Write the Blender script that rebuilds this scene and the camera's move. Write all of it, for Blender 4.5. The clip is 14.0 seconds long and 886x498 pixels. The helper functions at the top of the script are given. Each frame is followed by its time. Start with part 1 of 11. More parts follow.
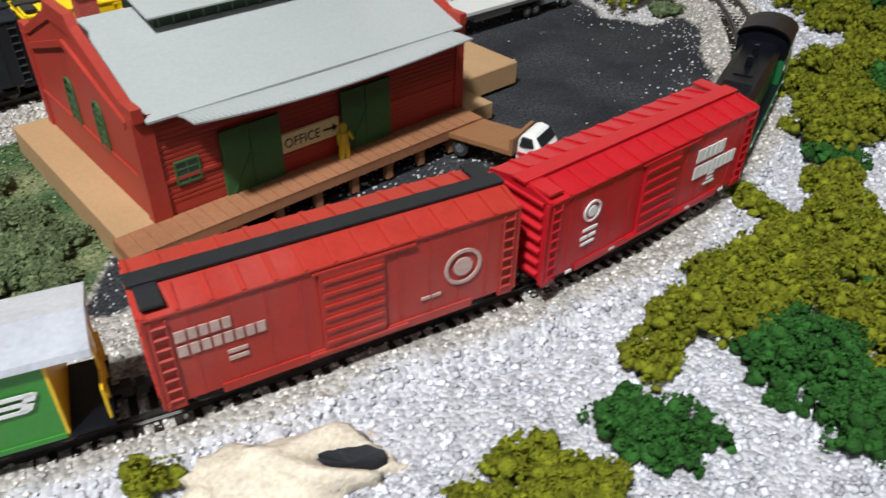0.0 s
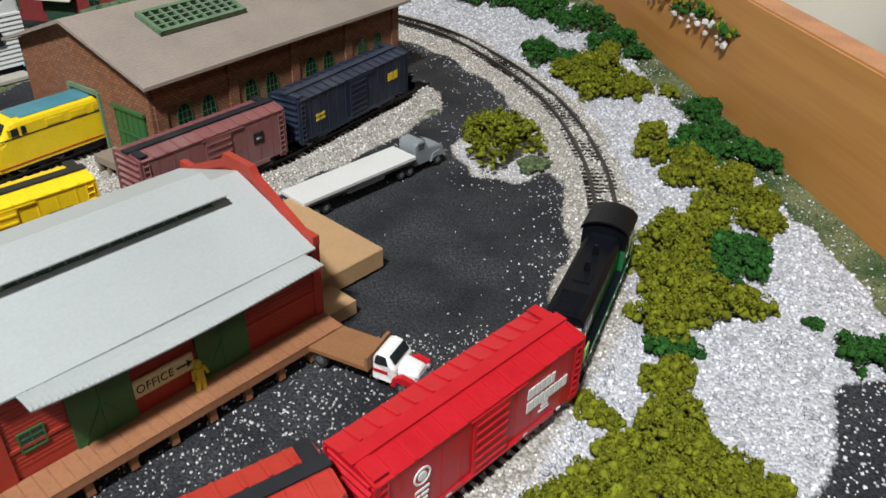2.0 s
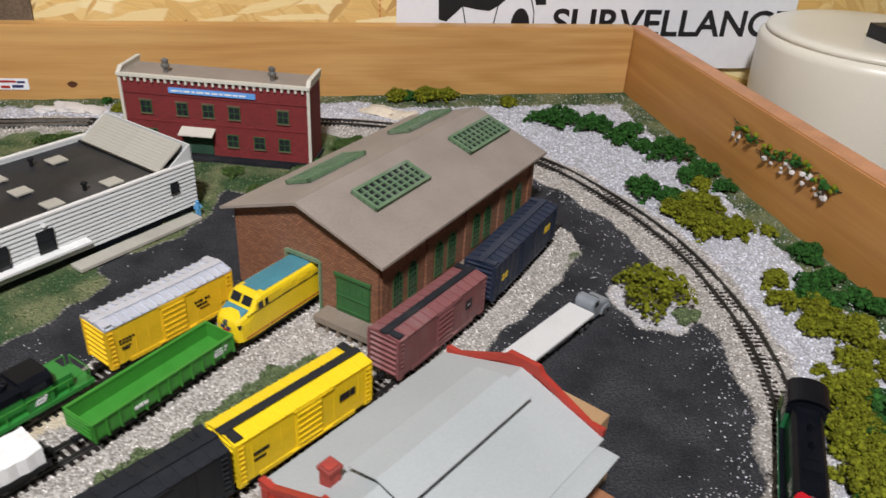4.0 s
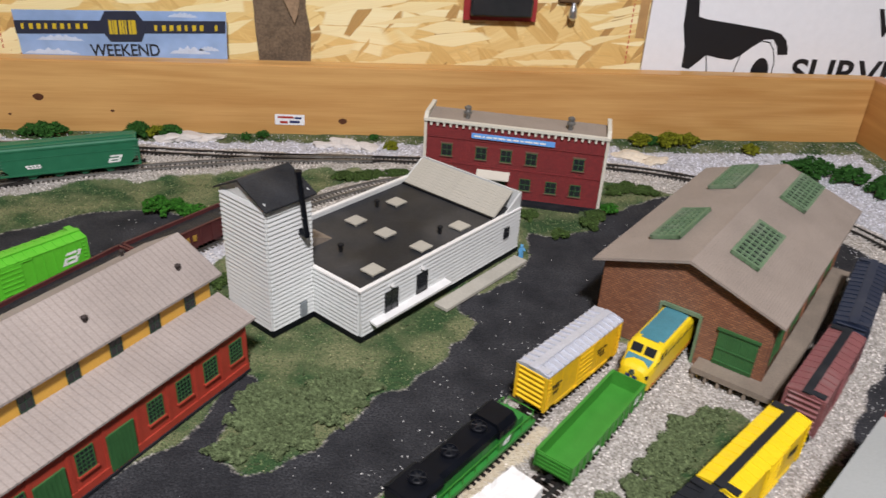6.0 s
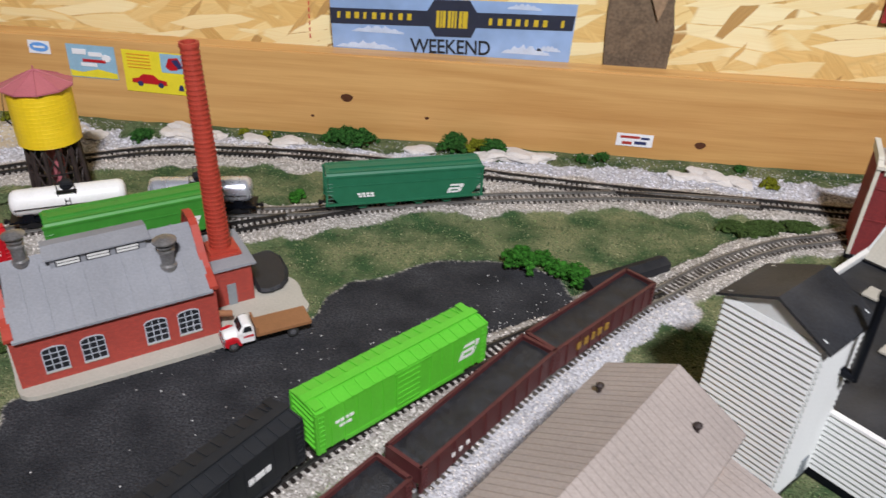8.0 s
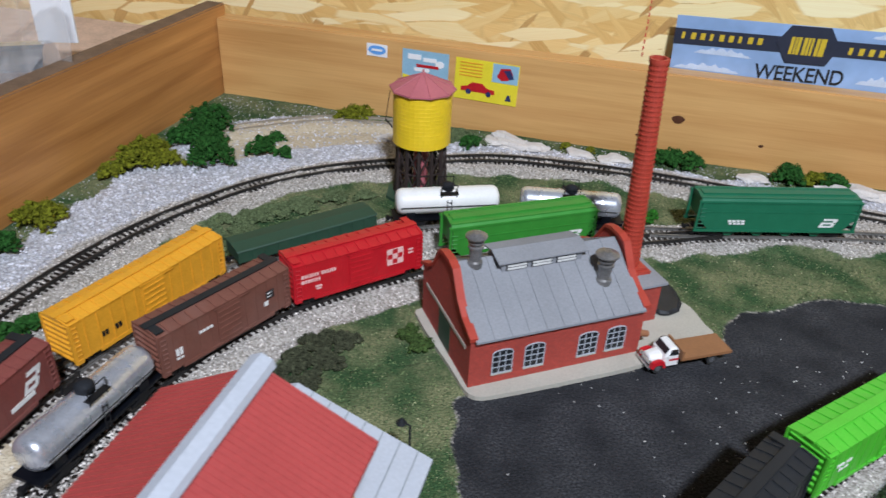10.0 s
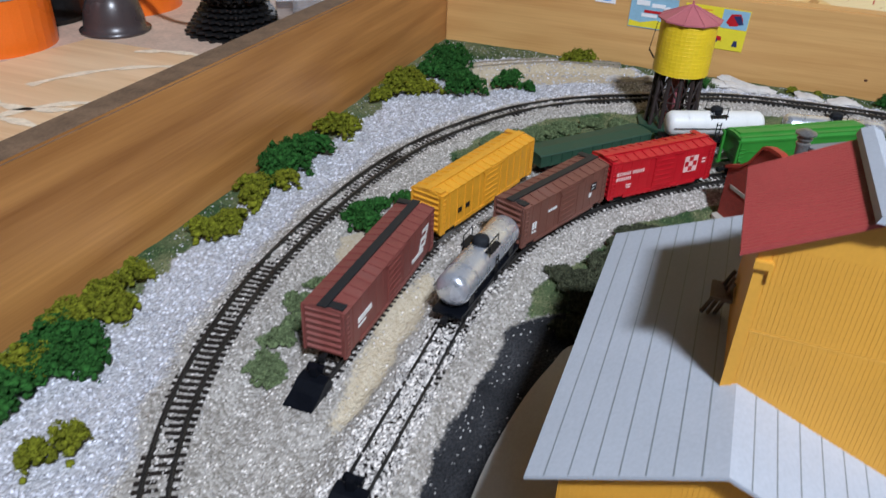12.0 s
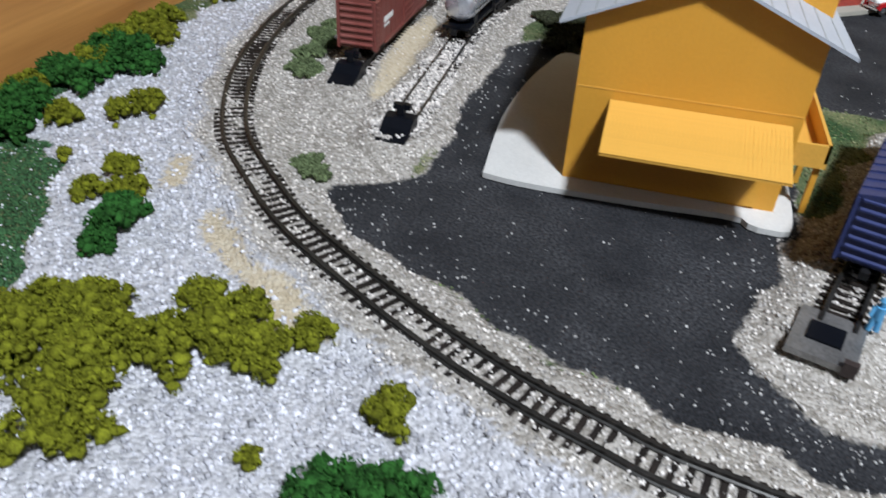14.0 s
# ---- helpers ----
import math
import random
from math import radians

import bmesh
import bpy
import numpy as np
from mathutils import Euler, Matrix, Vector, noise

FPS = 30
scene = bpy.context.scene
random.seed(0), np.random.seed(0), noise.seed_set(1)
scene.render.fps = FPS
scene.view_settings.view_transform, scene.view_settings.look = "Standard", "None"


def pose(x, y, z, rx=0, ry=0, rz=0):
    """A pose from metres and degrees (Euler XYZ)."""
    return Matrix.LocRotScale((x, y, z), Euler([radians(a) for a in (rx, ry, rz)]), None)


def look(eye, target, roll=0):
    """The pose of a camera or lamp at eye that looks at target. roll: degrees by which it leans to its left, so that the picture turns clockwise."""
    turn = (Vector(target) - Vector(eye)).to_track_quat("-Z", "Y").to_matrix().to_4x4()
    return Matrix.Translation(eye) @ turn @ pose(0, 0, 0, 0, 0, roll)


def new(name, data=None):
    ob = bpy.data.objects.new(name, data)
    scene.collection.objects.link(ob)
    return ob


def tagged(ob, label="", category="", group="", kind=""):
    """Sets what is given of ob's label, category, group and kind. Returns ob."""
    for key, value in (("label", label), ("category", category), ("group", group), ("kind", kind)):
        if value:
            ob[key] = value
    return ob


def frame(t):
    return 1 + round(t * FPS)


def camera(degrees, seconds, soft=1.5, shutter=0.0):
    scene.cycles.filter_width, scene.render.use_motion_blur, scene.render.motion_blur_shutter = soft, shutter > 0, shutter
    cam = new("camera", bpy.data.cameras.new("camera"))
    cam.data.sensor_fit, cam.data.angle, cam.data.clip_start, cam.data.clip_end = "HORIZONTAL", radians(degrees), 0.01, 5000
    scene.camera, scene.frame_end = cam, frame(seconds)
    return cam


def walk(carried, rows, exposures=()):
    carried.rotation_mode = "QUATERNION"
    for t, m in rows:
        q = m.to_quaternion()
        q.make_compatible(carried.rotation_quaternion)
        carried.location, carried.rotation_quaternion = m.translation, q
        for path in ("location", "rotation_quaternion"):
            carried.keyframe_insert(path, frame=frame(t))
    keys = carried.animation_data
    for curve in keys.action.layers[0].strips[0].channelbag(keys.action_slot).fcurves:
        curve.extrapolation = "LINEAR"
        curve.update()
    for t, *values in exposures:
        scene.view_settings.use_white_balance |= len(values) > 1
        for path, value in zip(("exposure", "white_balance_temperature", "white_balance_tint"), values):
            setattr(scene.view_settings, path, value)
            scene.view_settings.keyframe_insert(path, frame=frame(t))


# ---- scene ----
cam = camera(60.8, 14.0, 1.5, 0.25)
PATH = [
    (0, (0.183, 0.229, 0.126), (0.262, 1.841, -1.055), 1.2),
    (0.5, (0.208, 0.236, 0.133), (0.347, 1.861, -1.026), 1.7),
    (1, (0.218, 0.242, 0.148), (0.416, 1.877, -0.986), 2.1),
    (1.5, (0.217, 0.242, 0.163), (0.447, 1.892, -0.943), 2.0),
    (2, (0.21, 0.25, 0.179), (0.463, 1.914, -0.902), 1.7),
    (2.2, (0.209, 0.254, 0.183), (0.474, 1.924, -0.885), 1.7),
    (4.3, (0.047, 0.257, 0.269), (0.422, 1.958, -0.715), 3.4),
    (4.5, (0.025, 0.252, 0.274), (0.393, 1.958, -0.703), 3.4),
    (5, (-0.021, 0.252, 0.28), (0.318, 1.97, -0.686), 3.4),
    (5.5, (-0.07, 0.26, 0.284), (0.221, 1.99, -0.678), 3.6),
    (6, (-0.112, 0.271, 0.281), (0.108, 2.01, -0.683), 3.4),
    (6.5, (-0.154, 0.316, 0.27), (-0.018, 2.051, -0.715), 3.1),
    (7, (-0.207, 0.372, 0.266), (-0.167, 2.097, -0.745), 2.5),
    (7.5, (-0.254, 0.41, 0.259), (-0.305, 2.123, -0.773), 2.4),
    (8, (-0.292, 0.431, 0.264), (-0.425, 2.124, -0.792), 2.4),
    (8.5, (-0.338, 0.436, 0.264), (-0.543, 2.122, -0.792), 2.8),
    (9, (-0.377, 0.431, 0.262), (-0.65, 2.112, -0.786), 3.1),
    (9.2, (-0.395, 0.427, 0.26), (-0.696, 2.107, -0.782), 3.2),
    (11.5, (-0.555, 0.336, 0.239), (-1.138, 1.951, -0.787), 2.0),
    (12, (-0.576, 0.3, 0.22), (-1.154, 1.905, -0.824), 2.4),
    (12.5, (-0.578, 0.26, 0.208), (-1.151, 1.848, -0.864), 2.0),
    (13, (-0.58, 0.232, 0.188), (-1.124, 1.808, -0.917), 1.8),
    (13.5, (-0.594, 0.201, 0.166), (-1.079, 1.774, -0.969), 2.0),
    (14, (-0.573, 0.182, 0.147), (-0.971, 1.769, -1.004), 3.0),
]
walk(cam, [(t, look(eye, target, roll)) for t, eye, target, roll in PATH],
     [(0, -0.06, 6550, 10), (1.0, 0.04, 6600, 10), (2.2, 0.03, 6600, 10), (5.0, -0.15, 6700, 19), (7.0, -0.02, 6650, 19), (9.2, 0.04, 6100, 15), (11.5, -0.05, 5750, 13), (14.0, -0.08, 6050, 11)])
# ---- light: a main lamp set by the shadows and two added fills, all unseen ----
world = bpy.data.worlds.new("room_air")
scene.world = world
world.use_nodes = True
world.node_tree.nodes["Background"].inputs[0].default_value = (1.0, 0.98, 0.95, 1)
world.node_tree.nodes["Background"].inputs[1].default_value = 0.008


def area_lamp(name, x, y, z, sx, sy, watts, color, target):
    data = bpy.data.lights.new(name, "AREA")
    data.shape, data.size, data.size_y, data.energy, data.color = "RECTANGLE", sx, sy, watts, color
    ob = new(name, data)
    ob.matrix_world = look((x, y, z), target)
    return ob


area_lamp("unseen_lamp", -0.11, -0.20, 1.20, 0.14, 0.10, 30.5, (0.95, 0.98, 1.0), (-0.20, 0.6, 0))
# Two weak fill lamps without a known source, added from the right and front.
area_lamp("unseen_lamp", 0.75, -0.50, 1.35, 0.5, 0.12, 1.3, (0.95, 0.98, 1.0), (0.2, 0.7, 0))
area_lamp("unseen_lamp", 0.05, -0.85, 1.10, 0.3, 0.12, 1.6, (0.95, 0.98, 1.0), (-0.2, 0.8, 0))


# ---- materials ----
def mat(name, color, rough=0.5, metal=0.0, var=0.15, scale=120.0, bump=0.0, fine=900.0, rnd=0.0, island=0.0, dust=0.0, gloss=0.5):
    """A surface with colour that wavers at two scales, fine relief and uneven gloss."""
    m = bpy.data.materials.new(name)
    m.use_nodes = True
    nt = m.node_tree
    b = nt.nodes["Principled BSDF"]
    N = nt.nodes.new
    co = N("ShaderNodeTexCoord")
    n1, n2 = N("ShaderNodeTexNoise"), N("ShaderNodeTexNoise")
    for n, s, d in ((n1, scale, 3), (n2, fine, 4)):
        n.inputs["Scale"].default_value, n.inputs["Detail"].default_value = s, d
        nt.links.new(co.outputs["Object"], n.inputs["Vector"])
    mixf = N("ShaderNodeMath")
    mixf.operation = "ADD"
    nt.links.new(n1.outputs["Fac"], mixf.inputs[0])
    nt.links.new(n2.outputs["Fac"], mixf.inputs[1])
    ramp = N("ShaderNodeMapRange")
    ramp.inputs["From Min"].default_value, ramp.inputs["From Max"].default_value = 0.7, 1.3
    ramp.inputs["To Min"].default_value, ramp.inputs["To Max"].default_value = 1 - var, 1 + var
    nt.links.new(mixf.outputs[0], ramp.inputs["Value"])
    last = ramp.outputs[0]
    for amount, node, sock in ((rnd, "ShaderNodeObjectInfo", "Random"), (island, "ShaderNodeNewGeometry", "Random Per Island")):
        if amount:
            g = N(node)
            r = N("ShaderNodeMapRange")
            r.inputs["To Min"].default_value, r.inputs["To Max"].default_value = 1 - amount, 1 + amount
            nt.links.new(g.outputs[sock], r.inputs["Value"])
            mul = N("ShaderNodeMath")
            mul.operation = "MULTIPLY"
            nt.links.new(last, mul.inputs[0])
            nt.links.new(r.outputs[0], mul.inputs[1])
            last = mul.outputs[0]
    vm = N("ShaderNodeVectorMath")
    vm.operation = "SCALE"
    vm.inputs[0].default_value = color
    nt.links.new(last, vm.inputs["Scale"])
    out = vm.outputs[0]
    if dust:
        dn = N("ShaderNodeTexNoise")
        dn.inputs["Scale"].default_value, dn.inputs["Detail"].default_value = scale * 0.4, 5
        nt.links.new(co.outputs["Object"], dn.inputs["Vector"])
        dr = N("ShaderNodeMapRange")
        dr.inputs["From Min"].default_value, dr.inputs["From Max"].default_value = 0.45, 0.75
        dr.inputs["To Max"].default_value = dust
        nt.links.new(dn.outputs["Fac"], dr.inputs["Value"])
        dm = N("ShaderNodeMix")
        dm.data_type = "RGBA"
        nt.links.new(dr.outputs[0], dm.inputs["Factor"])
        nt.links.new(out, dm.inputs["A"])
        dm.inputs["B"].default_value = (0.32, 0.30, 0.275, 1)
        out = dm.outputs["Result"]
    nt.links.new(out, b.inputs["Base Color"])
    rr = N("ShaderNodeMapRange")
    rr.inputs["To Min"].default_value, rr.inputs["To Max"].default_value = max(rough - 0.1, 0.03), min(rough + 0.12, 1)
    nt.links.new(n1.outputs["Fac"], rr.inputs["Value"])
    nt.links.new(rr.outputs[0], b.inputs["Roughness"])
    b.inputs["Metallic"].default_value = metal
    b.inputs["Specular IOR Level"].default_value = gloss
    if bump:
        bp = N("ShaderNodeBump")
        bp.inputs["Strength"].default_value, bp.inputs["Distance"].default_value = bump, 0.0005
        nt.links.new(n2.outputs["Fac"], bp.inputs["Height"])
        nt.links.new(bp.outputs[0], b.inputs["Normal"])
    return m


def band_bump(m, axis, pitch, depth, dark=0.0):
    """Adds parallel ribs (siding, roofing, grooves) of the given pitch along an object axis to a surface."""
    nt = m.node_tree
    b = nt.nodes["Principled BSDF"]
    co = nt.nodes.new("ShaderNodeTexCoord")
    sep = nt.nodes.new("ShaderNodeSeparateXYZ")
    nt.links.new(co.outputs["Object"], sep.inputs[0])
    mul = nt.nodes.new("ShaderNodeMath")
    mul.operation, mul.inputs[1].default_value = "MULTIPLY", 1.0 / pitch
    nt.links.new(sep.outputs[axis], mul.inputs[0])
    fr = nt.nodes.new("ShaderNodeMath")
    fr.operation = "FRACT"
    nt.links.new(mul.outputs[0], fr.inputs[0])
    h = nt.nodes.new("ShaderNodeMapRange")
    h.inputs["From Min"].default_value, h.inputs["From Max"].default_value = 0.0, 0.2
    nt.links.new(fr.outputs[0], h.inputs["Value"])
    bp = nt.nodes.new("ShaderNodeBump")
    bp.inputs["Strength"].default_value, bp.inputs["Distance"].default_value = 1.0, depth
    nt.links.new(h.outputs[0], bp.inputs["Height"])
    old = b.inputs["Normal"].links
    if old:
        nt.links.new(old[0].from_socket, bp.inputs["Normal"])
    nt.links.new(bp.outputs[0], b.inputs["Normal"])
    if dark:
        src = b.inputs["Base Color"].links[0].from_socket
        mx = nt.nodes.new("ShaderNodeMix")
        mx.data_type = "RGBA"
        r2 = nt.nodes.new("ShaderNodeMapRange")
        r2.inputs["From Max"].default_value = 0.14
        r2.inputs["To Min"].default_value, r2.inputs["To Max"].default_value = dark, 0.0
        nt.links.new(fr.outputs[0], r2.inputs["Value"])
        nt.links.new(r2.outputs[0], mx.inputs["Factor"])
        nt.links.new(src, mx.inputs["A"])
        mx.inputs["B"].default_value = (0.05, 0.045, 0.04, 1)
        nt.links.new(mx.outputs["Result"], b.inputs["Base Color"])
    return m


def brick_mat(name, c1, c2, mortar, bw=0.0016, bh=0.0006, dust=0.0):
    m = mat(name, c1, 0.8, 0, 0.25, 60, dust=dust)
    nt = m.node_tree
    b = nt.nodes["Principled BSDF"]
    co = nt.nodes.new("ShaderNodeTexCoord")
    sep, com = nt.nodes.new("ShaderNodeSeparateXYZ"), nt.nodes.new("ShaderNodeCombineXYZ")
    nt.links.new(co.outputs["Object"], sep.inputs[0])
    add = nt.nodes.new("ShaderNodeMath")
    nt.links.new(sep.outputs[0], add.inputs[0])
    nt.links.new(sep.outputs[1], add.inputs[1])
    nt.links.new(add.outputs[0], com.inputs[0])
    nt.links.new(sep.outputs[2], com.inputs[1])
    br = nt.nodes.new("ShaderNodeTexBrick")
    br.inputs["Scale"].default_value = 1.0
    br.inputs["Brick Width"].default_value, br.inputs["Row Height"].default_value = bw, bh
    br.inputs["Mortar Size"].default_value = bh * 0.14
    br.inputs["Color1"].default_value, br.inputs["Color2"].default_value, br.inputs["Mortar"].default_value = (*c1, 1), (*c2, 1), (*mortar, 1)
    nt.links.new(com.outputs[0], br.inputs["Vector"])
    src = b.inputs["Base Color"].links[0].from_socket
    mx = nt.nodes.new("ShaderNodeMix")
    mx.data_type = "RGBA"
    mx.inputs["Factor"].default_value = 0.75
    nt.links.new(src, mx.inputs["A"])
    nt.links.new(br.outputs["Color"], mx.inputs["B"])
    nt.links.new(mx.outputs["Result"], b.inputs["Base Color"])
    bp = nt.nodes.new("ShaderNodeBump")
    bp.inputs["Strength"].default_value, bp.inputs["Distance"].default_value, bp.invert = 0.8, 0.00015, True
    nt.links.new(br.outputs["Fac"], bp.inputs["Height"])
    nt.links.new(bp.outputs[0], b.inputs["Normal"])
    return m


M = dict(
    red_paint=mat("red_plastic", (0.48, 0.010, 0.018), 0.38, 0, 0.1),
    red_dull=mat("oxide_red_plastic", (0.40, 0.028, 0.018), 0.45, 0, 0.12, dust=0.12),
    red_wine=mat("dark_red_plastic", (0.33, 0.03, 0.03), 0.45, 0, 0.1),
    maroon=mat("maroon_plastic", (0.21, 0.075, 0.075), 0.55, 0, 0.15, dust=0.3),
    brown=mat("box_car_brown", (0.17, 0.065, 0.045), 0.55, 0, 0.12, dust=0.1),
    tuscan=mat("tuscan_brown", (0.2, 0.055, 0.045), 0.5, 0, 0.12, dust=0.1),
    hopper=mat("hopper_brown", (0.085, 0.022, 0.022), 0.5, 0, 0.15),
    green=mat("cascade_green", (0.012, 0.13, 0.045), 0.35, 0, 0.1),
    green2=mat("grass_green", (0.04, 0.24, 0.03), 0.4, 0, 0.1),
    green3=mat("sea_green", (0.015, 0.14, 0.07), 0.42, 0, 0.1),
    green4=mat("bright_cascade_green", (0.022, 0.20, 0.035), 0.38, 0, 0.1),
    lime=mat("lime_green", (0.09, 0.48, 0.03), 0.4, 0, 0.08),
    dkgreen=mat("dark_green_paint", (0.02, 0.06, 0.035), 0.6, 0, 0.15),
    black=mat("black_plastic", (0.004, 0.005, 0.008), 0.40, 0, 0.25, gloss=0.18),
    dull=mat("weathered_black", (0.014, 0.016, 0.020), 0.7, 0, 0.3, dust=0.07, gloss=0.2),
    grey_blk=mat("charcoal_paint", (0.016, 0.018, 0.021), 0.5, 0, 0.2, gloss=0.3),
    blue=mat("dark_blue_paint", (0.016, 0.024, 0.046), 0.45, 0, 0.15, dust=0.10, gloss=0.35),
    navy=mat("navy_paint", (0.025, 0.035, 0.12), 0.4, 0, 0.12),
    yellow=mat("yellow_plastic", (0.80, 0.50, 0.02), 0.4, 0, 0.08),
    lemon=mat("lemon_yellow", (0.82, 0.58, 0.015), 0.4, 0, 0.08),
    orange=mat("orange_yellow", (0.72, 0.34, 0.02), 0.45, 0, 0.1),
    silver=mat("silver_paint", (0.66, 0.69, 0.76), 0.27, 0.7, 0.15, gloss=0.8),
    silver_roof=mat("silver_roof_paint", (0.58, 0.60, 0.66), 0.38, 0.3, 0.12),
    white=mat("white_paint", (0.78, 0.78, 0.76), 0.45, 0, 0.06),
    letter=mat("white_lettering", (0.8, 0.8, 0.78), 0.5, 0, 0.05),
    letter_dim=mat("faded_lettering", (0.52, 0.36, 0.32), 0.6, 0, 0.2),
    letter_dull=mat("dull_yellow_lettering", (0.34, 0.20, 0.03), 0.6, 0, 0.2),
    letter_y=mat("yellow_lettering", (0.75, 0.52, 0.03), 0.5, 0, 0.05),
    rail_y=mat("handrail_pale_green", (0.35, 0.5, 0.16), 0.5, 0, 0.05),
    teal=mat("teal_paint", (0.06, 0.22, 0.27), 0.5, 0, 0.15),
    coal=mat("coal_load", (0.018, 0.020, 0.024), 0.5, 0, 0.5, 300, 1.0, 1500),
    rail=mat("rail_metal", (0.075, 0.073, 0.070), 0.38, 0.8, 0.3),
    rail_worn=mat("bright_worn_rail", (0.24, 0.235, 0.22), 0.4, 0.6, 0.3),
    tie_worn=mat("dusty_tie_plastic", (0.075, 0.065, 0.055), 0.85, 0, 0.4, rnd=0.5, gloss=0.2),
    rail_sandy=mat("sand_dusted_metal", (0.30, 0.26, 0.20), 0.8, 0, 0.3),
    tie=mat("tie_plastic", (0.016, 0.012, 0.010), 0.7, 0, 0.3, rnd=0.3, gloss=0.25),
    iron=mat("black_iron", (0.009, 0.009, 0.010), 0.6, 0.0, 0.3, gloss=0.25),
    wheel=mat("wheel_metal", (0.12, 0.11, 0.10), 0.4, 0.8, 0.2),
    glass=mat("dark_glazing", (0.02, 0.022, 0.025), 0.12, 0, 0.2),
    brick=brick_mat("sooty_brick", (0.21, 0.078, 0.036), (0.36, 0.150, 0.068), (0.085, 0.052, 0.038), 0.0030, 0.0015, 0.30),
    brick_red=brick_mat("red_brick", (0.48, 0.062, 0.038), (0.32, 0.038, 0.026), (0.20, 0.05, 0.042), 0.0020, 0.0008),
    brick_wine=brick_mat("wine_brick", (0.27, 0.026, 0.026), (0.17, 0.016, 0.019), (0.085, 0.022, 0.022), 0.0022, 0.0010),
    red_wall=mat("red_wall_plastic", (0.37, 0.036, 0.022), 0.5, 0, 0.12, 60),
    red_chim=mat("chimney_red", (0.38, 0.045, 0.025), 0.55, 0, 0.12),
    roof_tan=band_bump(mat("taupe_shingle", (0.30, 0.25, 0.21), 0.8, 0, 0.12, 40, 0.3), 1, 0.0016, 0.0002, 0.35),
    roof_taupe=band_bump(mat("taupe_sheet_roof", (0.35, 0.30, 0.27), 0.75, 0, 0.16, 22, 0.2, dust=0.12), 0, 0.0036, 0.0002, 0.04),
    roof_pale=mat("pale_card_roof", (0.38, 0.405, 0.40), 0.6, 0, 0.07, 18, 0.1, dust=0.05),
    roof_grey=mat("grey_roof", (0.24, 0.25, 0.27), 0.75, 0, 0.14, 30, 0.2),
    roof_light=mat("light_grey_plank_roof", (0.41, 0.44, 0.49), 0.6, 0, 0.08, 25),
    roof_red=mat("red_sheet_roof", (0.36, 0.055, 0.05), 0.55, 0, 0.10, 40),
    tar=mat("tar_roof", (0.016, 0.018, 0.022), 0.6, 0, 0.5, 45, 0.5, dust=0.14, gloss=0.35),
    clap=mat("white_siding", (0.60, 0.62, 0.605), 0.55, 0, 0.06, 30),
    green_door=mat("green_door", (0.03, 0.12, 0.035), 0.55, 0, 0.15),
    sky_frame=mat("skylight_green", (0.11, 0.19, 0.10), 0.75, 0, 0.2, dust=0.3),
    wood_dock=mat("weathered_dock", (0.22, 0.18, 0.14), 0.8, 0, 0.2, 60, 0.3),
    dock_brown=mat("brown_dock", (0.30, 0.13, 0.06), 0.7, 0, 0.15, 60, 0.2),
    dock_tan=mat("tan_dock", (0.42, 0.26, 0.13), 0.7, 0, 0.1, 40, 0.2),
    conc=mat("concrete", (0.42, 0.40, 0.34), 0.85, 0, 0.12, 40, 0.4),
    slab_white=mat("pale_slab", (0.62, 0.62, 0.60), 0.7, 0, 0.08, 40, 0.2),
    ochre=mat("ochre_siding", (0.66, 0.33, 0.035), 0.5, 0, 0.06, 30),
    ochre_wall=mat("ochre_wall", (0.70, 0.38, 0.06), 0.55, 0, 0.08, 30),
    truck_bed=mat("brown_truck_bed", (0.26, 0.12, 0.05), 0.55, 0, 0.12),
    chrome=mat("bright_metal", (0.65, 0.66, 0.68), 0.22, 0.9, 0.1),
    vent_metal=mat("sooty_vent_metal", (0.24, 0.235, 0.23), 0.38, 0.6, 0.3),
    vent_grey=mat("dull_vent_metal", (0.22, 0.22, 0.21), 0.4, 0.6, 0.25),
    grey_cab=mat("grey_cab", (0.25, 0.28, 0.30), 0.45, 0.2, 0.12),
    tyre=mat("tyre_rubber", (0.02, 0.02, 0.02), 0.8, 0, 0.2),
    pink=mat("pink_roof", (0.45, 0.13, 0.15), 0.55, 0, 0.1, 60),
    dkwood=mat("dark_stained_timber", (0.03, 0.02, 0.018), 0.6, 0, 0.3),
    rock=mat("pale_rock", (0.66, 0.58, 0.46), 0.85, 0, 0.25, 60, 0.8),
    rock_w=mat("white_rock", (0.60, 0.57, 0.54), 0.85, 0, 0.15, 80, 0.8),
    cardboard=mat("corrugated_card", (0.62, 0.59, 0.50), 0.8, 0, 0.08, 60),
    sky_blue=mat("card_sky_blue", (0.28, 0.48, 0.62), 0.4, 0, 0.08),
    sign_yellow=mat("card_yellow", (0.80, 0.68, 0.03), 0.4, 0, 0.05),
    sign_blue=mat("sign_blue", (0.13, 0.36, 0.78), 0.4, 0, 0.05),
    sill_tan=mat("dull_stone_sill", (0.16, 0.085, 0.06), 0.7, 0, 0.2),
    sign_cream=mat("cream_office_board", (0.66, 0.55, 0.28), 0.6, 0, 0.1, 90),
    ink=mat("black_ink", (0.01, 0.01, 0.012), 0.5, 0, 0.1),
    paper=mat("white_card", (0.82, 0.83, 0.85), 0.5, 0, 0.03),
    cloud=mat("tacker_sky", (0.29, 0.43, 0.68), 0.35, 0, 0.18, 14, 0, 45),
    cloud_white=mat("tacker_cloud", (0.55, 0.64, 0.78), 0.4, 0, 0.1, 120),
    letter_pale=mat("pale_pink_lettering", (0.78, 0.50, 0.47), 0.5, 0, 0.1),
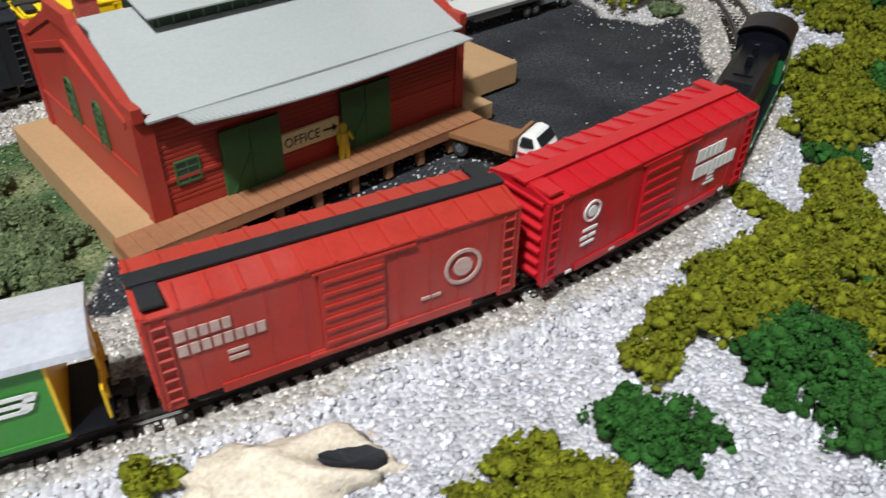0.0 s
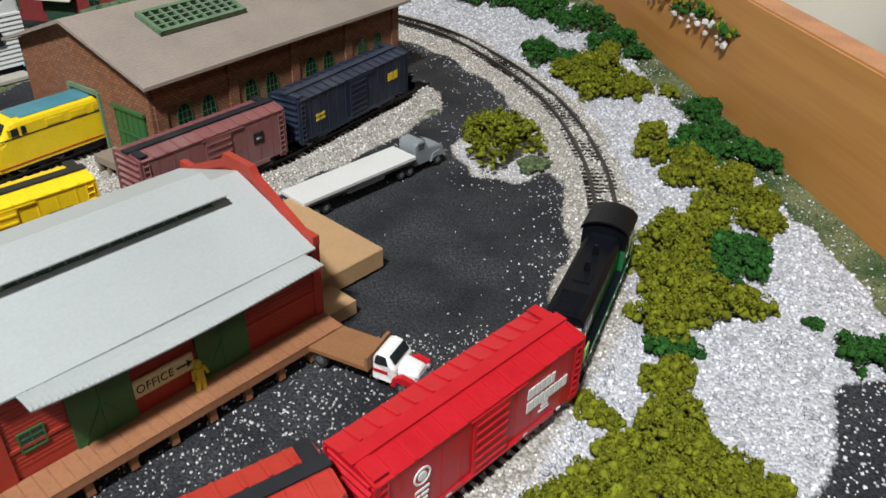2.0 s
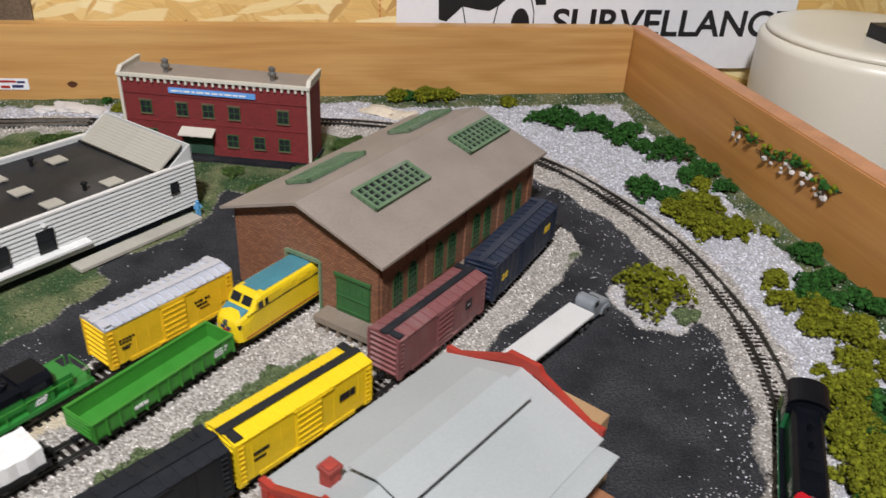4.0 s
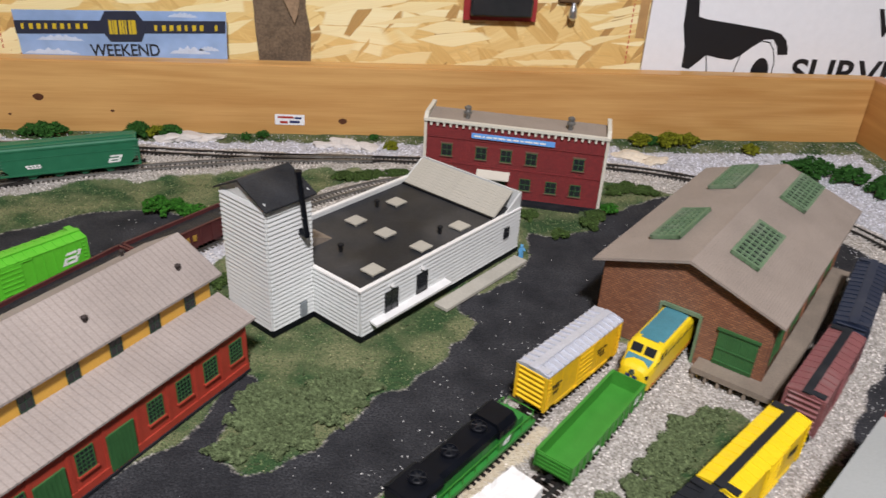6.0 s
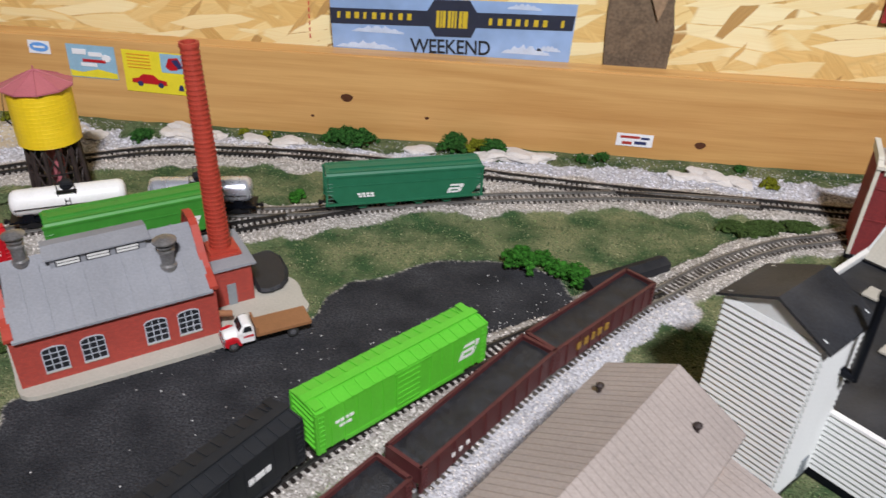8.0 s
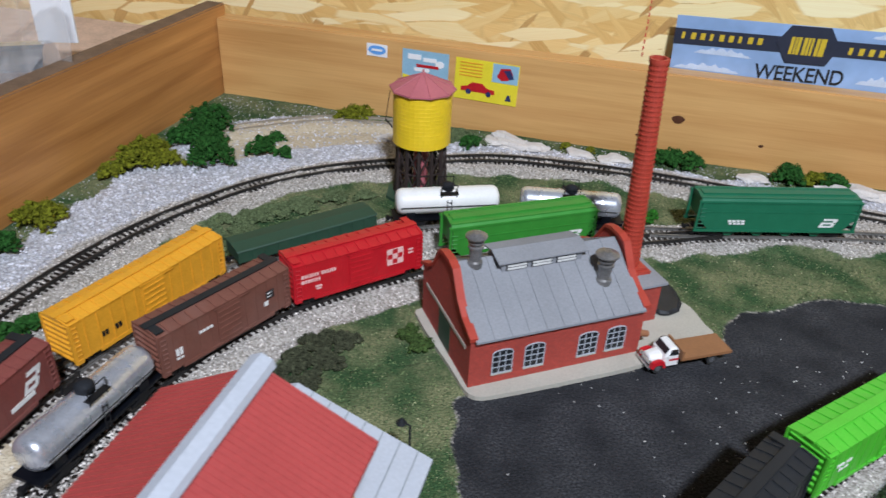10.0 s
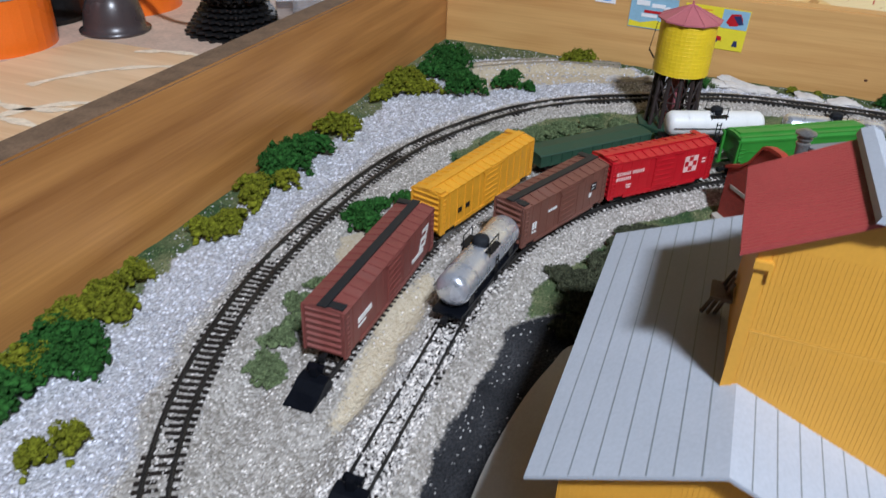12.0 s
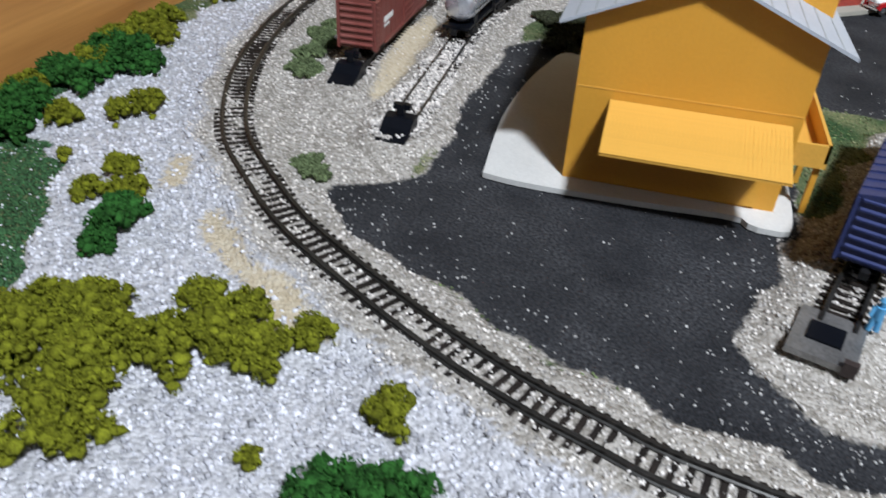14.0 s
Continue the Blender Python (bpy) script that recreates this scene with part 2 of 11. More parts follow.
    tin_band=mat("tacker_dark_band", (0.028, 0.033, 0.055), 0.4, 0, 0.1),
    tin_yellow=mat("tacker_yellow", (0.62, 0.45, 0.03), 0.4, 0, 0.1),
    skin_y=mat("yellow_figure_paint", (0.6, 0.45, 0.03), 0.6, 0, 0.1),
    bluefig=mat("blue_figure_paint", (0.10, 0.35, 0.62), 0.6, 0, 0.1),
    orange_pl=mat("orange_glazed_plastic", (0.85, 0.17, 0.01), 0.3, 0, 0.06, 30),
    cup=mat("brown_rubber_cup", (0.062, 0.048, 0.048), 0.28, 0, 0.15, 30),
    steel_bl=mat("blackened_steel", (0.015, 0.015, 0.016), 0.45, 0.4, 0.3),
    milky=mat("milky_plastic", (0.80, 0.76, 0.64), 0.35, 0, 0.05, 10),
)


# ---- mesh helpers ----
def box(bm, x0, x1, y0, y1, z0, z1):
    v = [bm.verts.new((x, y, z)) for x in (x0, x1) for y in (y0, y1) for z in (z0, z1)]
    for f in ((0, 1, 3, 2), (4, 6, 7, 5), (0, 4, 5, 1), (2, 3, 7, 6), (0, 2, 6, 4), (1, 5, 7, 3)):
        bm.faces.new([v[i] for i in f])
    return v


def prism(bm, pts, a, b, axis="x"):
    """A polygon of (u, v) drawn in the plane across an axis and pulled from a to b along it."""
    def at(w, u, v):
        return (w, u, v) if axis == "x" else (u, w, v) if axis == "y" else (u, v, w)
    r1, r2 = [bm.verts.new(at(a, u, v)) for u, v in pts], [bm.verts.new(at(b, u, v)) for u, v in pts]
    n = len(pts)
    bm.faces.new(r1)
    bm.faces.new(list(reversed(r2)))
    for i in range(n):
        bm.faces.new((r1[i], r2[i], r2[(i + 1) % n], r1[(i + 1) % n]))


def rod(bm, p, q, r, r2=None, seg=8):
    p, q = Vector(p), Vector(q)
    r2 = r if r2 is None else r2
    rot = (q - p).to_track_quat("Z", "Y")
    a, b = [], []
    for i in range(seg):
        c = Vector((math.cos(2 * math.pi * i / seg), math.sin(2 * math.pi * i / seg), 0))
        a.append(bm.verts.new(p + rot @ (c * r)))
        b.append(bm.verts.new(q + rot @ (c * r2)))
    for i in range(seg):
        bm.faces.new((a[i], a[(i + 1) % seg], b[(i + 1) % seg], b[i]))
    bm.faces.new(list(reversed(a)))
    bm.faces.new(b)


def lathe(bm, prof, seg=24, x=0, y=0):
    rings = []
    for r, z in prof:
        rings.append([bm.verts.new((x + r * math.cos(2 * math.pi * i / seg), y + r * math.sin(2 * math.pi * i / seg), z)) for i in range(seg)])
    for a, b in zip(rings, rings[1:]):
        for i in range(seg):
            bm.faces.new((a[i], a[(i + 1) % seg], b[(i + 1) % seg], b[i]))
    bm.faces.new(list(reversed(rings[0])))
    bm.faces.new(rings[-1])


def finish(bm, name, material, smooth=False, bevel=0.0):
    bmesh.ops.recalc_face_normals(bm, faces=bm.faces)
    if bevel:
        bmesh.ops.bevel(bm, geom=[e for e in bm.edges if e.is_manifold and e.calc_face_angle(0) > 0.6], offset=bevel, segments=1, affect="EDGES")
    me = bpy.data.meshes.new(name)
    bm.to_mesh(me)
    bm.free()
    me.materials.append(M[material] if isinstance(material, str) else material)
    if smooth:
        me.shade_smooth()
    return me


def part(name, bm, material, parent, label="", smooth=False, bevel=0.0):
    ob = new(name, finish(bm, name, material, smooth, bevel))
    ob.parent = parent
    return tagged(ob, label)


def thing(name, x, y, z, turn, label, category, group="", kind=""):
    ob = new(name)
    ob.empty_display_size = 0.01
    ob.matrix_basis = pose(x, y, z, 0, 0, turn)
    return tagged(ob, label, category, group, kind)


def single(name, bm, material, label, category, kind="", m=None, smooth=False, bevel=0.0, group=""):
    ob = new(name, finish(bm, name, material, smooth, bevel))
    if m is not None:
        ob.matrix_basis = m
    return tagged(ob, label, category, group, kind)


def B():
    return bmesh.new()


def words(name, text, size, material, parent, m, spread=1.0, shear=0.0, label="", bold=0.0, width=0.0):
    """Flat raised lettering in the built-in font, as a mesh, centred on the pose m."""
    cu = bpy.data.curves.new(name, "FONT")
    cu.body, cu.size, cu.align_x, cu.align_y, cu.extrude, cu.space_character, cu.shear, cu.offset = text, size, "CENTER", "CENTER", 0.00008, spread, shear, bold
    tmp = bpy.data.objects.new(name, cu)
    scene.collection.objects.link(tmp)
    me = bpy.data.meshes.new_from_object(tmp.evaluated_get(bpy.context.evaluated_depsgraph_get()))
    bpy.data.objects.remove(tmp)
    if width:
        xs = [v.co.x for v in me.vertices]
        lo, hi = min(xs), max(xs)
        for v in me.vertices:
            v.co.x = ((v.co.x - lo) / (hi - lo) - 0.5) * width
    me.materials.append(M[material]) if not me.materials else None
    me.materials[0] = M[material]
    ob = new(name, me)
    ob.parent = parent
    ob.matrix_basis = m
    return tagged(ob, label)


def slab_part(name, material, parent, x0, x1, y0, y1, z0, z1, label=""):
    bm = B()
    box(bm, x0, x1, y0, y1, z0, z1)
    return part(name, bm, material, parent, label)


def piece(name, mesh, parent, m):
    """One of many alike pieces that share a mesh."""
    ob = new(name, mesh)
    ob.parent = parent
    ob.matrix_basis = m
    return ob


def bars(bm, x, z, widths, h, y, depth=0.00012, gap=0.0006, lean=0.0):
    """A row of blocks that stands for lettering, in the plane y facing -y (depth sign gives the side)."""
    for w in widths:
        if w > 0:
            v = box(bm, x, x + w, min(y, y + depth), max(y, y + depth), z, z + h)
            for q in v:
                q.co.x += lean * (q.co.z - z)
        x += abs(w) + gap


# ---- the plan of the tracks ----
def spline(pts, step=0.004, closed=False):
    """An even walk along a smooth curve through the points."""
    p = [np.array(q, float) for q in pts]
    n = len(p)
    fine = []
    for i in range(n if closed else n - 1):
        a, b, c, d = (p[(i + k) % n] if closed else p[min(max(i + k, 0), n - 1)] for k in (-1, 0, 1, 2))
        for s in np.linspace(0, 1, 24, endpoint=False):
            fine.append(0.5 * (2 * b + (c - a) * s + (2 * a - 5 * b + 4 * c - d) * s * s + (3 * b - a - 3 * c + d) * s ** 3))
    fine.append(p[0] if closed else p[-1])
    fine = np.array(fine)
    for _ in range(10):
        fine[1:-1] = 0.25 * fine[:-2] + 0.5 * fine[1:-1] + 0.25 * fine[2:]
    run = np.concatenate([[0], np.cumsum(np.hypot(*np.diff(fine, axis=0).T))])
    at = np.arange(0, run[-1], step)
    return np.stack([np.interp(at, run, fine[:, 0]), np.interp(at, run, fine[:, 1])], 1)


MAIN = spline([(0.03, 0.306), (0.129, 0.342), (0.188, 0.371), (0.222, 0.389), (0.251, 0.409), (0.279, 0.440), (0.303, 0.476), (0.322, 0.516), (0.335, 0.558), (0.342, 0.605), (0.343, 0.660), (0.337, 0.705),
               (0.322, 0.760), (0.298, 0.817), (0.267, 0.858), (0.225, 0.895), (0.17, 0.922), (0.11, 0.938), (0.04, 0.944), (-0.045, 0.945), (-0.10, 0.948), (-0.186, 0.951), (-0.271, 0.958), (-0.33, 0.965),
               (-0.393, 0.970), (-0.45, 0.972), (-0.505, 0.969), (-0.56, 0.961), (-0.602, 0.942), (-0.669, 0.902), (-0.713, 0.859), (-0.740, 0.812), (-0.760, 0.760), (-0.771, 0.700), (-0.774, 0.640), (-0.772, 0.580),
               (-0.765, 0.535), (-0.755, 0.495), (-0.742, 0.461), (-0.724, 0.428), (-0.700, 0.401), (-0.675, 0.377), (-0.645, 0.356), (-0.614, 0.337), (-0.588, 0.324), (-0.564, 0.315), (-0.538, 0.307), (-0.47, 0.298),
               (-0.30, 0.294), (-0.10, 0.295)], closed=True)
INNER = spline([(-0.10, 0.947), (-0.15, 0.946), (-0.207, 0.942), (-0.301, 0.922), (-0.36, 0.904), (-0.415, 0.885), (-0.46, 0.874), (-0.52, 0.862), (-0.575, 0.842), (-0.62, 0.812), (-0.655, 0.775), (-0.680, 0.733),
                (-0.697, 0.680), (-0.706, 0.625), (-0.707, 0.560), (-0.706, 0.500)])
YARD = spline([(-0.39, 0.893), (-0.43, 0.872), (-0.47, 0.850), (-0.50, 0.833), (-0.521, 0.819), (-0.56, 0.791), (-0.585, 0.769), (-0.612, 0.740), (-0.634, 0.710), (-0.651, 0.675), (-0.662, 0.635), (-0.667, 0.590), (-0.666, 0.53), (-0.664, 0.455)])
COALT = spline([(0.02, 0.944), (-0.053, 0.906), (-0.10, 0.888), (-0.150, 0.854), (-0.187, 0.819), (-0.209, 0.798), (-0.2665, 0.729), (-0.3245, 0.644), (-0.3835, 0.557), (-0.43, 0.487), (-0.455, 0.43)])
LIME = spline([(-0.19, 0.822), (-0.234, 0.792), (-0.292, 0.744), (-0.333, 0.703), (-0.383, 0.644), (-0.416, 0.589), (-0.441, 0.536), (-0.462, 0.486), (-0.478, 0.44), (-0.494, 0.398), (-0.502, 0.375)])
T1 = spline([(-0.20, 0.395), (-0.15, 0.448), (-0.11, 0.490), (-0.085, 0.516), (-0.063, 0.5385), (-0.043, 0.558), (-0.02, 0.583), (0.011, 0.6125), (0.037, 0.635)])
T2 = spline([(-0.24, 0.345), (-0.16, 0.417), (-0.02, 0.533), (0.041, 0.597), (0.12, 0.680), (0.2, 0.76)])
T3 = spline([(-0.12, 0.365), (-0.03, 0.440), (0.054, 0.505), (0.113, 0.553), (0.178, 0.616), (0.243, 0.693), (0.257, 0.712)])
SPUR = spline([(-0.795, 0.93), (-0.757, 0.965), (-0.716, 0.992), (-0.66, 1.005)])
TRACKS = [("main", MAIN, 0.0), ("inner", INNER, 0.0), ("yard", YARD, 0.0), ("coal", COALT, 0.0), ("lime", LIME, 0.0), ("one", T1, 0.0), ("two", T2, 0.0), ("three", T3, 0.0), ("spur", SPUR, 0.0)]


# ---- the ground ----
def waver(x, y, seed):
    """A smooth uneven field, about -1 to 1."""
    r = np.random.RandomState(seed)
    out = 0
    for k in range(9):
        f = 60 * 1.5 ** (k % 5)
        a, b, c = r.uniform(0, 6.3, 3)
        out = out + np.sin(f * (x * np.cos(a) + y * np.sin(a)) + b + 1.5 * np.sin(f * 0.6 * (y * np.cos(a) - x * np.sin(a)) + c)) / 4.5
    return out


def inside(x, y, poly):
    hit = np.zeros(x.shape, bool)
    n = len(poly)
    for i in range(n):
        (x1, y1), (x2, y2) = poly[i], poly[(i + 1) % n]
        if y1 != y2:
            hit ^= ((y1 > y) != (y2 > y)) & (x < (x2 - x1) * (y - y1) / (y2 - y1) + x1)
    return hit


def nearest(x, y, line, skip=2):
    d = np.full(x.shape, 9.0)
    for px, py in line[::skip]:
        d = np.minimum(d, (x - px) ** 2 + (y - py) ** 2)
    return np.sqrt(d)


ASPHALT = [
    [(0.10, 0.375), (0.131, 0.392), (0.21, 0.412), (0.254, 0.440), (0.284, 0.472), (0.301, 0.508), (0.312, 0.541), (0.318, 0.575), (0.320, 0.610), (0.320, 0.650), (0.316, 0.690), (0.310, 0.73), (0.290, 0.785), (0.255, 0.83),
     (0.22, 0.80), (0.245, 0.74), (0.278, 0.71), (0.272, 0.685), (0.237, 0.643), (0.19, 0.596), (0.14, 0.54), (0.10, 0.45)],
    [(0.024, 0.812), (0.037, 0.799), (0.057, 0.798), (0.085, 0.817), (0.110, 0.848), (0.158, 0.874), (0.19, 0.88), (0.24, 0.85), (0.10, 0.68), (0.045, 0.655), (-0.03, 0.602), (-0.10, 0.535), (-0.20, 0.435), (-0.30, 0.37), (-0.36, 0.36), (-0.33, 0.46), (-0.262, 0.535), (-0.233, 0.549), (-0.204, 0.579), (-0.177, 0.633), (-0.165, 0.619), (-0.175, 0.600), (-0.185, 0.578), (-0.187, 0.562), (-0.169, 0.546),
     (-0.130, 0.573), (-0.104, 0.600), (-0.062, 0.635), (-0.037, 0.677), (-0.050, 0.700), (0.0, 0.735), (0.020, 0.77), (0.022, 0.80)],
    [(-0.500, 0.62), (-0.521, 0.680), (-0.438, 0.736), (-0.393, 0.770), (-0.380, 0.806), (-0.33, 0.838), (-0.290, 0.849), (-0.250, 0.835), (-0.24, 0.80), (-0.33, 0.72), (-0.40, 0.64), (-0.44, 0.56), (-0.49, 0.56)],
    [(-0.677, 0.411), (-0.643, 0.430), (-0.646, 0.471), (-0.644, 0.539), (-0.642, 0.592), (-0.60, 0.62), (-0.52, 0.60), (-0.50, 0.43), (-0.52, 0.39), (-0.53, 0.365), (-0.51, 0.345), (-0.44, 0.33), (-0.44, 0.315), (-0.50, 0.322), (-0.56, 0.336), (-0.603, 0.357), (-0.633, 0.371), (-0.662, 0.388)],
    [(0.400, 0.432), (0.377, 0.424), (0.357, 0.396), (0.347, 0.388), (0.337, 0.375), (0.327, 0.361), (0.320, 0.340), (0.33, 0.30), (0.44, 0.30), (0.44, 0.38), (0.425, 0.415)],
]
BALLAST = [
    [(0.10, 0.335), (0.20, 0.365), (0.27, 0.41), (0.345, 0.56), (0.35, 0.70), (0.26, 0.87), (0.20, 0.915), (0.10, 0.94), (0.15, 0.90), (0.235, 0.845), (0.30, 0.73), (0.27, 0.62), (0.29, 0.54), (0.27, 0.47), (0.20, 0.42), (0.12, 0.41), (0.06, 0.34)],
    [(-0.25, 0.40), (-0.08, 0.545), (0.04, 0.655), (0.085, 0.645), (0.13, 0.60), (0.26, 0.745), (0.29, 0.715), (0.20, 0.595), (0.06, 0.48), (-0.10, 0.34)],
    [(-0.775, 0.42), (-0.78, 0.70), (-0.745, 0.76), (-0.70, 0.70), (-0.68, 0.76), (-0.62, 0.84), (-0.50, 0.885), (-0.43, 0.87), (-0.52, 0.80), (-0.575, 0.745), (-0.61, 0.70), (-0.64, 0.62), (-0.645, 0.46), (-0.66, 0.40), (-0.60, 0.33), (-0.70, 0.38)],
    [(-0.20, 0.83), (-0.16, 0.81), (-0.235, 0.71), (-0.30, 0.62), (-0.40, 0.47), (-0.46, 0.40), (-0.52, 0.36), (-0.50, 0.42), (-0.44, 0.50), (-0.41, 0.57), (-0.30, 0.72)],
]
LAWN = [
    [(-0.178, 0.658), (-0.107, 0.652), (-0.008, 0.712), (-0.052, 0.668), (-0.092, 0.618), (-0.124, 0.585), (-0.178, 0.556), (-0.165, 0.620)],
    [(0.018, 0.865), (0.105, 0.84), (0.085, 0.79), (0.03, 0.79), (0.0, 0.80), (-0.12, 0.91), (0.0, 0.93), (0.15, 0.91)],
    [(-0.594, 0.642), (-0.585, 0.691), (-0.575, 0.726), (-0.550, 0.730), (-0.512, 0.682), (-0.505, 0.652), (-0.500, 0.6), (-0.549, 0.61)],
    [(-0.40, 0.775), (-0.43, 0.855), (-0.36, 0.888), (-0.28, 0.912), (-0.18, 0.930), (-0.10, 0.918), (-0.16, 0.868), (-0.21, 0.823), (-0.25, 0.84), (-0.30, 0.852), (-0.36, 0.83)],
    [(-0.70, 0.85), (-0.66, 0.885), (-0.60, 0.925), (-0.54, 0.945), (-0.45, 0.945), (-0.36, 0.932), (-0.42, 0.905), (-0.5, 0.89), (-0.58, 0.865), (-0.63, 0.835), (-0.675, 0.79), (-0.70, 0.74), (-0.725, 0.68), (-0.735, 0.72), (-0.725, 0.80)],
    [(0.0, 0.48), (0.05, 0.55), (0.10, 0.59), (0.11, 0.575), (0.04, 0.51), (0.0, 0.465)],
    [(0.05, 0.45), (0.106, 0.398), (0.09, 0.37), (0.02, 0.40)],
    [(-0.20, 0.80), (-0.12, 0.74), (-0.17, 0.70), (-0.23, 0.71)],
]
TAN = [
    [(-0.02, 0.575), (-0.005, 0.572), (-0.09, 0.492), (-0.11, 0.50)],
    [(-0.745, 0.60), (-0.725, 0.62), (-0.735, 0.66), (-0.755, 0.63)],
    [(-0.695, 0.615), (-0.683, 0.593), (-0.680, 0.499), (-0.690, 0.478), (-0.697, 0.52), (-0.703, 0.58)],
    [(-0.747, 0.416), (-0.735, 0.414), (-0.726, 0.392), (-0.736, 0.386)],
    [(-0.716, 0.384), (-0.698, 0.377), (-0.682, 0.364), (-0.665, 0.351), (-0.645, 0.338), (-0.630, 0.328), (-0.650, 0.324), (-0.674, 0.336), (-0.690, 0.350), (-0.706, 0.362)],
    [(-0.76, 0.885), (-0.72, 0.93), (-0.66, 0.965), (-0.64, 1.000), (-0.68, 1.006), (-0.73, 0.995), (-0.79, 0.950), (-0.80, 0.90)],
    [(0.166, 0.333), (0.178, 0.336), (0.180, 0.329), (0.168, 0.328)],
]


def zones(x, y):
    """Shares of asphalt, turf, white gravel, tan sand; what is left is grey ballast."""
    wx, wy = x + 0.0035 * waver(x, y, 3), y + 0.0035 * waver(x, y, 4)
    near = np.full(x.shape, 9.0)
    for _, line, _ in TRACKS[1:]:
        near = np.minimum(near, nearest(wx, wy, line))
    loop = nearest(wx, wy, MAIN)
    within = inside(wx, wy, [tuple(q) for q in MAIN[::4]])
    asphalt, grass, white, tan = (np.zeros(x.shape) for _ in range(4))
    white[~within] = 1.0
    white[within] = 0.25
    grass[within] = 1.0
    for poly in BALLAST:
        grass[inside(wx, wy, poly)] = 0
    white[inside(wx, wy, BALLAST[3])] = 0.7
    for poly in LAWN:
        grass[inside(wx, wy, poly)] = 1
    for poly in ASPHALT:
        k = inside(wx, wy, poly)
        asphalt[k], grass[k] = 1, 0
    gap = (x > -0.56) & (x < -0.44) & (y > 0.31) & (y < 0.45) & (asphalt < 0.5)
    grass[gap], white[gap] = 0, 0.2
    island = inside(wx, wy, [(0.270, 0.612), (0.280, 0.592), (0.300, 0.588), (0.317, 0.602), (0.318, 0.628), (0.304, 0.646), (0.284, 0.646), (0.271, 0.632)])
    asphalt[island], grass[island], white[island] = 0, 0, 0.6
    end = inside(wx, wy, [(-0.514, 0.392), (-0.516, 0.358), (-0.505, 0.340), (-0.470, 0.332), (-0.462, 0.40), (-0.485, 0.44), (-0.515, 0.43)])
    asphalt[end], grass[end], white[end] = 0, 0, 0.2
    for poly in TAN:
        tan[inside(wx, wy, poly)] = 0.74
    wide = 0.017 + 0.004 * waver(x, y, 12)
    rail_bed = (near < 0.0125) | ((loop < 0.0145) & within)
    grass[((near < wide) | ((loop < wide + 0.003) & within)) & (asphalt < 0.5)] = 0
    asphalt[rail_bed], grass[rail_bed] = 0, 0
    shoulder = (loop < 0.0155) & ~within
    white[shoulder] = 0.3
    edge = np.minimum(np.minimum(x + 0.845, 0.445 - x), 1.02 - y) + 0.006 * waver(x, y, 8)
    verge = ~within & (edge < 0.022)
    grass[verge], white[verge] = 1, 0
    back = ~within & (y > 0.985) & (x > 0.16) & (x < 0.42)
    grass[back], white[back] = 0.8, 0
    corner = ~within & inside(wx, wy, [(-0.85, 0.93), (-0.79, 0.955), (-0.755, 0.985), (-0.70, 1.008), (-0.62, 1.012), (-0.62, 1.03), (-0.85, 1.03)])
    grass[corner], white[corner] = 0.9, 0
    left = ~within & inside(wx + 0.004 * waver(x, y, 9), wy, [(-0.85, 0.412), (-0.792, 0.402), (-0.766, 0.370), (-0.750, 0.344), (-0.739, 0.307), (-0.74, 0.15), (-0.85, 0.15)])
    grass[left], white[left] = 0.9, 0
    return asphalt, grass, white, tan, loop, near, within


def ground_height(x, y, z):
    asphalt, _, white, _, loop, near, within = z
    bed = np.clip((0.021 - np.minimum(loop, near)) / 0.008, 0, 1)
    h = 0.0040 * bed * bed * (3 - 2 * bed) * (1 - asphalt)
    h = h + 0.0012 * (waver(x, y, 21) * 0.5 + 0.5) * (1 - asphalt) + 0.0010 * white * ~within
    return h - 0.0012


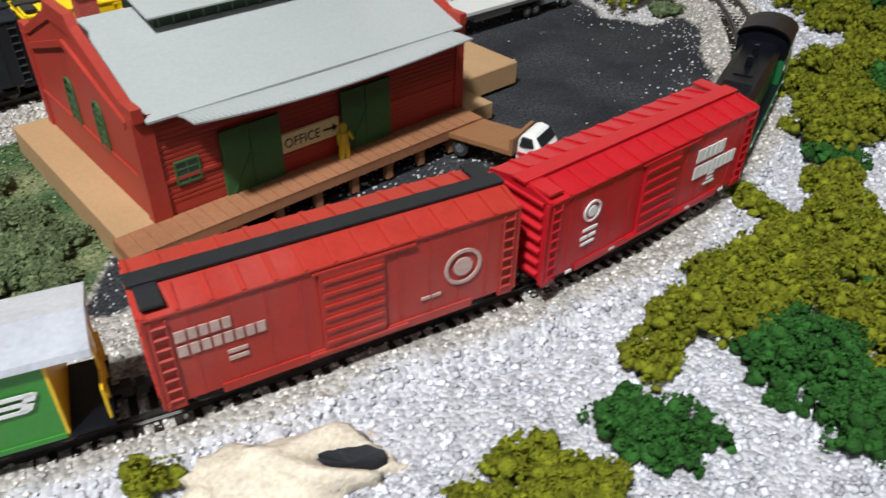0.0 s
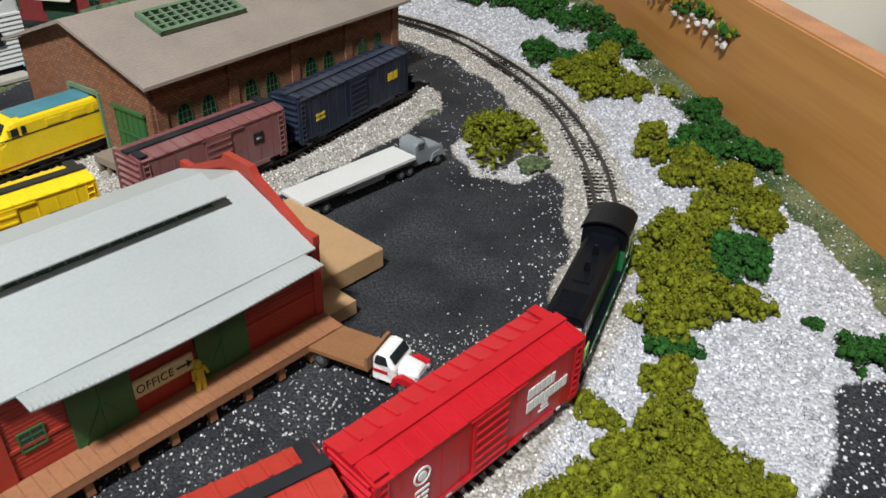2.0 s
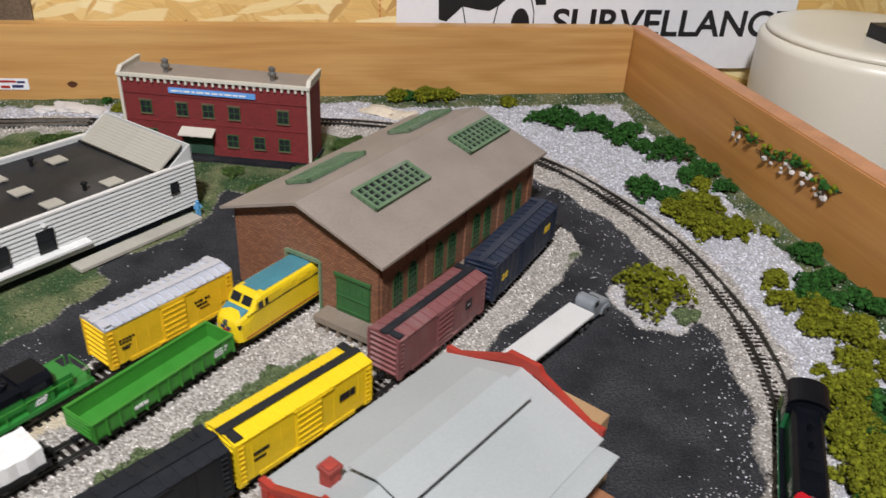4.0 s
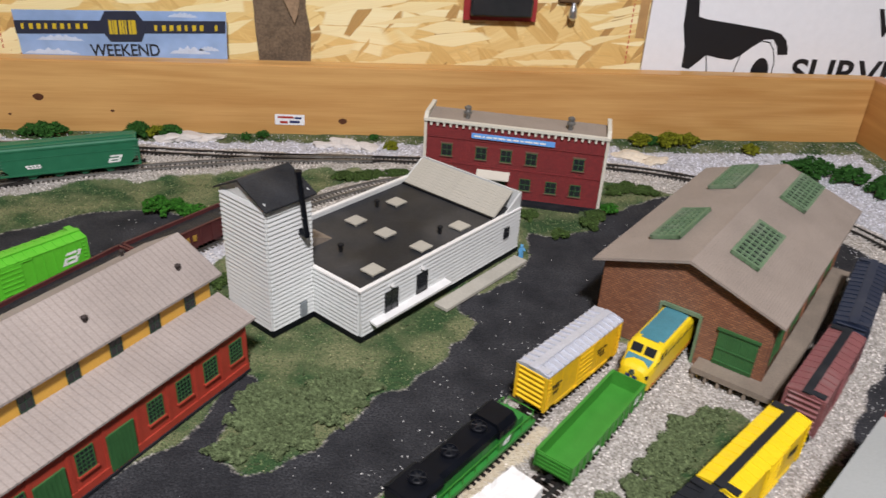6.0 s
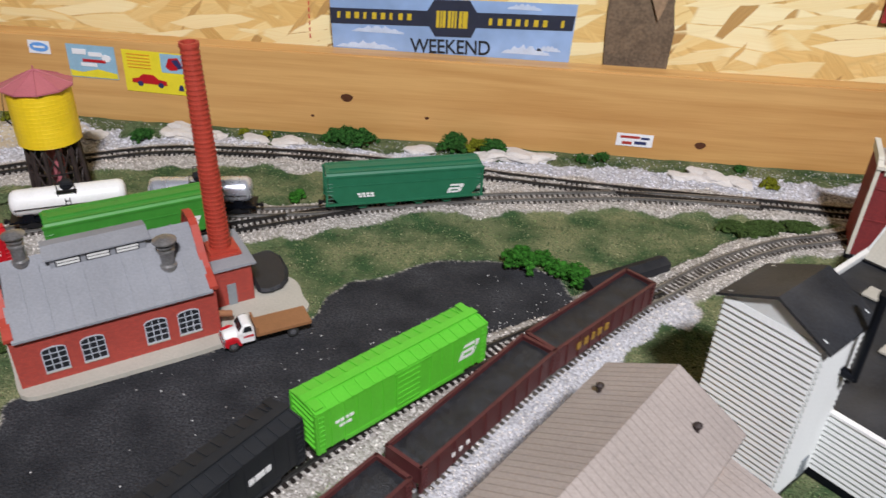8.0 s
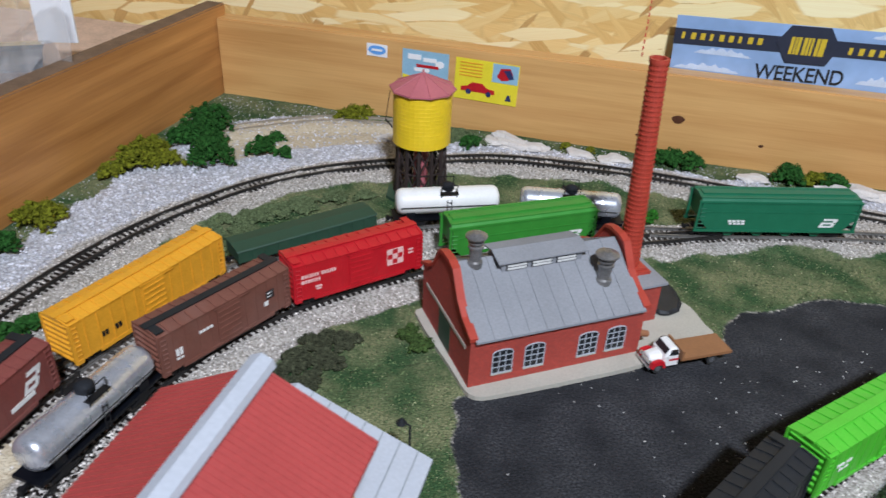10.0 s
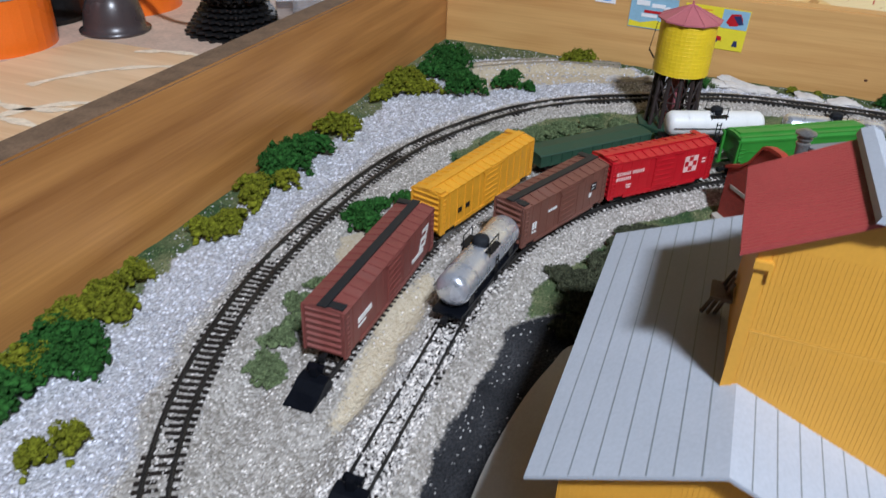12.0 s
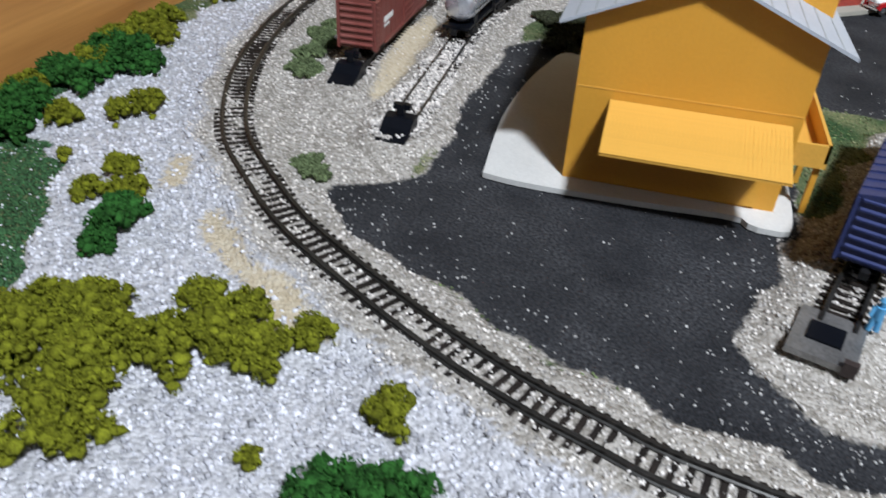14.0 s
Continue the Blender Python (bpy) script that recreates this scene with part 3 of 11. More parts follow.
def build_ground():
    step = 0.003
    xs, ys = np.arange(-0.862, 0.4641, step), np.arange(0.16, 1.0361, step)
    X, Y = np.meshgrid(xs, ys)
    z = zones(X, Y)
    H = ground_height(X, Y, z)
    nx, ny = len(xs), len(ys)
    co = np.stack([X, Y, H], -1).reshape(-1, 3)
    i = (np.arange(ny - 1)[:, None] * nx + np.arange(nx - 1)[None, :]).reshape(-1)
    faces = np.stack([i, i + 1, i + nx + 1, i + nx], 1)
    me = bpy.data.meshes.new("ground")
    me.from_pydata(co.tolist(), [], faces.tolist())
    def soft(v):
        for _ in range(2):
            q = np.pad(v, 1, mode="edge")
            v = 0.25 * q[1:-1, 1:-1] + 0.125 * (q[:-2, 1:-1] + q[2:, 1:-1] + q[1:-1, :-2] + q[1:-1, 2:]) + 0.0625 * (q[:-2, :-2] + q[2:, 2:] + q[:-2, 2:] + q[2:, :-2])
        return v

    for name, v in zip(("asphalt", "grass", "white", "tan"), (soft(q) for q in z[:4])):
        a = me.attributes.new(name, "FLOAT", "POINT")
        a.data.foreach_set("value", v.reshape(-1).astype(np.float32))
    me.shade_smooth()
    m = bpy.data.materials.new("layout_ground")
    m.use_nodes = True
    nt = m.node_tree
    b = nt.nodes["Principled BSDF"]
    b.inputs["Roughness"].default_value = 0.92
    b.inputs["Specular IOR Level"].default_value = 0.2
    N, K = nt.nodes.new, nt.links.new
    co_ = N("ShaderNodeTexCoord")

    def noise_tex(s, d=4):
        n = N("ShaderNodeTexNoise")
        n.inputs["Scale"].default_value, n.inputs["Detail"].default_value = s, d
        K(co_.outputs["Object"], n.inputs["Vector"])
        return n.outputs["Fac"]

    def two(fac, a, b_, lo=0.35, hi=0.65):
        r = N("ShaderNodeMapRange")
        r.inputs["From Min"].default_value, r.inputs["From Max"].default_value = lo, hi
        K(fac, r.inputs["Value"])
        x = N("ShaderNodeMix")
        x.data_type = "RGBA"
        K(r.outputs[0], x.inputs["Factor"])
        for sock, v in (("A", a), ("B", b_)):
            if isinstance(v, tuple):
                x.inputs[sock].default_value = (*v, 1)
            else:
                K(v, x.inputs[sock])
        return x.outputs["Result"]

    vor = N("ShaderNodeTexVoronoi")
    vor.inputs["Scale"].default_value = 850
    K(co_.outputs["Object"], vor.inputs["Vector"])
    grain = N("ShaderNodeSeparateXYZ")
    K(vor.outputs["Color"], grain.inputs[0])
    ballast = two(grain.outputs[0], (0.24, 0.22, 0.19), (0.50, 0.47, 0.43), 0.1, 0.9)
    gravel = two(grain.outputs[1], (0.36, 0.36, 0.38), (0.60, 0.60, 0.63), 0.1, 0.8)
    turf = two(noise_tex(30, 7), two(noise_tex(1300), (0.012, 0.040, 0.014), (0.065, 0.125, 0.048)), two(noise_tex(1100), (0.075, 0.105, 0.045), (0.27, 0.27, 0.14)), 0.40, 0.60)
    tar = two(noise_tex(38, 7), two(noise_tex(1500, 3), (0.008, 0.009, 0.011), (0.036, 0.037, 0.042), 0.38, 0.68), two(noise_tex(900, 6), (0.016, 0.017, 0.020), (0.090, 0.091, 0.098), 0.38, 0.74), 0.34, 0.66)
    sand = two(noise_tex(420), (0.48, 0.40, 0.28), (0.60, 0.53, 0.40))

    def over(base, top, attr, jag=0.35):
        at = N("ShaderNodeAttribute")
        at.attribute_name = attr
        ad = N("ShaderNodeMath")
        ad.operation = "ADD"
        K(at.outputs["Fac"], ad.inputs[0])
        nn = N("ShaderNodeMapRange")
        nn.inputs["To Min"].default_value, nn.inputs["To Max"].default_value = -jag, jag
        K(noise_tex(500, 3), nn.inputs["Value"])
        K(nn.outputs[0], ad.inputs[1])
        return two(ad.outputs[0], base, top, 0.4, 0.6), at.outputs["Fac"]

    c, _ = over(ballast, gravel, "white")
    c, _ = over(c, sand, "tan")
    c, _ = over(c, turf, "grass")
    c, tarfac = over(c, tar, "asphalt", 0.3)
    K(c, b.inputs["Base Color"])
    bp = N("ShaderNodeBump")
    bp.inputs["Distance"].default_value = 0.0007
    inv = N("ShaderNodeMapRange")
    inv.inputs["To Min"].default_value, inv.inputs["To Max"].default_value = 1.0, 0.8
    K(tarfac, inv.inputs["Value"])
    K(inv.outputs[0], bp.inputs["Strength"])
    K(vor.outputs["Distance"], bp.inputs["Height"])
    bp.invert = True
    K(bp.outputs[0], b.inputs["Normal"])
    me.materials.append(m)
    tagged(new("ground", me), "layout ground of gravel, dark asphalt and green turf", "ground", kind="structure")


build_ground()


def scatter(name, n, seed, keep, size, material, label, category, region, faces=8, lift=0.3, flat=0.75):
    """Loose grains over the ground where keep(zones) allows, as one mesh of many small stones."""
    r = np.random.RandomState(seed)
    x0, x1, y0, y1 = region
    x, y = r.uniform(x0, x1, n), r.uniform(y0, y1, n)
    z = zones(x, y)
    k = keep(z, x, y, r)
    x, y = x[k], y[k]
    h = ground_height(x, y, tuple(q[k] for q in z))
    n = len(x)
    unit = np.array([(1, 0, 0), (-1, 0, 0), (0, 1, 0), (0, -1, 0), (0, 0, 1), (0, 0, -1)], float) if faces == 8 else np.array([(1, 1, 1), (-1, -1, 1), (-1, 1, -1), (1, -1, -1)], float) * 0.7
    tri = np.array([(0, 2, 4), (2, 1, 4), (1, 3, 4), (3, 0, 4), (2, 0, 5), (1, 2, 5), (3, 1, 5), (0, 3, 5)] if faces == 8 else [(0, 1, 2), (0, 3, 1), (0, 2, 3), (1, 3, 2)])
    s = r.uniform(*size, n)[:, None, None] * r.uniform(0.6, 1.25, (n, 1, 3))
    q = r.normal(size=(n, 4))
    q /= np.linalg.norm(q, axis=1)[:, None]
    w, a, b, c = q.T
    R = np.stack([1 - 2 * (b * b + c * c), 2 * (a * b - c * w), 2 * (a * c + b * w), 2 * (a * b + c * w), 1 - 2 * (a * a + c * c), 2 * (b * c - a * w), 2 * (a * c - b * w), 2 * (b * c + a * w), 1 - 2 * (a * a + b * b)], 1).reshape(n, 3, 3)
    v = np.einsum("nij,nkj->nki", R, unit[None] * s)
    v[:, :, 2] *= flat
    v += np.stack([x, y, h + s.mean((1, 2)) * lift], 1)[:, None, :]
    m = len(unit)
    f = (np.arange(n) * m)[:, None, None] + tri[None]
    me = bpy.data.meshes.new(name)
    me.vertices.add(n * m)
    me.vertices.foreach_set("co", v.reshape(-1).astype(np.float32))
    cnt = n * len(tri)
    me.loops.add(cnt * 3)
    me.loops.foreach_set("vertex_index", f.reshape(-1).astype(np.int32))
    me.polygons.add(cnt)
    me.polygons.foreach_set("loop_start", np.arange(0, cnt * 3, 3, dtype=np.int32))
    me.update(calc_edges=True)
    me.validate()
    me.materials.append(material)
    tagged(new(name, me), label, category, kind="stuff")


# ---- tracks ----
TIE = None
TIE_WIDTH = 0.0019
RAIL_Z = 0.0060


DUSTY = {}


def build_track(line, label, dust=""):
    """One length of sectional track: two rails and its ties."""
    global TIE
    metal = {"": "rail", "worn": "rail_worn", "sandy": "rail_sandy"}[dust]
    if TIE is None:
        bm = B()
        box(bm, -TIE_WIDTH / 2, TIE_WIDTH / 2, -0.0082, 0.0082, -0.0012, 0.0)
        for s in (-1, 1):
            box(bm, -0.0007, 0.0007, s * 0.0047 - 0.0012, s * 0.0047 + 0.0012, 0.00005, 0.0004)
        TIE = finish(bm, "tie", "tie")
    mid = line[len(line) // 2]
    t = thing("railway_track", mid[0], mid[1], 0, 0, label, "track", "track sections of the layout")
    d = np.gradient(line, axis=0)
    d /= np.linalg.norm(d, axis=1)[:, None]
    nrm = np.stack([-d[:, 1], d[:, 0]], 1)
    prof = [(-0.0009, -0.0021), (-0.0009, -0.0017), (-0.0003, -0.0014), (-0.0003, -0.0006), (-0.0006, -0.0004), (-0.0006, 0), (0.0006, 0), (0.0006, -0.0004), (0.0003, -0.0006), (0.0003, -0.0014), (0.0009, -0.0017), (0.0009, -0.0021)]
    for side in (-1, 1):
        bm = B()
        rings = []
        for p, n_ in zip(line, nrm):
            rings.append([bm.verts.new((p[0] - mid[0] + n_[0] * (side * 0.0049 + u), p[1] - mid[1] + n_[1] * (side * 0.0049 + u), RAIL_Z + v)) for u, v in prof])
        for a, b in zip(rings, rings[1:]):
            for i in range(len(prof)):
                bm.faces.new((a[i], a[(i + 1) % len(prof)], b[(i + 1) % len(prof)], b[i]))
        bm.faces.new(rings[0])
        bm.faces.new(list(reversed(rings[-1])))
        part("rail", bm, metal, t, "sandy rail" if dust == "sandy" else "dull metal rail")
    if dust not in DUSTY:
        DUSTY[dust] = TIE.copy()
        DUSTY[dust].materials[0] = M[{"": "tie", "worn": "tie_worn", "sandy": "rail_sandy"}[dust]]
    for p, q in zip(line[:-1], d[:-1]):
        o = new("tie", DUSTY[dust])
        o.parent = t
        o.matrix_basis = pose(p[0] - mid[0], p[1] - mid[1], RAIL_Z - 0.0021 + random.uniform(-0.0001, 0.0001), 0, 0, math.degrees(math.atan2(q[1], q[0])) + random.uniform(-2, 2))


for name_, line_, _ in TRACKS:
    if name_ == "spur":
        build_track(line_, "weathered grey siding track half buried in sand", "sandy")
        continue
    k_ = 62
    loop_ = np.vstack([line_, line_[:1]]) if name_ == "main" else line_
    for i_ in range(0, len(loop_) - 1, k_):
        seg_ = loop_[i_:i_ + k_ + 1]
        if len(seg_) > 2:
            build_track(seg_, "curved model railway track on pale ballast" if name_ == "main" else "model siding track with dark ties on ballast", "worn" if name_ in ("coal", "inner") and seg_[0][1] > 0.80 else "")


# ---- board walls round the layout, deck and room ----
def pine(name, c1, c2, axis=0, scale=6.0, rings=0.14, many=55.0):
    m = bpy.data.materials.new(name)
    m.use_nodes = True
    nt = m.node_tree
    b = nt.nodes["Principled BSDF"]
    N, K = nt.nodes.new, nt.links.new
    co = N("ShaderNodeTexCoord")
    def stretched(along, across, detail, seed):
        """Noise drawn out along the board."""
        q = N("ShaderNodeMapping")
        v = [across] * 3
        v[axis] = along
        q.inputs["Scale"].default_value, q.inputs["Location"].default_value = v, (seed, seed * 0.7, seed * 1.3)
        K(co.outputs["Object"], q.inputs["Vector"])
        n = N("ShaderNodeTexNoise")
        n.inputs["Scale"].default_value, n.inputs["Detail"].default_value = 1.0, detail
        K(q.outputs[0], n.inputs["Vector"])
        return n.outputs["Fac"]

    def calc(op, a_, b_):
        q = N("ShaderNodeMath")
        q.operation = op
        for i, v in enumerate((a_, b_)):
            if isinstance(v, (int, float)):
                q.inputs[i].default_value = v
            else:
                K(v, q.inputs[i])
        return q.outputs[0]

    # growth rings: soft contours of a slow field, broken up by streaks and fibres
    field = calc("ADD", calc("MULTIPLY", stretched(scale * 0.40, scale * 5.0, 1.0, 3.1), many), calc("MULTIPLY", stretched(scale * 2.0, scale * 50, 2, 7.7), 2.5))
    ring = calc("MULTIPLY_ADD", calc("SINE", field, 0.0), 0.5)
    streak = stretched(scale * 0.8, scale * 26, 3, 9.1)
    fibre = stretched(scale * 5, scale * 160, 4, 1.9)
    cloud = stretched(scale * 0.7, scale * 2.6, 4, 5.3)
    r = N("ShaderNodeMapRange")
    r.inputs["From Min"].default_value, r.inputs["From Max"].default_value = 0.62, 1.42
    K(calc("ADD", calc("ADD", calc("MULTIPLY", ring, rings), calc("MULTIPLY", fibre, 0.40)), calc("ADD", calc("MULTIPLY", cloud, 0.95), calc("MULTIPLY", streak, 0.55))), r.inputs["Value"])
    x = N("ShaderNodeMix")
    x.data_type = "RGBA"
    K(r.outputs[0], x.inputs["Factor"])
    x.inputs["A"].default_value, x.inputs["B"].default_value = (*c1, 1), (*c2, 1)
    K(x.outputs["Result"], b.inputs["Base Color"])
    b.inputs["Roughness"].default_value = 0.42
    bp = N("ShaderNodeBump")
    bp.inputs["Strength"].default_value, bp.inputs["Distance"].default_value = 0.15, 0.0005
    K(fibre, bp.inputs["Height"])
    K(bp.outputs[0], b.inputs["Normal"])
    return m


M["pine_x"] = pine("pine_board", (0.74, 0.45, 0.17), (0.46, 0.22, 0.062), 0, 4.5)
M["pine_y"] = pine("stained_pine_board", (0.66, 0.325, 0.098), (0.27, 0.105, 0.026), 1, 4.0, 0.22, 34.0)
M["pine_r"] = pine("orange_pine_board", (0.64, 0.33, 0.10), (0.42, 0.17, 0.042), 1, 3.5)
M["edge_red"] = mat("reddish_board_edge", (0.56, 0.27, 0.14), 0.6, 0, 0.2, 60, 0.3)
M["edge"] = mat("weathered_board_edge", (0.17, 0.105, 0.06), 0.85, 0, 0.35, 90, 0.5)
M["knot"] = mat("knot", (0.09, 0.03, 0.012), 0.5, 0, 0.3, 300)

for name_, m_, x0_, x1_, y0_, y1_, zt_ in (("board_wall_back", "pine_x", -0.8445, 0.4455, 1.026, 1.045, 0.071), ("board_wall_left", "pine_y", -0.8640, -0.8450, 0.155, 1.045, 0.0805), ("board_wall_right", "pine_r", 0.4460, 0.4650, 0.33, 1.045, 0.070)):
    bm_ = B()
    box(bm_, x0_, x1_, y0_, y1_, -0.0205, zt_)
    bmesh.ops.bevel(bm_, geom=list(bm_.edges), offset=0.0012, segments=2, affect="EDGES")
    ob_ = single(name_, bm_, m_, "pine board edging the layout", "board", "structure")
    if name_ != "board_wall_back":
        ob_.data.materials.append(M["edge"] if name_ == "board_wall_left" else M["edge_red"])
        for f_ in ob_.data.polygons:
            if f_.normal.z > 0.5:
                f_.material_index = 1


def knot(x, y, z, r, axis):
    bm = B()
    n = 14
    ring = [((r * (1 + 0.12 * math.sin(3 * a) + 0.1 * math.cos(2 * a)) * math.cos(a)), r * 0.75 * math.sin(a)) for a in (2 * math.pi * i / n for i in range(n))]
    if axis == "y":
        prism(bm, [(x + u, z + v) for u, v in ring], y - 0.0002, y + 0.001, "y")
    else:
        prism(bm, [(y + u, z + v) for u, v in ring], x - 0.001, x + 0.0002, "x")
    single("wood_knot", bm, "knot", "dark round knot in the pine board", "knot", "structure")


for x_, z_, r_ in ((-0.129, 0.014, 0.0042), (-0.425, 0.034, 0.0048), (-0.357, 0.021, 0.0018), (-0.455, 0.016, 0.0015)):
    knot(x_, 1.026, z_, r_, "y")
knot(-0.845, 0.477, 0.034, 0.004, "x")

bm_ = B()
box(bm_, -0.866, 0.467, 0.15, 1.047, -0.05, -0.021)
single("layout_deck", bm_, pine("plywood_deck", (0.50, 0.36, 0.2), (0.42, 0.29, 0.15), 0), "plywood deck under the layout", "deck", "structure")


def osb():
    """Strand board: layers of long flakes lying at several angles, some pale, some brown, with dark gaps."""
    m = bpy.data.materials.new("strand_board")
    m.use_nodes = True
    nt = m.node_tree
    b = nt.nodes["Principled BSDF"]
    N, K = nt.nodes.new, nt.links.new
    co = N("ShaderNodeTexCoord")
    nz = N("ShaderNodeTexNoise")
    nz.inputs["Scale"].default_value, nz.inputs["Detail"].default_value = 16, 5
    K(co.outputs["Object"], nz.inputs["Vector"])
    bend = N("ShaderNodeMix")
    bend.data_type = "VECTOR"
    bend.inputs["Factor"].default_value = 0.012
    K(co.outputs["Object"], bend.inputs["A"])
    K(nz.outputs["Color"], bend.inputs["B"])
    last = None
    for i, (rot, sx, sz, lo, hi) in enumerate(((0.10, 15, 62, (0.70, 0.43, 0.13), (0.90, 0.66, 0.27)), (-0.40, 17, 78, (0.74, 0.49, 0.17), (0.92, 0.72, 0.33)), (0.80, 18, 84, (0.56, 0.32, 0.09), (0.86, 0.60, 0.22)), (0.03, 13, 66, (0.86, 0.67, 0.30), (0.97, 0.86, 0.52)), (-0.95, 20, 110, (0.38, 0.20, 0.06), (0.72, 0.46, 0.16)), (-0.15, 14, 90, (0.84, 0.64, 0.28), (0.97, 0.85, 0.50)))):
        mp = N("ShaderNodeMapping")
        mp.inputs["Rotation"].default_value = (0, rot, 0)
        mp.vector_type = "TEXTURE"
        mp.inputs["Scale"].default_value = (1 / sx, 1, 1 / sz)
        mp.inputs["Location"].default_value = (i * 0.31, 0, i * 0.17)
        K(bend.outputs["Result"], mp.inputs["Vector"])
        vo = N("ShaderNodeTexVoronoi")
        vo.inputs["Scale"].default_value, vo.inputs["Randomness"].default_value = 1.0, 0.95
        K(mp.outputs[0], vo.inputs["Vector"])
        ed = N("ShaderNodeTexVoronoi")
        ed.feature = "DISTANCE_TO_EDGE"
        ed.inputs["Scale"].default_value, ed.inputs["Randomness"].default_value = 1.0, 0.95
        K(mp.outputs[0], ed.inputs["Vector"])
        sp = N("ShaderNodeSeparateXYZ")
        K(vo.outputs["Color"], sp.inputs[0])
        gm = N("ShaderNodeMapping")
        gm.inputs["Scale"].default_value = (1.2, 1, 14)
        K(mp.outputs[0], gm.inputs["Vector"])
        gn = N("ShaderNodeTexNoise")
        gn.inputs["Scale"].default_value, gn.inputs["Detail"].default_value = 1.2, 4
        K(gm.outputs[0], gn.inputs["Vector"])
        av = N("ShaderNodeMath")
        av.operation = "MULTIPLY_ADD"
        av.inputs[1].default_value = 1.0
        K(gn.outputs["Fac"], av.inputs[0])
        sc = N("ShaderNodeMath")
        sc.operation, sc.inputs[1].default_value = "MULTIPLY_ADD", 0.6
        sc.inputs[2].default_value = -0.30
        K(sp.outputs[0], sc.inputs[0])
        K(sc.outputs[0], av.inputs[2])
        x = N("ShaderNodeMix")
        x.data_type = "RGBA"
        K(av.outputs[0], x.inputs["Factor"])
        x.inputs["A"].default_value, x.inputs["B"].default_value = (*lo, 1), (*hi, 1)
        er = N("ShaderNodeMapRange")
        er.inputs["From Max"].default_value = 0.05
        er.inputs["To Min"].default_value = 0.90
        K(ed.outputs["Distance"], er.inputs["Value"])
        dk = N("ShaderNodeVectorMath")
        dk.operation = "SCALE"
        K(x.outputs["Result"], dk.inputs[0])
        K(er.outputs[0], dk.inputs["Scale"])
        if last is None:
            last = dk.outputs[0]
        else:
            g = N("ShaderNodeMath")
            g.operation, g.inputs[1].default_value = "GREATER_THAN", (0, 0.50, 0.62, 0.60, 0.86, 0.72)[i]
            K(sp.outputs[1], g.inputs[0])
            fade = N("ShaderNodeMapRange")
            fade.interpolation_type = "SMOOTHSTEP"
            fade.inputs["From Max"].default_value = 0.05
            K(ed.outputs["Distance"], fade.inputs["Value"])
            veil = N("ShaderNodeMath")
            veil.operation = "MULTIPLY"
            K(g.outputs[0], veil.inputs[0])
            K(fade.outputs[0], veil.inputs[1])
            y = N("ShaderNodeMix")
            y.data_type = "RGBA"
            K(veil.outputs[0], y.inputs["Factor"])
            K(last, y.inputs["A"])
            K(dk.outputs[0], y.inputs["B"])
            last = y.outputs["Result"]
    K(last, b.inputs["Base Color"])
    b.inputs["Roughness"].default_value = 0.6
    bp = N("ShaderNodeBump")
    bp.inputs["Strength"].default_value, bp.inputs["Distance"].default_value = 0.3, 0.001
    K(last, bp.inputs["Height"])
    K(bp.outputs[0], b.inputs["Normal"])
    return m


M["osb"] = osb()
# Unseen walls, floor and ceiling close the room, kept dark to cut bounce light.
M["plaster"] = mat("unseen_dark_shell", (0.07, 0.07, 0.072), 0.9, 0, 0.08, 4, 0, 60)
M["floor"] = mat("concrete_floor", (0.16, 0.155, 0.15), 0.8, 0, 0.15, 5, 0, 80)
# Strand board ends at 0.42; the dark wall above is added against bounce light.
for name_, m_, d_ in (("wall_back", "osb", (-2.0, 1.8, 1.062, 1.16, -0.95, 0.42)), ("wall_back_upper", "plaster", (-2.0, 1.8, 1.064, 1.16, 0.42, 1.6)), ("wall_front", "plaster", (-2.0, 1.8, -2.1, -2.0, -0.95, 1.6)), ("wall_left", "plaster", (-2.1, -2.0, -2.1, 1.16, -0.95, 1.6)), ("wall_right", "plaster", (1.8, 1.9, -2.1, 1.16, -0.95, 1.6)),
                      ("floor", "floor", (-2.1, 1.9, -2.1, 1.16, -1.05, -0.95)), ("ceiling", "plaster", (-2.1, 1.9, -2.1, 1.16, 1.6, 1.7))):
    bm_ = B()
    box(bm_, *d_)
    single(name_, bm_, m_, {"osb": "pale strand board wall", "plaster": "unseen dark grey wall that cuts bounce light"}.get(m_, "plain grey concrete floor") if name_ != "ceiling" else "unseen dark grey ceiling that cuts bounce light", name_.split("_")[0], "structure")


# ---- rolling stock ----
BODY_W = 0.0195
WHEEL = None


def wheelset_mesh():
    bm = B()
    rod(bm, (0, -0.0062, 0.0026), (0, 0.0062, 0.0026), 0.0006, seg=6)
    for s in (-1, 1):
        rod(bm, (0, s * 0.0044, 0.0026), (0, s * 0.0056, 0.0026), 0.0026, seg=14)
        rod(bm, (0, s * 0.0040, 0.0026), (0, s * 0.0044, 0.0026), 0.0030, seg=14)
    return finish(bm, "wheelset", "wheel")


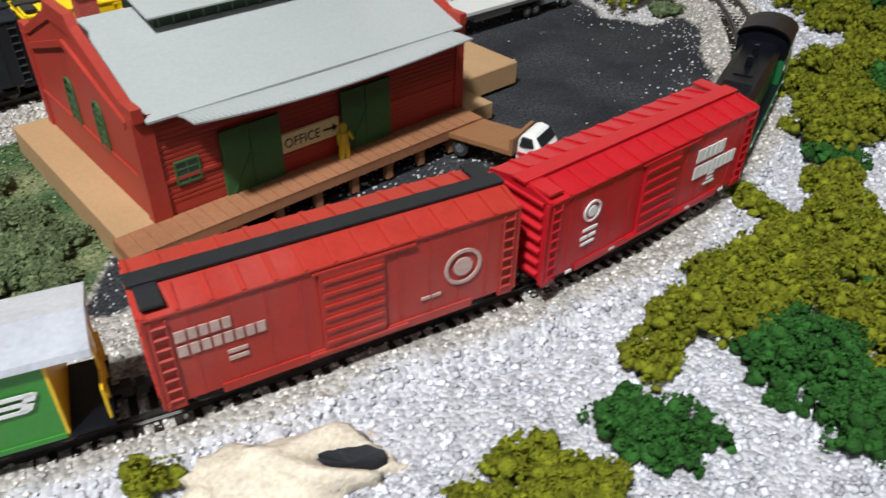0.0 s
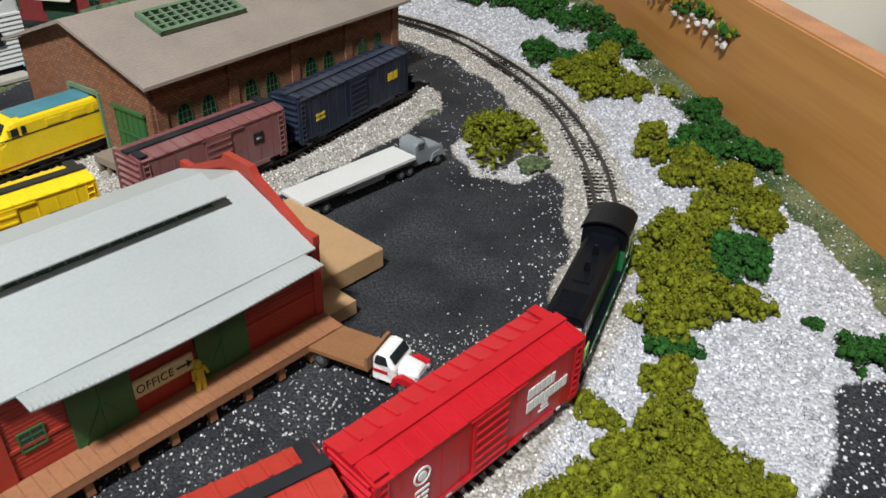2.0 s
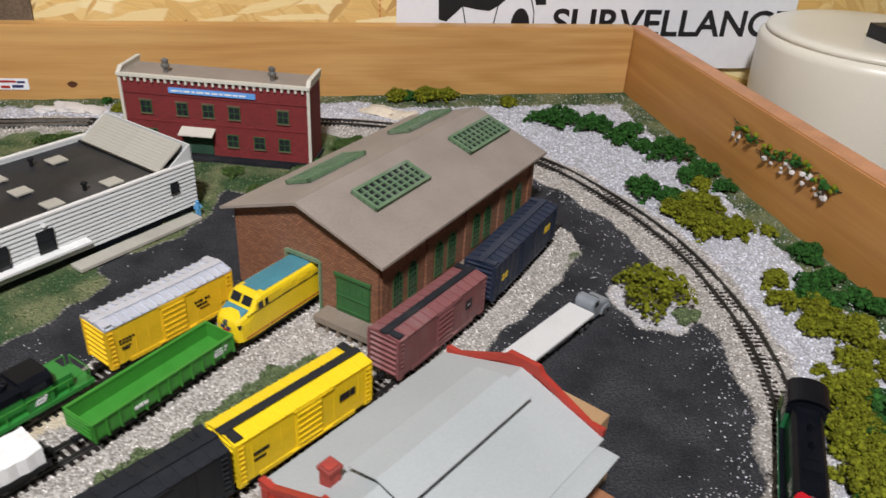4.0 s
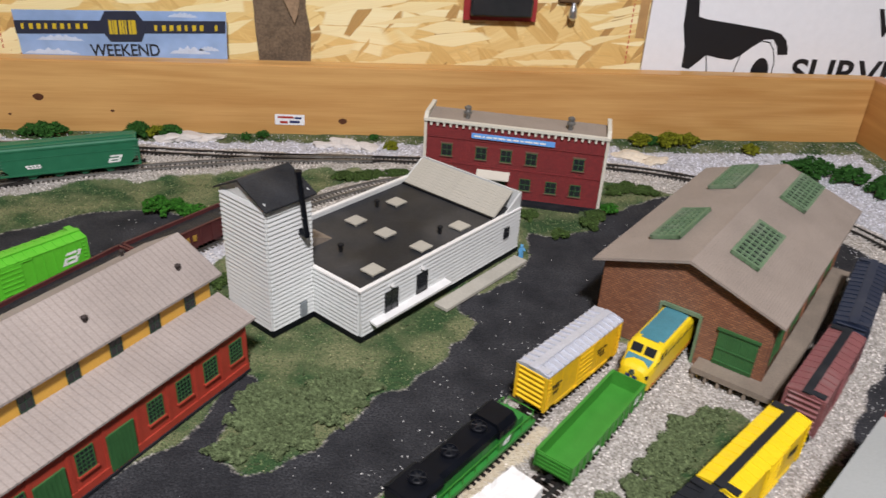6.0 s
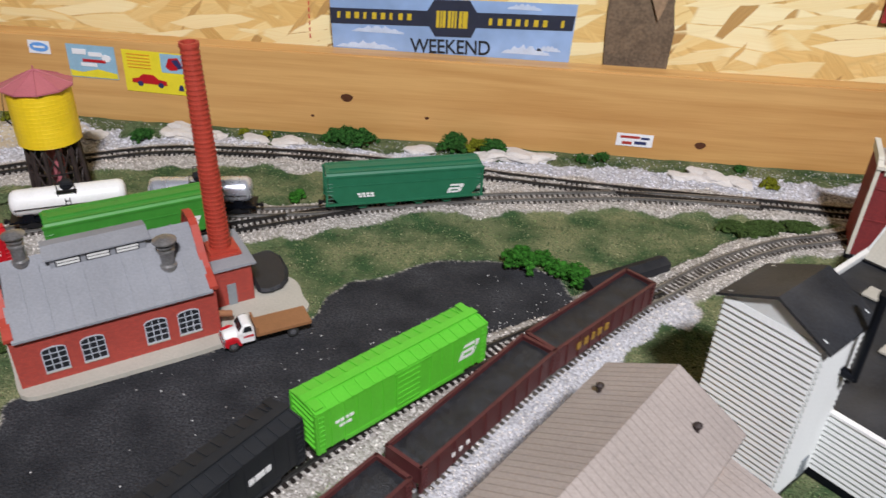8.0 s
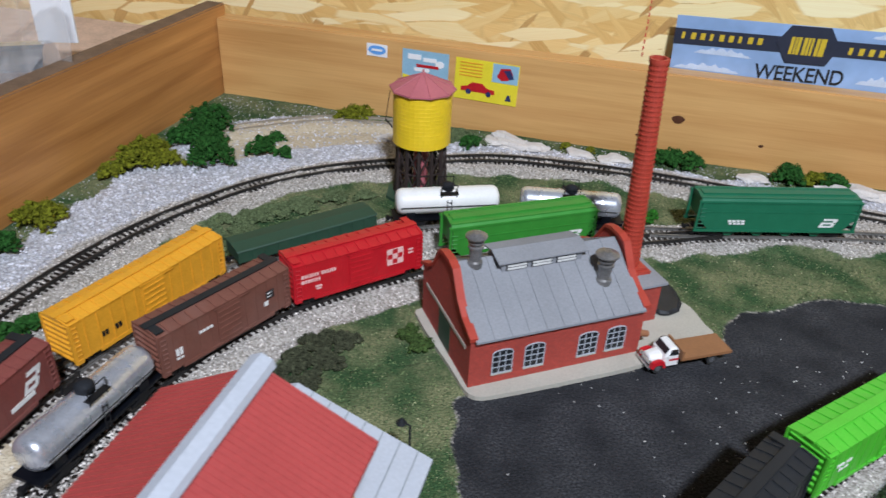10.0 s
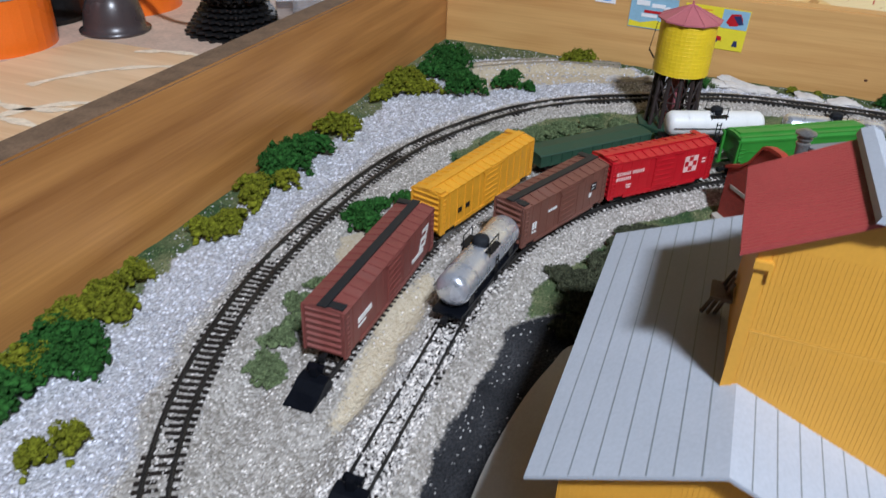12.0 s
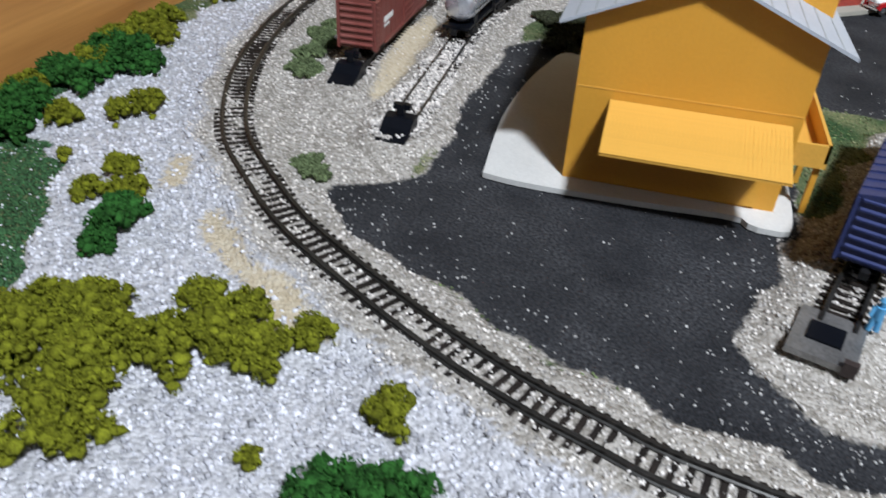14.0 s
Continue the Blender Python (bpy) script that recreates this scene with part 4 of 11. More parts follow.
def bogie(parent, x, half=0.0058, axles=2, material="iron"):
    global WHEEL
    if WHEEL is None:
        WHEEL = wheelset_mesh()
    bm = B()
    for s in (-1, 1):
        y = s * 0.0066
        prism(bm, [(x - half - 0.002, 0.0022), (x - half - 0.002, 0.0036), (x - half + 0.002, 0.0040), (x - 0.0015, 0.0054), (x + 0.0015, 0.0054), (x + half - 0.002, 0.0040), (x + half + 0.002, 0.0036), (x + half + 0.002, 0.0022),
                   (x + half - 0.002, 0.0020), (x + 0.001, 0.0012), (x - 0.001, 0.0012), (x - half + 0.002, 0.0020)], y - 0.0006, y + 0.0006, "y")
    box(bm, x - 0.0014, x + 0.0014, -0.0064, 0.0064, 0.0034, 0.0054)
    ob = part("bogie", bm, material, parent, "black truck frame with metal wheels")
    for i in range(axles):
        w = new("wheelset", WHEEL)
        w.parent = ob
        w.matrix_basis = pose(x - half + 2 * half * i / (axles - 1), 0, 0)
    return ob


def coupler(parent, x):
    bm = B()
    s = 1 if x > 0 else -1
    box(bm, min(x, x + s * 0.004), max(x, x + s * 0.004), -0.0008, 0.0008, 0.0042, 0.0056)
    box(bm, min(x + s * 0.003, x + s * 0.0052), max(x + s * 0.003, x + s * 0.0052), -0.0016, 0.0012, 0.0036, 0.0062)
    part("coupler", bm, "iron", parent)


def ladder(parent, x, side, z0, z1, material, w=0.0028):
    bm = B()
    y = side * (BODY_W / 2 + 0.0005)
    for q in (-1, 1):
        rod(bm, (x + q * w / 2, y, z0), (x + q * w / 2, y, z1), 0.00022, seg=4)
    n = max(3, int((z1 - z0) / 0.0024))
    for i in range(n):
        z = z0 + (i + 0.5) * (z1 - z0) / n
        rod(bm, (x - w / 2, y, z), (x + w / 2, y, z), 0.0003, seg=4)
    part("ladder", bm, material, parent)


def place(line, x, y, flip=False):
    """The spot on a track nearest to (x, y): where it lies and the way that the track runs there, in degrees."""
    d = (line[:, 0] - x) ** 2 + (line[:, 1] - y) ** 2
    i = int(np.argmin(d))
    a, b = line[max(i - 7, 0)], line[min(i + 7, len(line) - 1)]
    m = (line[max(i - 7, 0)] + line[min(i + 7, len(line) - 1)] + 2 * line[i]) / 4
    t = (b - a) / np.linalg.norm(b - a)
    p = m + t * float(np.dot(np.array([x, y]) - m, t))
    return p[0], p[1], math.degrees(math.atan2(t[1], t[0])) + (180 if flip else 0)


def running_gear(t, L, bogie_at=0.33):
    for s in (-1, 1):
        bogie(t, s * L * bogie_at)
        coupler(t, s * (L / 2 - 0.001))
    bm = B()
    box(bm, -L / 2 + 0.002, L / 2 - 0.002, -0.0025, 0.0025, 0.0050, 0.0066)
    box(bm, -L * 0.09, L * 0.09, -0.005, 0.005, 0.0034, 0.0054)
    part("underframe", bm, "iron", t)


def logo_bars(bm, x, z, s, side, w=0.0082):
    """A plain emblem of slanting bars joined at one side."""
    y = side * (BODY_W / 2 + 0.00035)
    lo, hi = min(y, y + side * 0.0001), max(y, y + side * 0.0001)
    k = -side
    for u0, u1, v0, v1 in ((0.0, 0.92, 0.0, 0.22), (0.0, 0.86, 0.42, 0.64), (0.0, 0.92, 0.86, 1.08), (0.74, 1.0, 0.08, 0.46), (0.74, 1.0, 0.60, 1.0), (0.0, 0.20, 0.1, 0.5)):
        a0, a1 = (u0, u1) if k > 0 else (1 - u1, 1 - u0)
        v = box(bm, x + a0 * w, x + a1 * w, lo, hi, z + s * v0, z + s * v1)
        for q in v:
            q.co.x += k * 0.45 * (q.co.z - z)


CAR_PIECES = {}


def car_piece(name, material, size, shape):
    """A mesh for a small repeated piece of a car, made once for each colour and size."""
    key = (name, material, size)
    if key not in CAR_PIECES:
        bm = B()
        shape(bm)
        CAR_PIECES[key] = finish(bm, name, material)
    return CAR_PIECES[key]


def box_car(line, x, y, L, color, label, roof=None, walk=None, door_at=0.0, group="freight cars", flip=False, height=0.0235, ribbed_sides=False, letters=(), name="box_car"):
    """A box car: body with ribbed ends, side posts and sill, ribbed roof, running board, sliding doors, ladders, trucks, couplers and lettering."""
    px, py, a = place(line, x, y, flip)
    t = thing(name, px, py, RAIL_Z, a, label, "box car" if name == "box_car" else name.replace("_", " "), group)
    z0, z1, w = 0.0048, 0.0048 + height, BODY_W / 2
    roof = roof or color
    bm = B()
    prism(bm, [(-w, z0 + 0.0012), (-w, z1), (w, z1), (w, z0 + 0.0012)], -L / 2, L / 2, "x")
    part("body", bm, color, t)
    end = L / 2
    rib = car_piece("end_rib", color, height, lambda b: prism(b, [(0, 0), (0.0009, 0.0005), (0.0009, 0.0011), (0, 0.0016)], -w + 0.0016, w - 0.0016, "y"))
    corner = car_piece("corner_post", color, height, lambda b: box(b, 0, 0.0007, -0.0008, 0.0003, z0 + 0.0008, z1))
    post = car_piece("side_post", color, (height, ribbed_sides), lambda b: box(b, -0.0003, 0.0003, 0, 0.00045 if ribbed_sides else 0.00016, z0 + 0.0012, z1 - 0.0004))
    step = car_piece("sill_step", color, 0, lambda b: box(b, -0.002, 0.002, -0.0006, 0.0003, z0, z0 + 0.002))
    for s, turn in ((1, 0), (-1, 180)):
        slab_part("sill", color, t, -L * 0.36, L * 0.36, s * w - 0.0004, s * w + 0.0004, z0, z0 + 0.0022)
        for i in range(7):
            piece("end_rib", rib, t, pose(s * end, 0, z0 + 0.0022 + i * (height - 0.0036) / 6, 0, 0, turn))
        for q in (-1, 1):
            piece("corner_post", corner, t, pose(s * end, q * s * (w - 0.0002) + 0.00025 * s, 0, 0, 0, turn))
            piece("sill_step", step, t, pose(q * (end - 0.002), s * w, 0, 0, 0, turn))
    n = int(L / 0.0072)
    for i in range(n + 1):
        xx = -L / 2 + 0.0004 + i * (L - 0.0008) / n
        if abs(xx - door_at) > 0.009:
            for s, turn in ((1, 0), (-1, 180)):
                piece("side_post", post, t, pose(xx, s * w, 0, 0, 0, turn))
    bm = B()
    prism(bm, [(-w - 0.0005, z1), (-w - 0.0005, z1 + 0.0005), (-0.0025, z1 + 0.0019), (0.0025, z1 + 0.0019), (w + 0.0005, z1 + 0.0005), (w + 0.0005, z1)], -L / 2 - 0.0004, L / 2 + 0.0004, "x")
    part("roof", bm, roof, t)
    proud = 0.0006 if roof == "silver_roof" else 0.0
    rrib = car_piece("roof_rib", roof, height, lambda b: prism(b, [(w + 0.0004, z1 + 0.0004), (w + 0.0004, z1 + 0.0009 + proud), (0.003, z1 + 0.0024 + proud), (0.003, z1 + 0.0015)], -0.0005, 0.0005, "x"))
    n = max(8, int(L / (0.0048 if proud else 0.0062)))
    for i in range(n + 1):
        for turn in (0, 180):
            piece("roof_rib", rrib, t, pose(-L / 2 + i * L / n, 0, 0, 0, 0, turn))
    bm = B()
    box(bm, -L / 2 - 0.001, L / 2 + 0.001, -0.0022, 0.0022, z1 + 0.0023, z1 + 0.0029)
    for s in (-1, 1):
        e = s * (L / 2 - 0.0022)
        sgn = s
        box(bm, e - 0.0022, e + 0.0022, min(0, sgn * w * 0.95), max(0, sgn * w * 0.95), z1 + 0.0019, z1 + 0.0025)
        for k in range(-4, 5):
            box(bm, k * L / 9.2 - 0.0003, k * L / 9.2 + 0.0003, -0.0018, 0.0018, z1 + 0.0016, z1 + 0.0023)
    part("running_board", bm, walk or roof, t)
    for s in (-1, 1):
        bm = B()
        y0 = s * (w + 0.0001)
        box(bm, door_at - 0.0072, door_at + 0.0072, min(y0, y0 + s * 0.0006), max(y0, y0 + s * 0.0006), z0 + 0.0022, z1 - 0.0012)
        leaf = part("door", bm, color, t)
        for i in range(6):
            zz = z0 + 0.0036 + i * (height - 0.006) / 5.4
            slab_part("door_rib", color, leaf, door_at - 0.0066, door_at + 0.0066, min(y0 + s * 0.0006, y0 + s * 0.0010), max(y0 + s * 0.0006, y0 + s * 0.0010), zz, zz + 0.0008)
        slab_part("door_track", color, t, door_at - 0.0105, door_at + 0.0125, min(y0, y0 + s * 0.0009), max(y0, y0 + s * 0.0009), z0 + 0.0012, z0 + 0.0019)
        slab_part("door_track", color, t, door_at - 0.0085, door_at + 0.0145, min(y0, y0 + s * 0.0007), max(y0, y0 + s * 0.0007), z1 - 0.0011, z1 - 0.0005)
        for e in (-1, 1):
            ladder(t, e * (L / 2 - 0.0022), s, z0 + 0.0012, z1 - 0.0008, color)
    bm = B()
    rod(bm, (L / 2 + 0.0012, 0.004, z1 - 0.002), (L / 2 + 0.0019, 0.004, z1 - 0.002), 0.0017, seg=10)
    part("brake_wheel", bm, "iron", t)
    running_gear(t, L)
    for s in (-1, 1):
        for kind, material, lx, lz, h, widths in letters:
            bm = B()
            yy = s * (w + 0.0002)
            if kind == "bars":
                total = sum(abs(q) for q in widths) + 0.0005 * (len(widths) - 1)
                bars(bm, (-lx - total) if s > 0 else lx, z0 + lz, list(reversed(widths)) if s > 0 else widths, h, yy, s * 0.00025, 0.0005)
            elif kind == "disc":
                cx = -lx if s > 0 else lx
                for r0, r1 in ((h, h * 0.82), (h * 0.5, 0)):
                    for k in range(20):
                        a0, a1 = 2 * math.pi * k / 20, 2 * math.pi * (k + 1) / 20
                        pts = [(cx + r0 * math.cos(a0), z0 + lz + r0 * math.sin(a0)), (cx + r0 * math.cos(a1), z0 + lz + r0 * math.sin(a1)), (cx + r1 * math.cos(a1) * 1.0001 + 1e-6, z0 + lz + r1 * math.sin(a1)), (cx + r1 * math.cos(a0), z0 + lz + r1 * math.sin(a0) + 1e-6)]
                        prism(bm, pts, min(yy, yy + s * 0.0003), max(yy, yy + s * 0.0003), "y")
            elif kind == "logo":
                wide = widths[0] if widths else 0.0082
                logo_bars(bm, (-lx - wide) if s > 0 else lx, z0 + lz, h, s, wide)
            elif kind == "check":
                cx = (-lx - 3 * h) if s > 0 else lx
                for i in range(3):
                    for j in range(3):
                        if (i + j) % 2 == 0:
                            box(bm, cx + i * h, cx + (i + 1) * h, min(yy, yy + s * 0.0002), max(yy, yy + s * 0.0002), z0 + lz + j * h, z0 + lz + (j + 1) * h)
                for i in (0, 3):
                    box(bm, cx + i * h - 0.0002, cx + i * h + 0.0002, min(yy, yy + s * 0.0003), max(yy, yy + s * 0.0003), z0 + lz, z0 + lz + 3 * h)
                    box(bm, cx, cx + 3 * h, min(yy, yy + s * 0.0003), max(yy, yy + s * 0.0003), z0 + lz + i * h - 0.0002, z0 + lz + i * h + 0.0002)
            part("lettering", bm, material, t, {"letter": "white painted lettering", "letter_pale": "pale pink painted lettering", "letter_dim": "faded pale lettering", "letter_y": "yellow painted lettering", "ink": "black painted lettering"}[material])
    return t


def sill_marks(L):
    """Small white stencil marks along a sill."""
    return [("bars", "letter", -L * 0.4 + i * L * 0.2 - 0.001, 0.0006, 0.0008, [0.002]) for i in range(5)]


# the moving train, at rest on the curve before the freight house
GN_LET = [("bars", "letter", 0.0155, 0.0150, 0.0038, [0.0030, 0.0018, 0.0018, 0.0019, 0.0018]), ("bars", "letter", 0.0155, 0.0098, 0.0038, [0.0030, 0.0018, 0.0018, 0.0017, 0.0018, 0.0016, 0.0018, 0.0018]), ("bars", "letter", 0.0215, 0.0060, 0.0007, [0.0048]), ("bars", "letter", 0.0225, 0.0074, 0.0007, [0.0030]), ("bars", "letter", 0.0225, 0.0088, 0.0007, [0.0030]),
          ("disc", "letter", -0.026, 0.0165, 0.0030, []), ("bars", "letter", -0.0285, 0.0110, 0.0008, [0.005]), ("bars", "letter", -0.0290, 0.0088, 0.0009, [0.0022, 0.0026]), ("bars", "letter", -0.0285, 0.0070, 0.0007, [0.0045])] + sill_marks(0.080)
box_car(MAIN, 0.240, 0.4035, 0.082, "red_paint", "bright red boxcar with white lettering, coupled behind a green switcher", letters=GN_LET, group="moving train", flip=False)
GN2 = [("bars", "letter_dim", -0.036, 0.0165, 0.0026, [0.002, 0.0016, 0.0016, 0.0018, 0.0016]), ("bars", "letter_dim", -0.036, 0.0128, 0.0026, [0.0019, 0.0017, 0.0017, 0.0016, 0.0017, 0.0016, 0.0017, 0.0017]), ("bars", "letter_dim", -0.027, 0.0098, 0.0009, [0.004]), ("bars", "letter_dim", -0.027, 0.0080, 0.0009, [0.004]), ("disc", "letter_dim", 0.0265, 0.0125, 0.0048, []), ("bars", "letter_dim", 0.016, 0.0065, 0.0008, [0.0022, 0.0022])]
box_car(MAIN, 0.166, 0.3595, 0.081, "red_dull", "faded red boxcar with black running board and round white emblem", walk="grey_blk", letters=GN2, group="moving train")


def caboose(line, x, y):
    px, py, a = place(line, x, y)
    t = thing("caboose", px, py, RAIL_Z, a, "green caboose with silver roof and yellow ends, coupled last in train", "caboose", "moving train")
    L, w, z0, z1 = 0.054, BODY_W / 2, 0.0055, 0.0245
    bm = B()
    box(bm, -L / 2, L / 2, -w, w, z0, z1)
    for s in (-1, 1):
        box(bm, -0.007, 0.007, s * w - 0.0012, s * w + 0.0012, z0 + 0.001, z1 - 0.001)
        box(bm, -L / 2, L / 2, s * w - 0.0003, s * w + 0.0003, z0, z0 + 0.0012)
    part("body", bm, "green2", t)
    bm = B()
    prism(bm, [(-w - 0.0012, z1), (-w - 0.0006, z1 + 0.0012), (0, z1 + 0.0030), (w + 0.0006, z1 + 0.0012), (w + 0.0012, z1)], -L / 2 - 0.0085, L / 2 + 0.0085, "x")
    part("roof", bm, "silver_roof", t, "silver painted roof")
    bm = B()
    rod(bm, (0.008, 0, z1 + 0.002), (0.008, 0, z1 + 0.0058), 0.0012, 0.0014, 10)
    part("smoke_jack", bm, "silver_roof", t)
    for s in (-1, 1):
        bm = B()
        box(bm, min(s * L / 2, s * (L / 2 + 0.0006)), max(s * L / 2, s * (L / 2 + 0.0006)), -w, w, z0, z1)
        part("end_wall", bm, "yellow", t, "yellow end wall")
        bm = B()
        box(bm, min(s * L / 2, s * (L / 2 + 0.0085)), max(s * L / 2, s * (L / 2 + 0.0085)), -w, w, z0 - 0.0005, z0 + 0.0007)
        part("platform", bm, "black", t)
        bm = B()
        e = s * (L / 2 + 0.008)
        for yy in (-0.0085, -0.003, 0.003, 0.0085):
            rod(bm, (e, yy, z0), (e, yy, z0 + (0.019 if abs(yy) < 0.004 else 0.0085)), 0.00035, seg=6)
        for zz in (0.0045, 0.0085):
            rod(bm, (e, -0.0085, z0 + zz), (e, 0.0085, z0 + zz), 0.00035, seg=6)
        part("railing", bm, "yellow", t, "yellow end railing")
        for yy in (-1, 1):
            bm = B()
            xx = s * 0.016
            box(bm, xx - 0.002, xx + 0.002, min(yy * w, yy * (w + 0.0003)), max(yy * w, yy * (w + 0.0003)), 0.0145, 0.0190)
            part("window", bm, "glass", t)
        bm = B()
        logo_bars(bm, -0.022 if s > 0 else 0.015, 0.0145, 0.0042, s)
        part("lettering", bm, "letter", t, "white painted emblem")
        bogie(t, s * 0.020)
        coupler(t, s * (L / 2 + 0.007))


caboose(MAIN, 0.089, 0.3245)


def switcher(line, x, y):
    """End-cab switcher: long hood, arched cab, stacks, walkways and railings."""
    px, py, a = place(line, x, y)
    t = thing("diesel_switcher", px, py, RAIL_Z, a, "green and black diesel switcher locomotive with pale handrails", "locomotive", "moving train")
    hw = 0.0066
    bm = B()
    box(bm, -0.0405, 0.0405, -0.0094, 0.0094, 0.0062, 0.0078)
    part("walkway", bm, "black", t)
    for s in (-1, 1):
        bm = B()
        box(bm, -0.034, 0.034, min(s * 0.0094, s * 0.0097), max(s * 0.0094, s * 0.0097), 0.0060, 0.0077)
        part("side_sill", bm, "green", t)
        bm = B()
        for k in range(6):
            box(bm, -0.031 + k * 0.0115, -0.0297 + k * 0.0115, min(s * 0.0097, s * 0.0099), max(s * 0.0097, s * 0.0099), 0.0066, 0.0072)
        part("step_marks", bm, "letter", t)
    bm = B()
    box(bm, -0.0335, 0.021, -hw, hw, 0.0078, 0.0190)
    for k in range(6):
        for s in (-1, 1):
            box(bm, -0.022 + k * 0.007, -0.0218 + k * 0.007, min(s * hw, s * (hw + 0.0001)), max(s * hw, s * (hw + 0.0001)), 0.009, 0.0185)
    part("hood", bm, "green", t, "green engine hood")
    bm = B()
    prism(bm, [(-hw - 0.0003, 0.0188), (-hw - 0.0003, 0.0205), (-hw + 0.0014, 0.0222), (hw - 0.0014, 0.0222), (hw + 0.0003, 0.0205), (hw + 0.0003, 0.0188)], -0.0345, 0.0212, "x")
    for k in range(11):
        box(bm, -0.033 + k * 0.0012, -0.0325 + k * 0.0012, -0.0045, 0.0045, 0.0222, 0.02255)
    box(bm, -0.014, -0.006, -0.003, 0.003, 0.0222, 0.0226)
    part("hood_top", bm, "black", t, "black hood top with grilles")
    for xx in (-0.006, 0.006):
        bm = B()
        rod(bm, (xx, 0, 0.0220), (xx, 0, 0.0262), 0.0013, 0.0009, 10)
        part("exhaust_stack", bm, "black", t)
    bm = B()
    for k in range(4):
        prism(bm, [(-0.0062 + 0.0001, 0.0090 + k * 0.0026), (0.0062, 0.0104 + k * 0.0026), (0.0062, 0.0116 + k * 0.0026), (-0.0062, 0.0102 + k * 0.0026)], -0.0337, -0.0334, "x")
    part("hood_stripes", bm, "letter", t, "slanting white stripes")
    bm = B()
    rod(bm, (-0.0336, 0, 0.0202), (-0.0348, 0, 0.0202), 0.0011, seg=10)
    part("headlight", bm, "chrome", t)
    cw = 0.0088
    bm = B()
    box(bm, 0.021, 0.0355, -cw, cw, 0.0078, 0.0168)
    part("cab", bm, "green", t, "green lower cab")
    bm = B()
    box(bm, 0.021, 0.0355, -cw, cw, 0.0168, 0.0236)
    prism(bm, [(-cw, 0.0236)] + [(cw * -math.cos(math.pi * i / 12) , 0.0236 + 0.0042 * math.sin(math.pi * i / 12)) for i in range(1, 12)] + [(cw, 0.0236)], 0.021, 0.0355, "x")
    part("cab_upper", bm, "black", t)
    bm = B()
    arc = [(-(cw + 0.0006) * math.cos(math.pi * i / 14), 0.0236 + 0.0049 * math.sin(math.pi * i / 14)) for i in range(15)]
    inner = [(u * 0.93, 0.0236 + (v - 0.0236) * 0.86) for u, v in reversed(arc)]
    prism(bm, arc + inner, 0.0195, 0.0368, "x")
    part("cab_roof", bm, "black", t, "arched black cab roof")
    for s in (-1, 1):
        for xx in (0.0243, 0.0285, 0.0322):
            bm = B()
            box(bm, xx - 0.0014, xx + 0.0014, min(s * cw, s * (cw + 0.0003)), max(s * cw, s * (cw + 0.0003)), 0.0182, 0.0228)
            part("window", bm, "glass", t)
        bm = B()
        for xx in (0.0264, 0.0304):
            box(bm, xx - 0.0003, xx + 0.0003, min(s * cw, s * (cw + 0.0006)), max(s * cw, s * (cw + 0.0006)), 0.0180, 0.0230)
        part("window_post", bm, "letter", t)
        bm = B()
        logo_bars(bm, 0.0255 if s < 0 else 0.0255, 0.0118, 0.0044, s, 0.0046)
        for q in bm.verts:
            q.co.y = s * (cw + (0.0003 if abs(q.co.y) > BODY_W / 2 + 0.0004 else 0.0001))
        part("lettering", bm, "letter", t, "white painted emblem")
        words("lettering", "239", 0.0060, "letter", t, pose(-0.026, s * (hw + 0.0003), 0.0140, 90, 0, 0 if s < 0 else 180), 1.15, label="white painted numerals")
        bogie(t, s * 0.0215, 0.0062)
        coupler(t, s * 0.0405)
        # end railings and steps
        bm = B()
        e = s * 0.0400
        for yy in (-0.0088, -0.0035, 0.0035, 0.0088):
            rod(bm, (e, yy, 0.0060), (e, yy, 0.0150), 0.0003, seg=6)
        for zz in (0.0110, 0.0150):
            for y0, y1 in ((-0.0088, -0.0035), (0.0035, 0.0088), (-0.0035, 0.0035)):
                rod(bm, (e, y0, zz), (e, y1, zz - (0.002 if y0 == -0.0035 else 0)), 0.0003, seg=6)
        part("railing", bm, "rail_y", t, "pale green end railing")
        for yy in (-1, 1):
            bm = B()
            for xx in (0.0345, 0.0385):
                rod(bm, (s * xx, yy * 0.0092, 0.0062), (s * xx, yy * 0.0092, 0.0140), 0.0003, seg=6)
            rod(bm, (s * 0.0345, yy * 0.0092, 0.0140), (s * 0.0385, yy * 0.0092, 0.0140), 0.0003, seg=6)
            part("handrail", bm, "rail_y", t, "pale green handrail")
            bm = B()
            for k, zz in enumerate((0.0012, 0.0034, 0.0056)):
                box(bm, min(s * 0.0352, s * 0.0408), max(s * 0.0352, s * 0.0408), min(yy * 0.0066, yy * (0.0098 - 0.0004 * k)), max(yy * 0.0066, yy * (0.0098 - 0.0004 * k)), zz, zz + 0.0004)
            box(bm, min(s * 0.0350, s * 0.0410), max(s * 0.0350, s * 0.0410), min(yy * 0.0062, yy * 0.0066), max(yy * 0.0062, yy * 0.0066), 0.0010, 0.0064)
            part("step", bm, "black", t)
        bm = B()
        rod(bm, (s * 0.0414, -0.0085, 0.0014), (s * 0.0414, 0.0085, 0.0014), 0.0004, seg=6)
        part("uncoupling_bar", bm, "letter", t, "white painted bar")
    bm = B()
    box(bm, -0.0105, 0.0105, -0.0070, 0.0070, 0.0014, 0.0062)
    part("fuel_tank", bm, "black", t)
    bm = B()
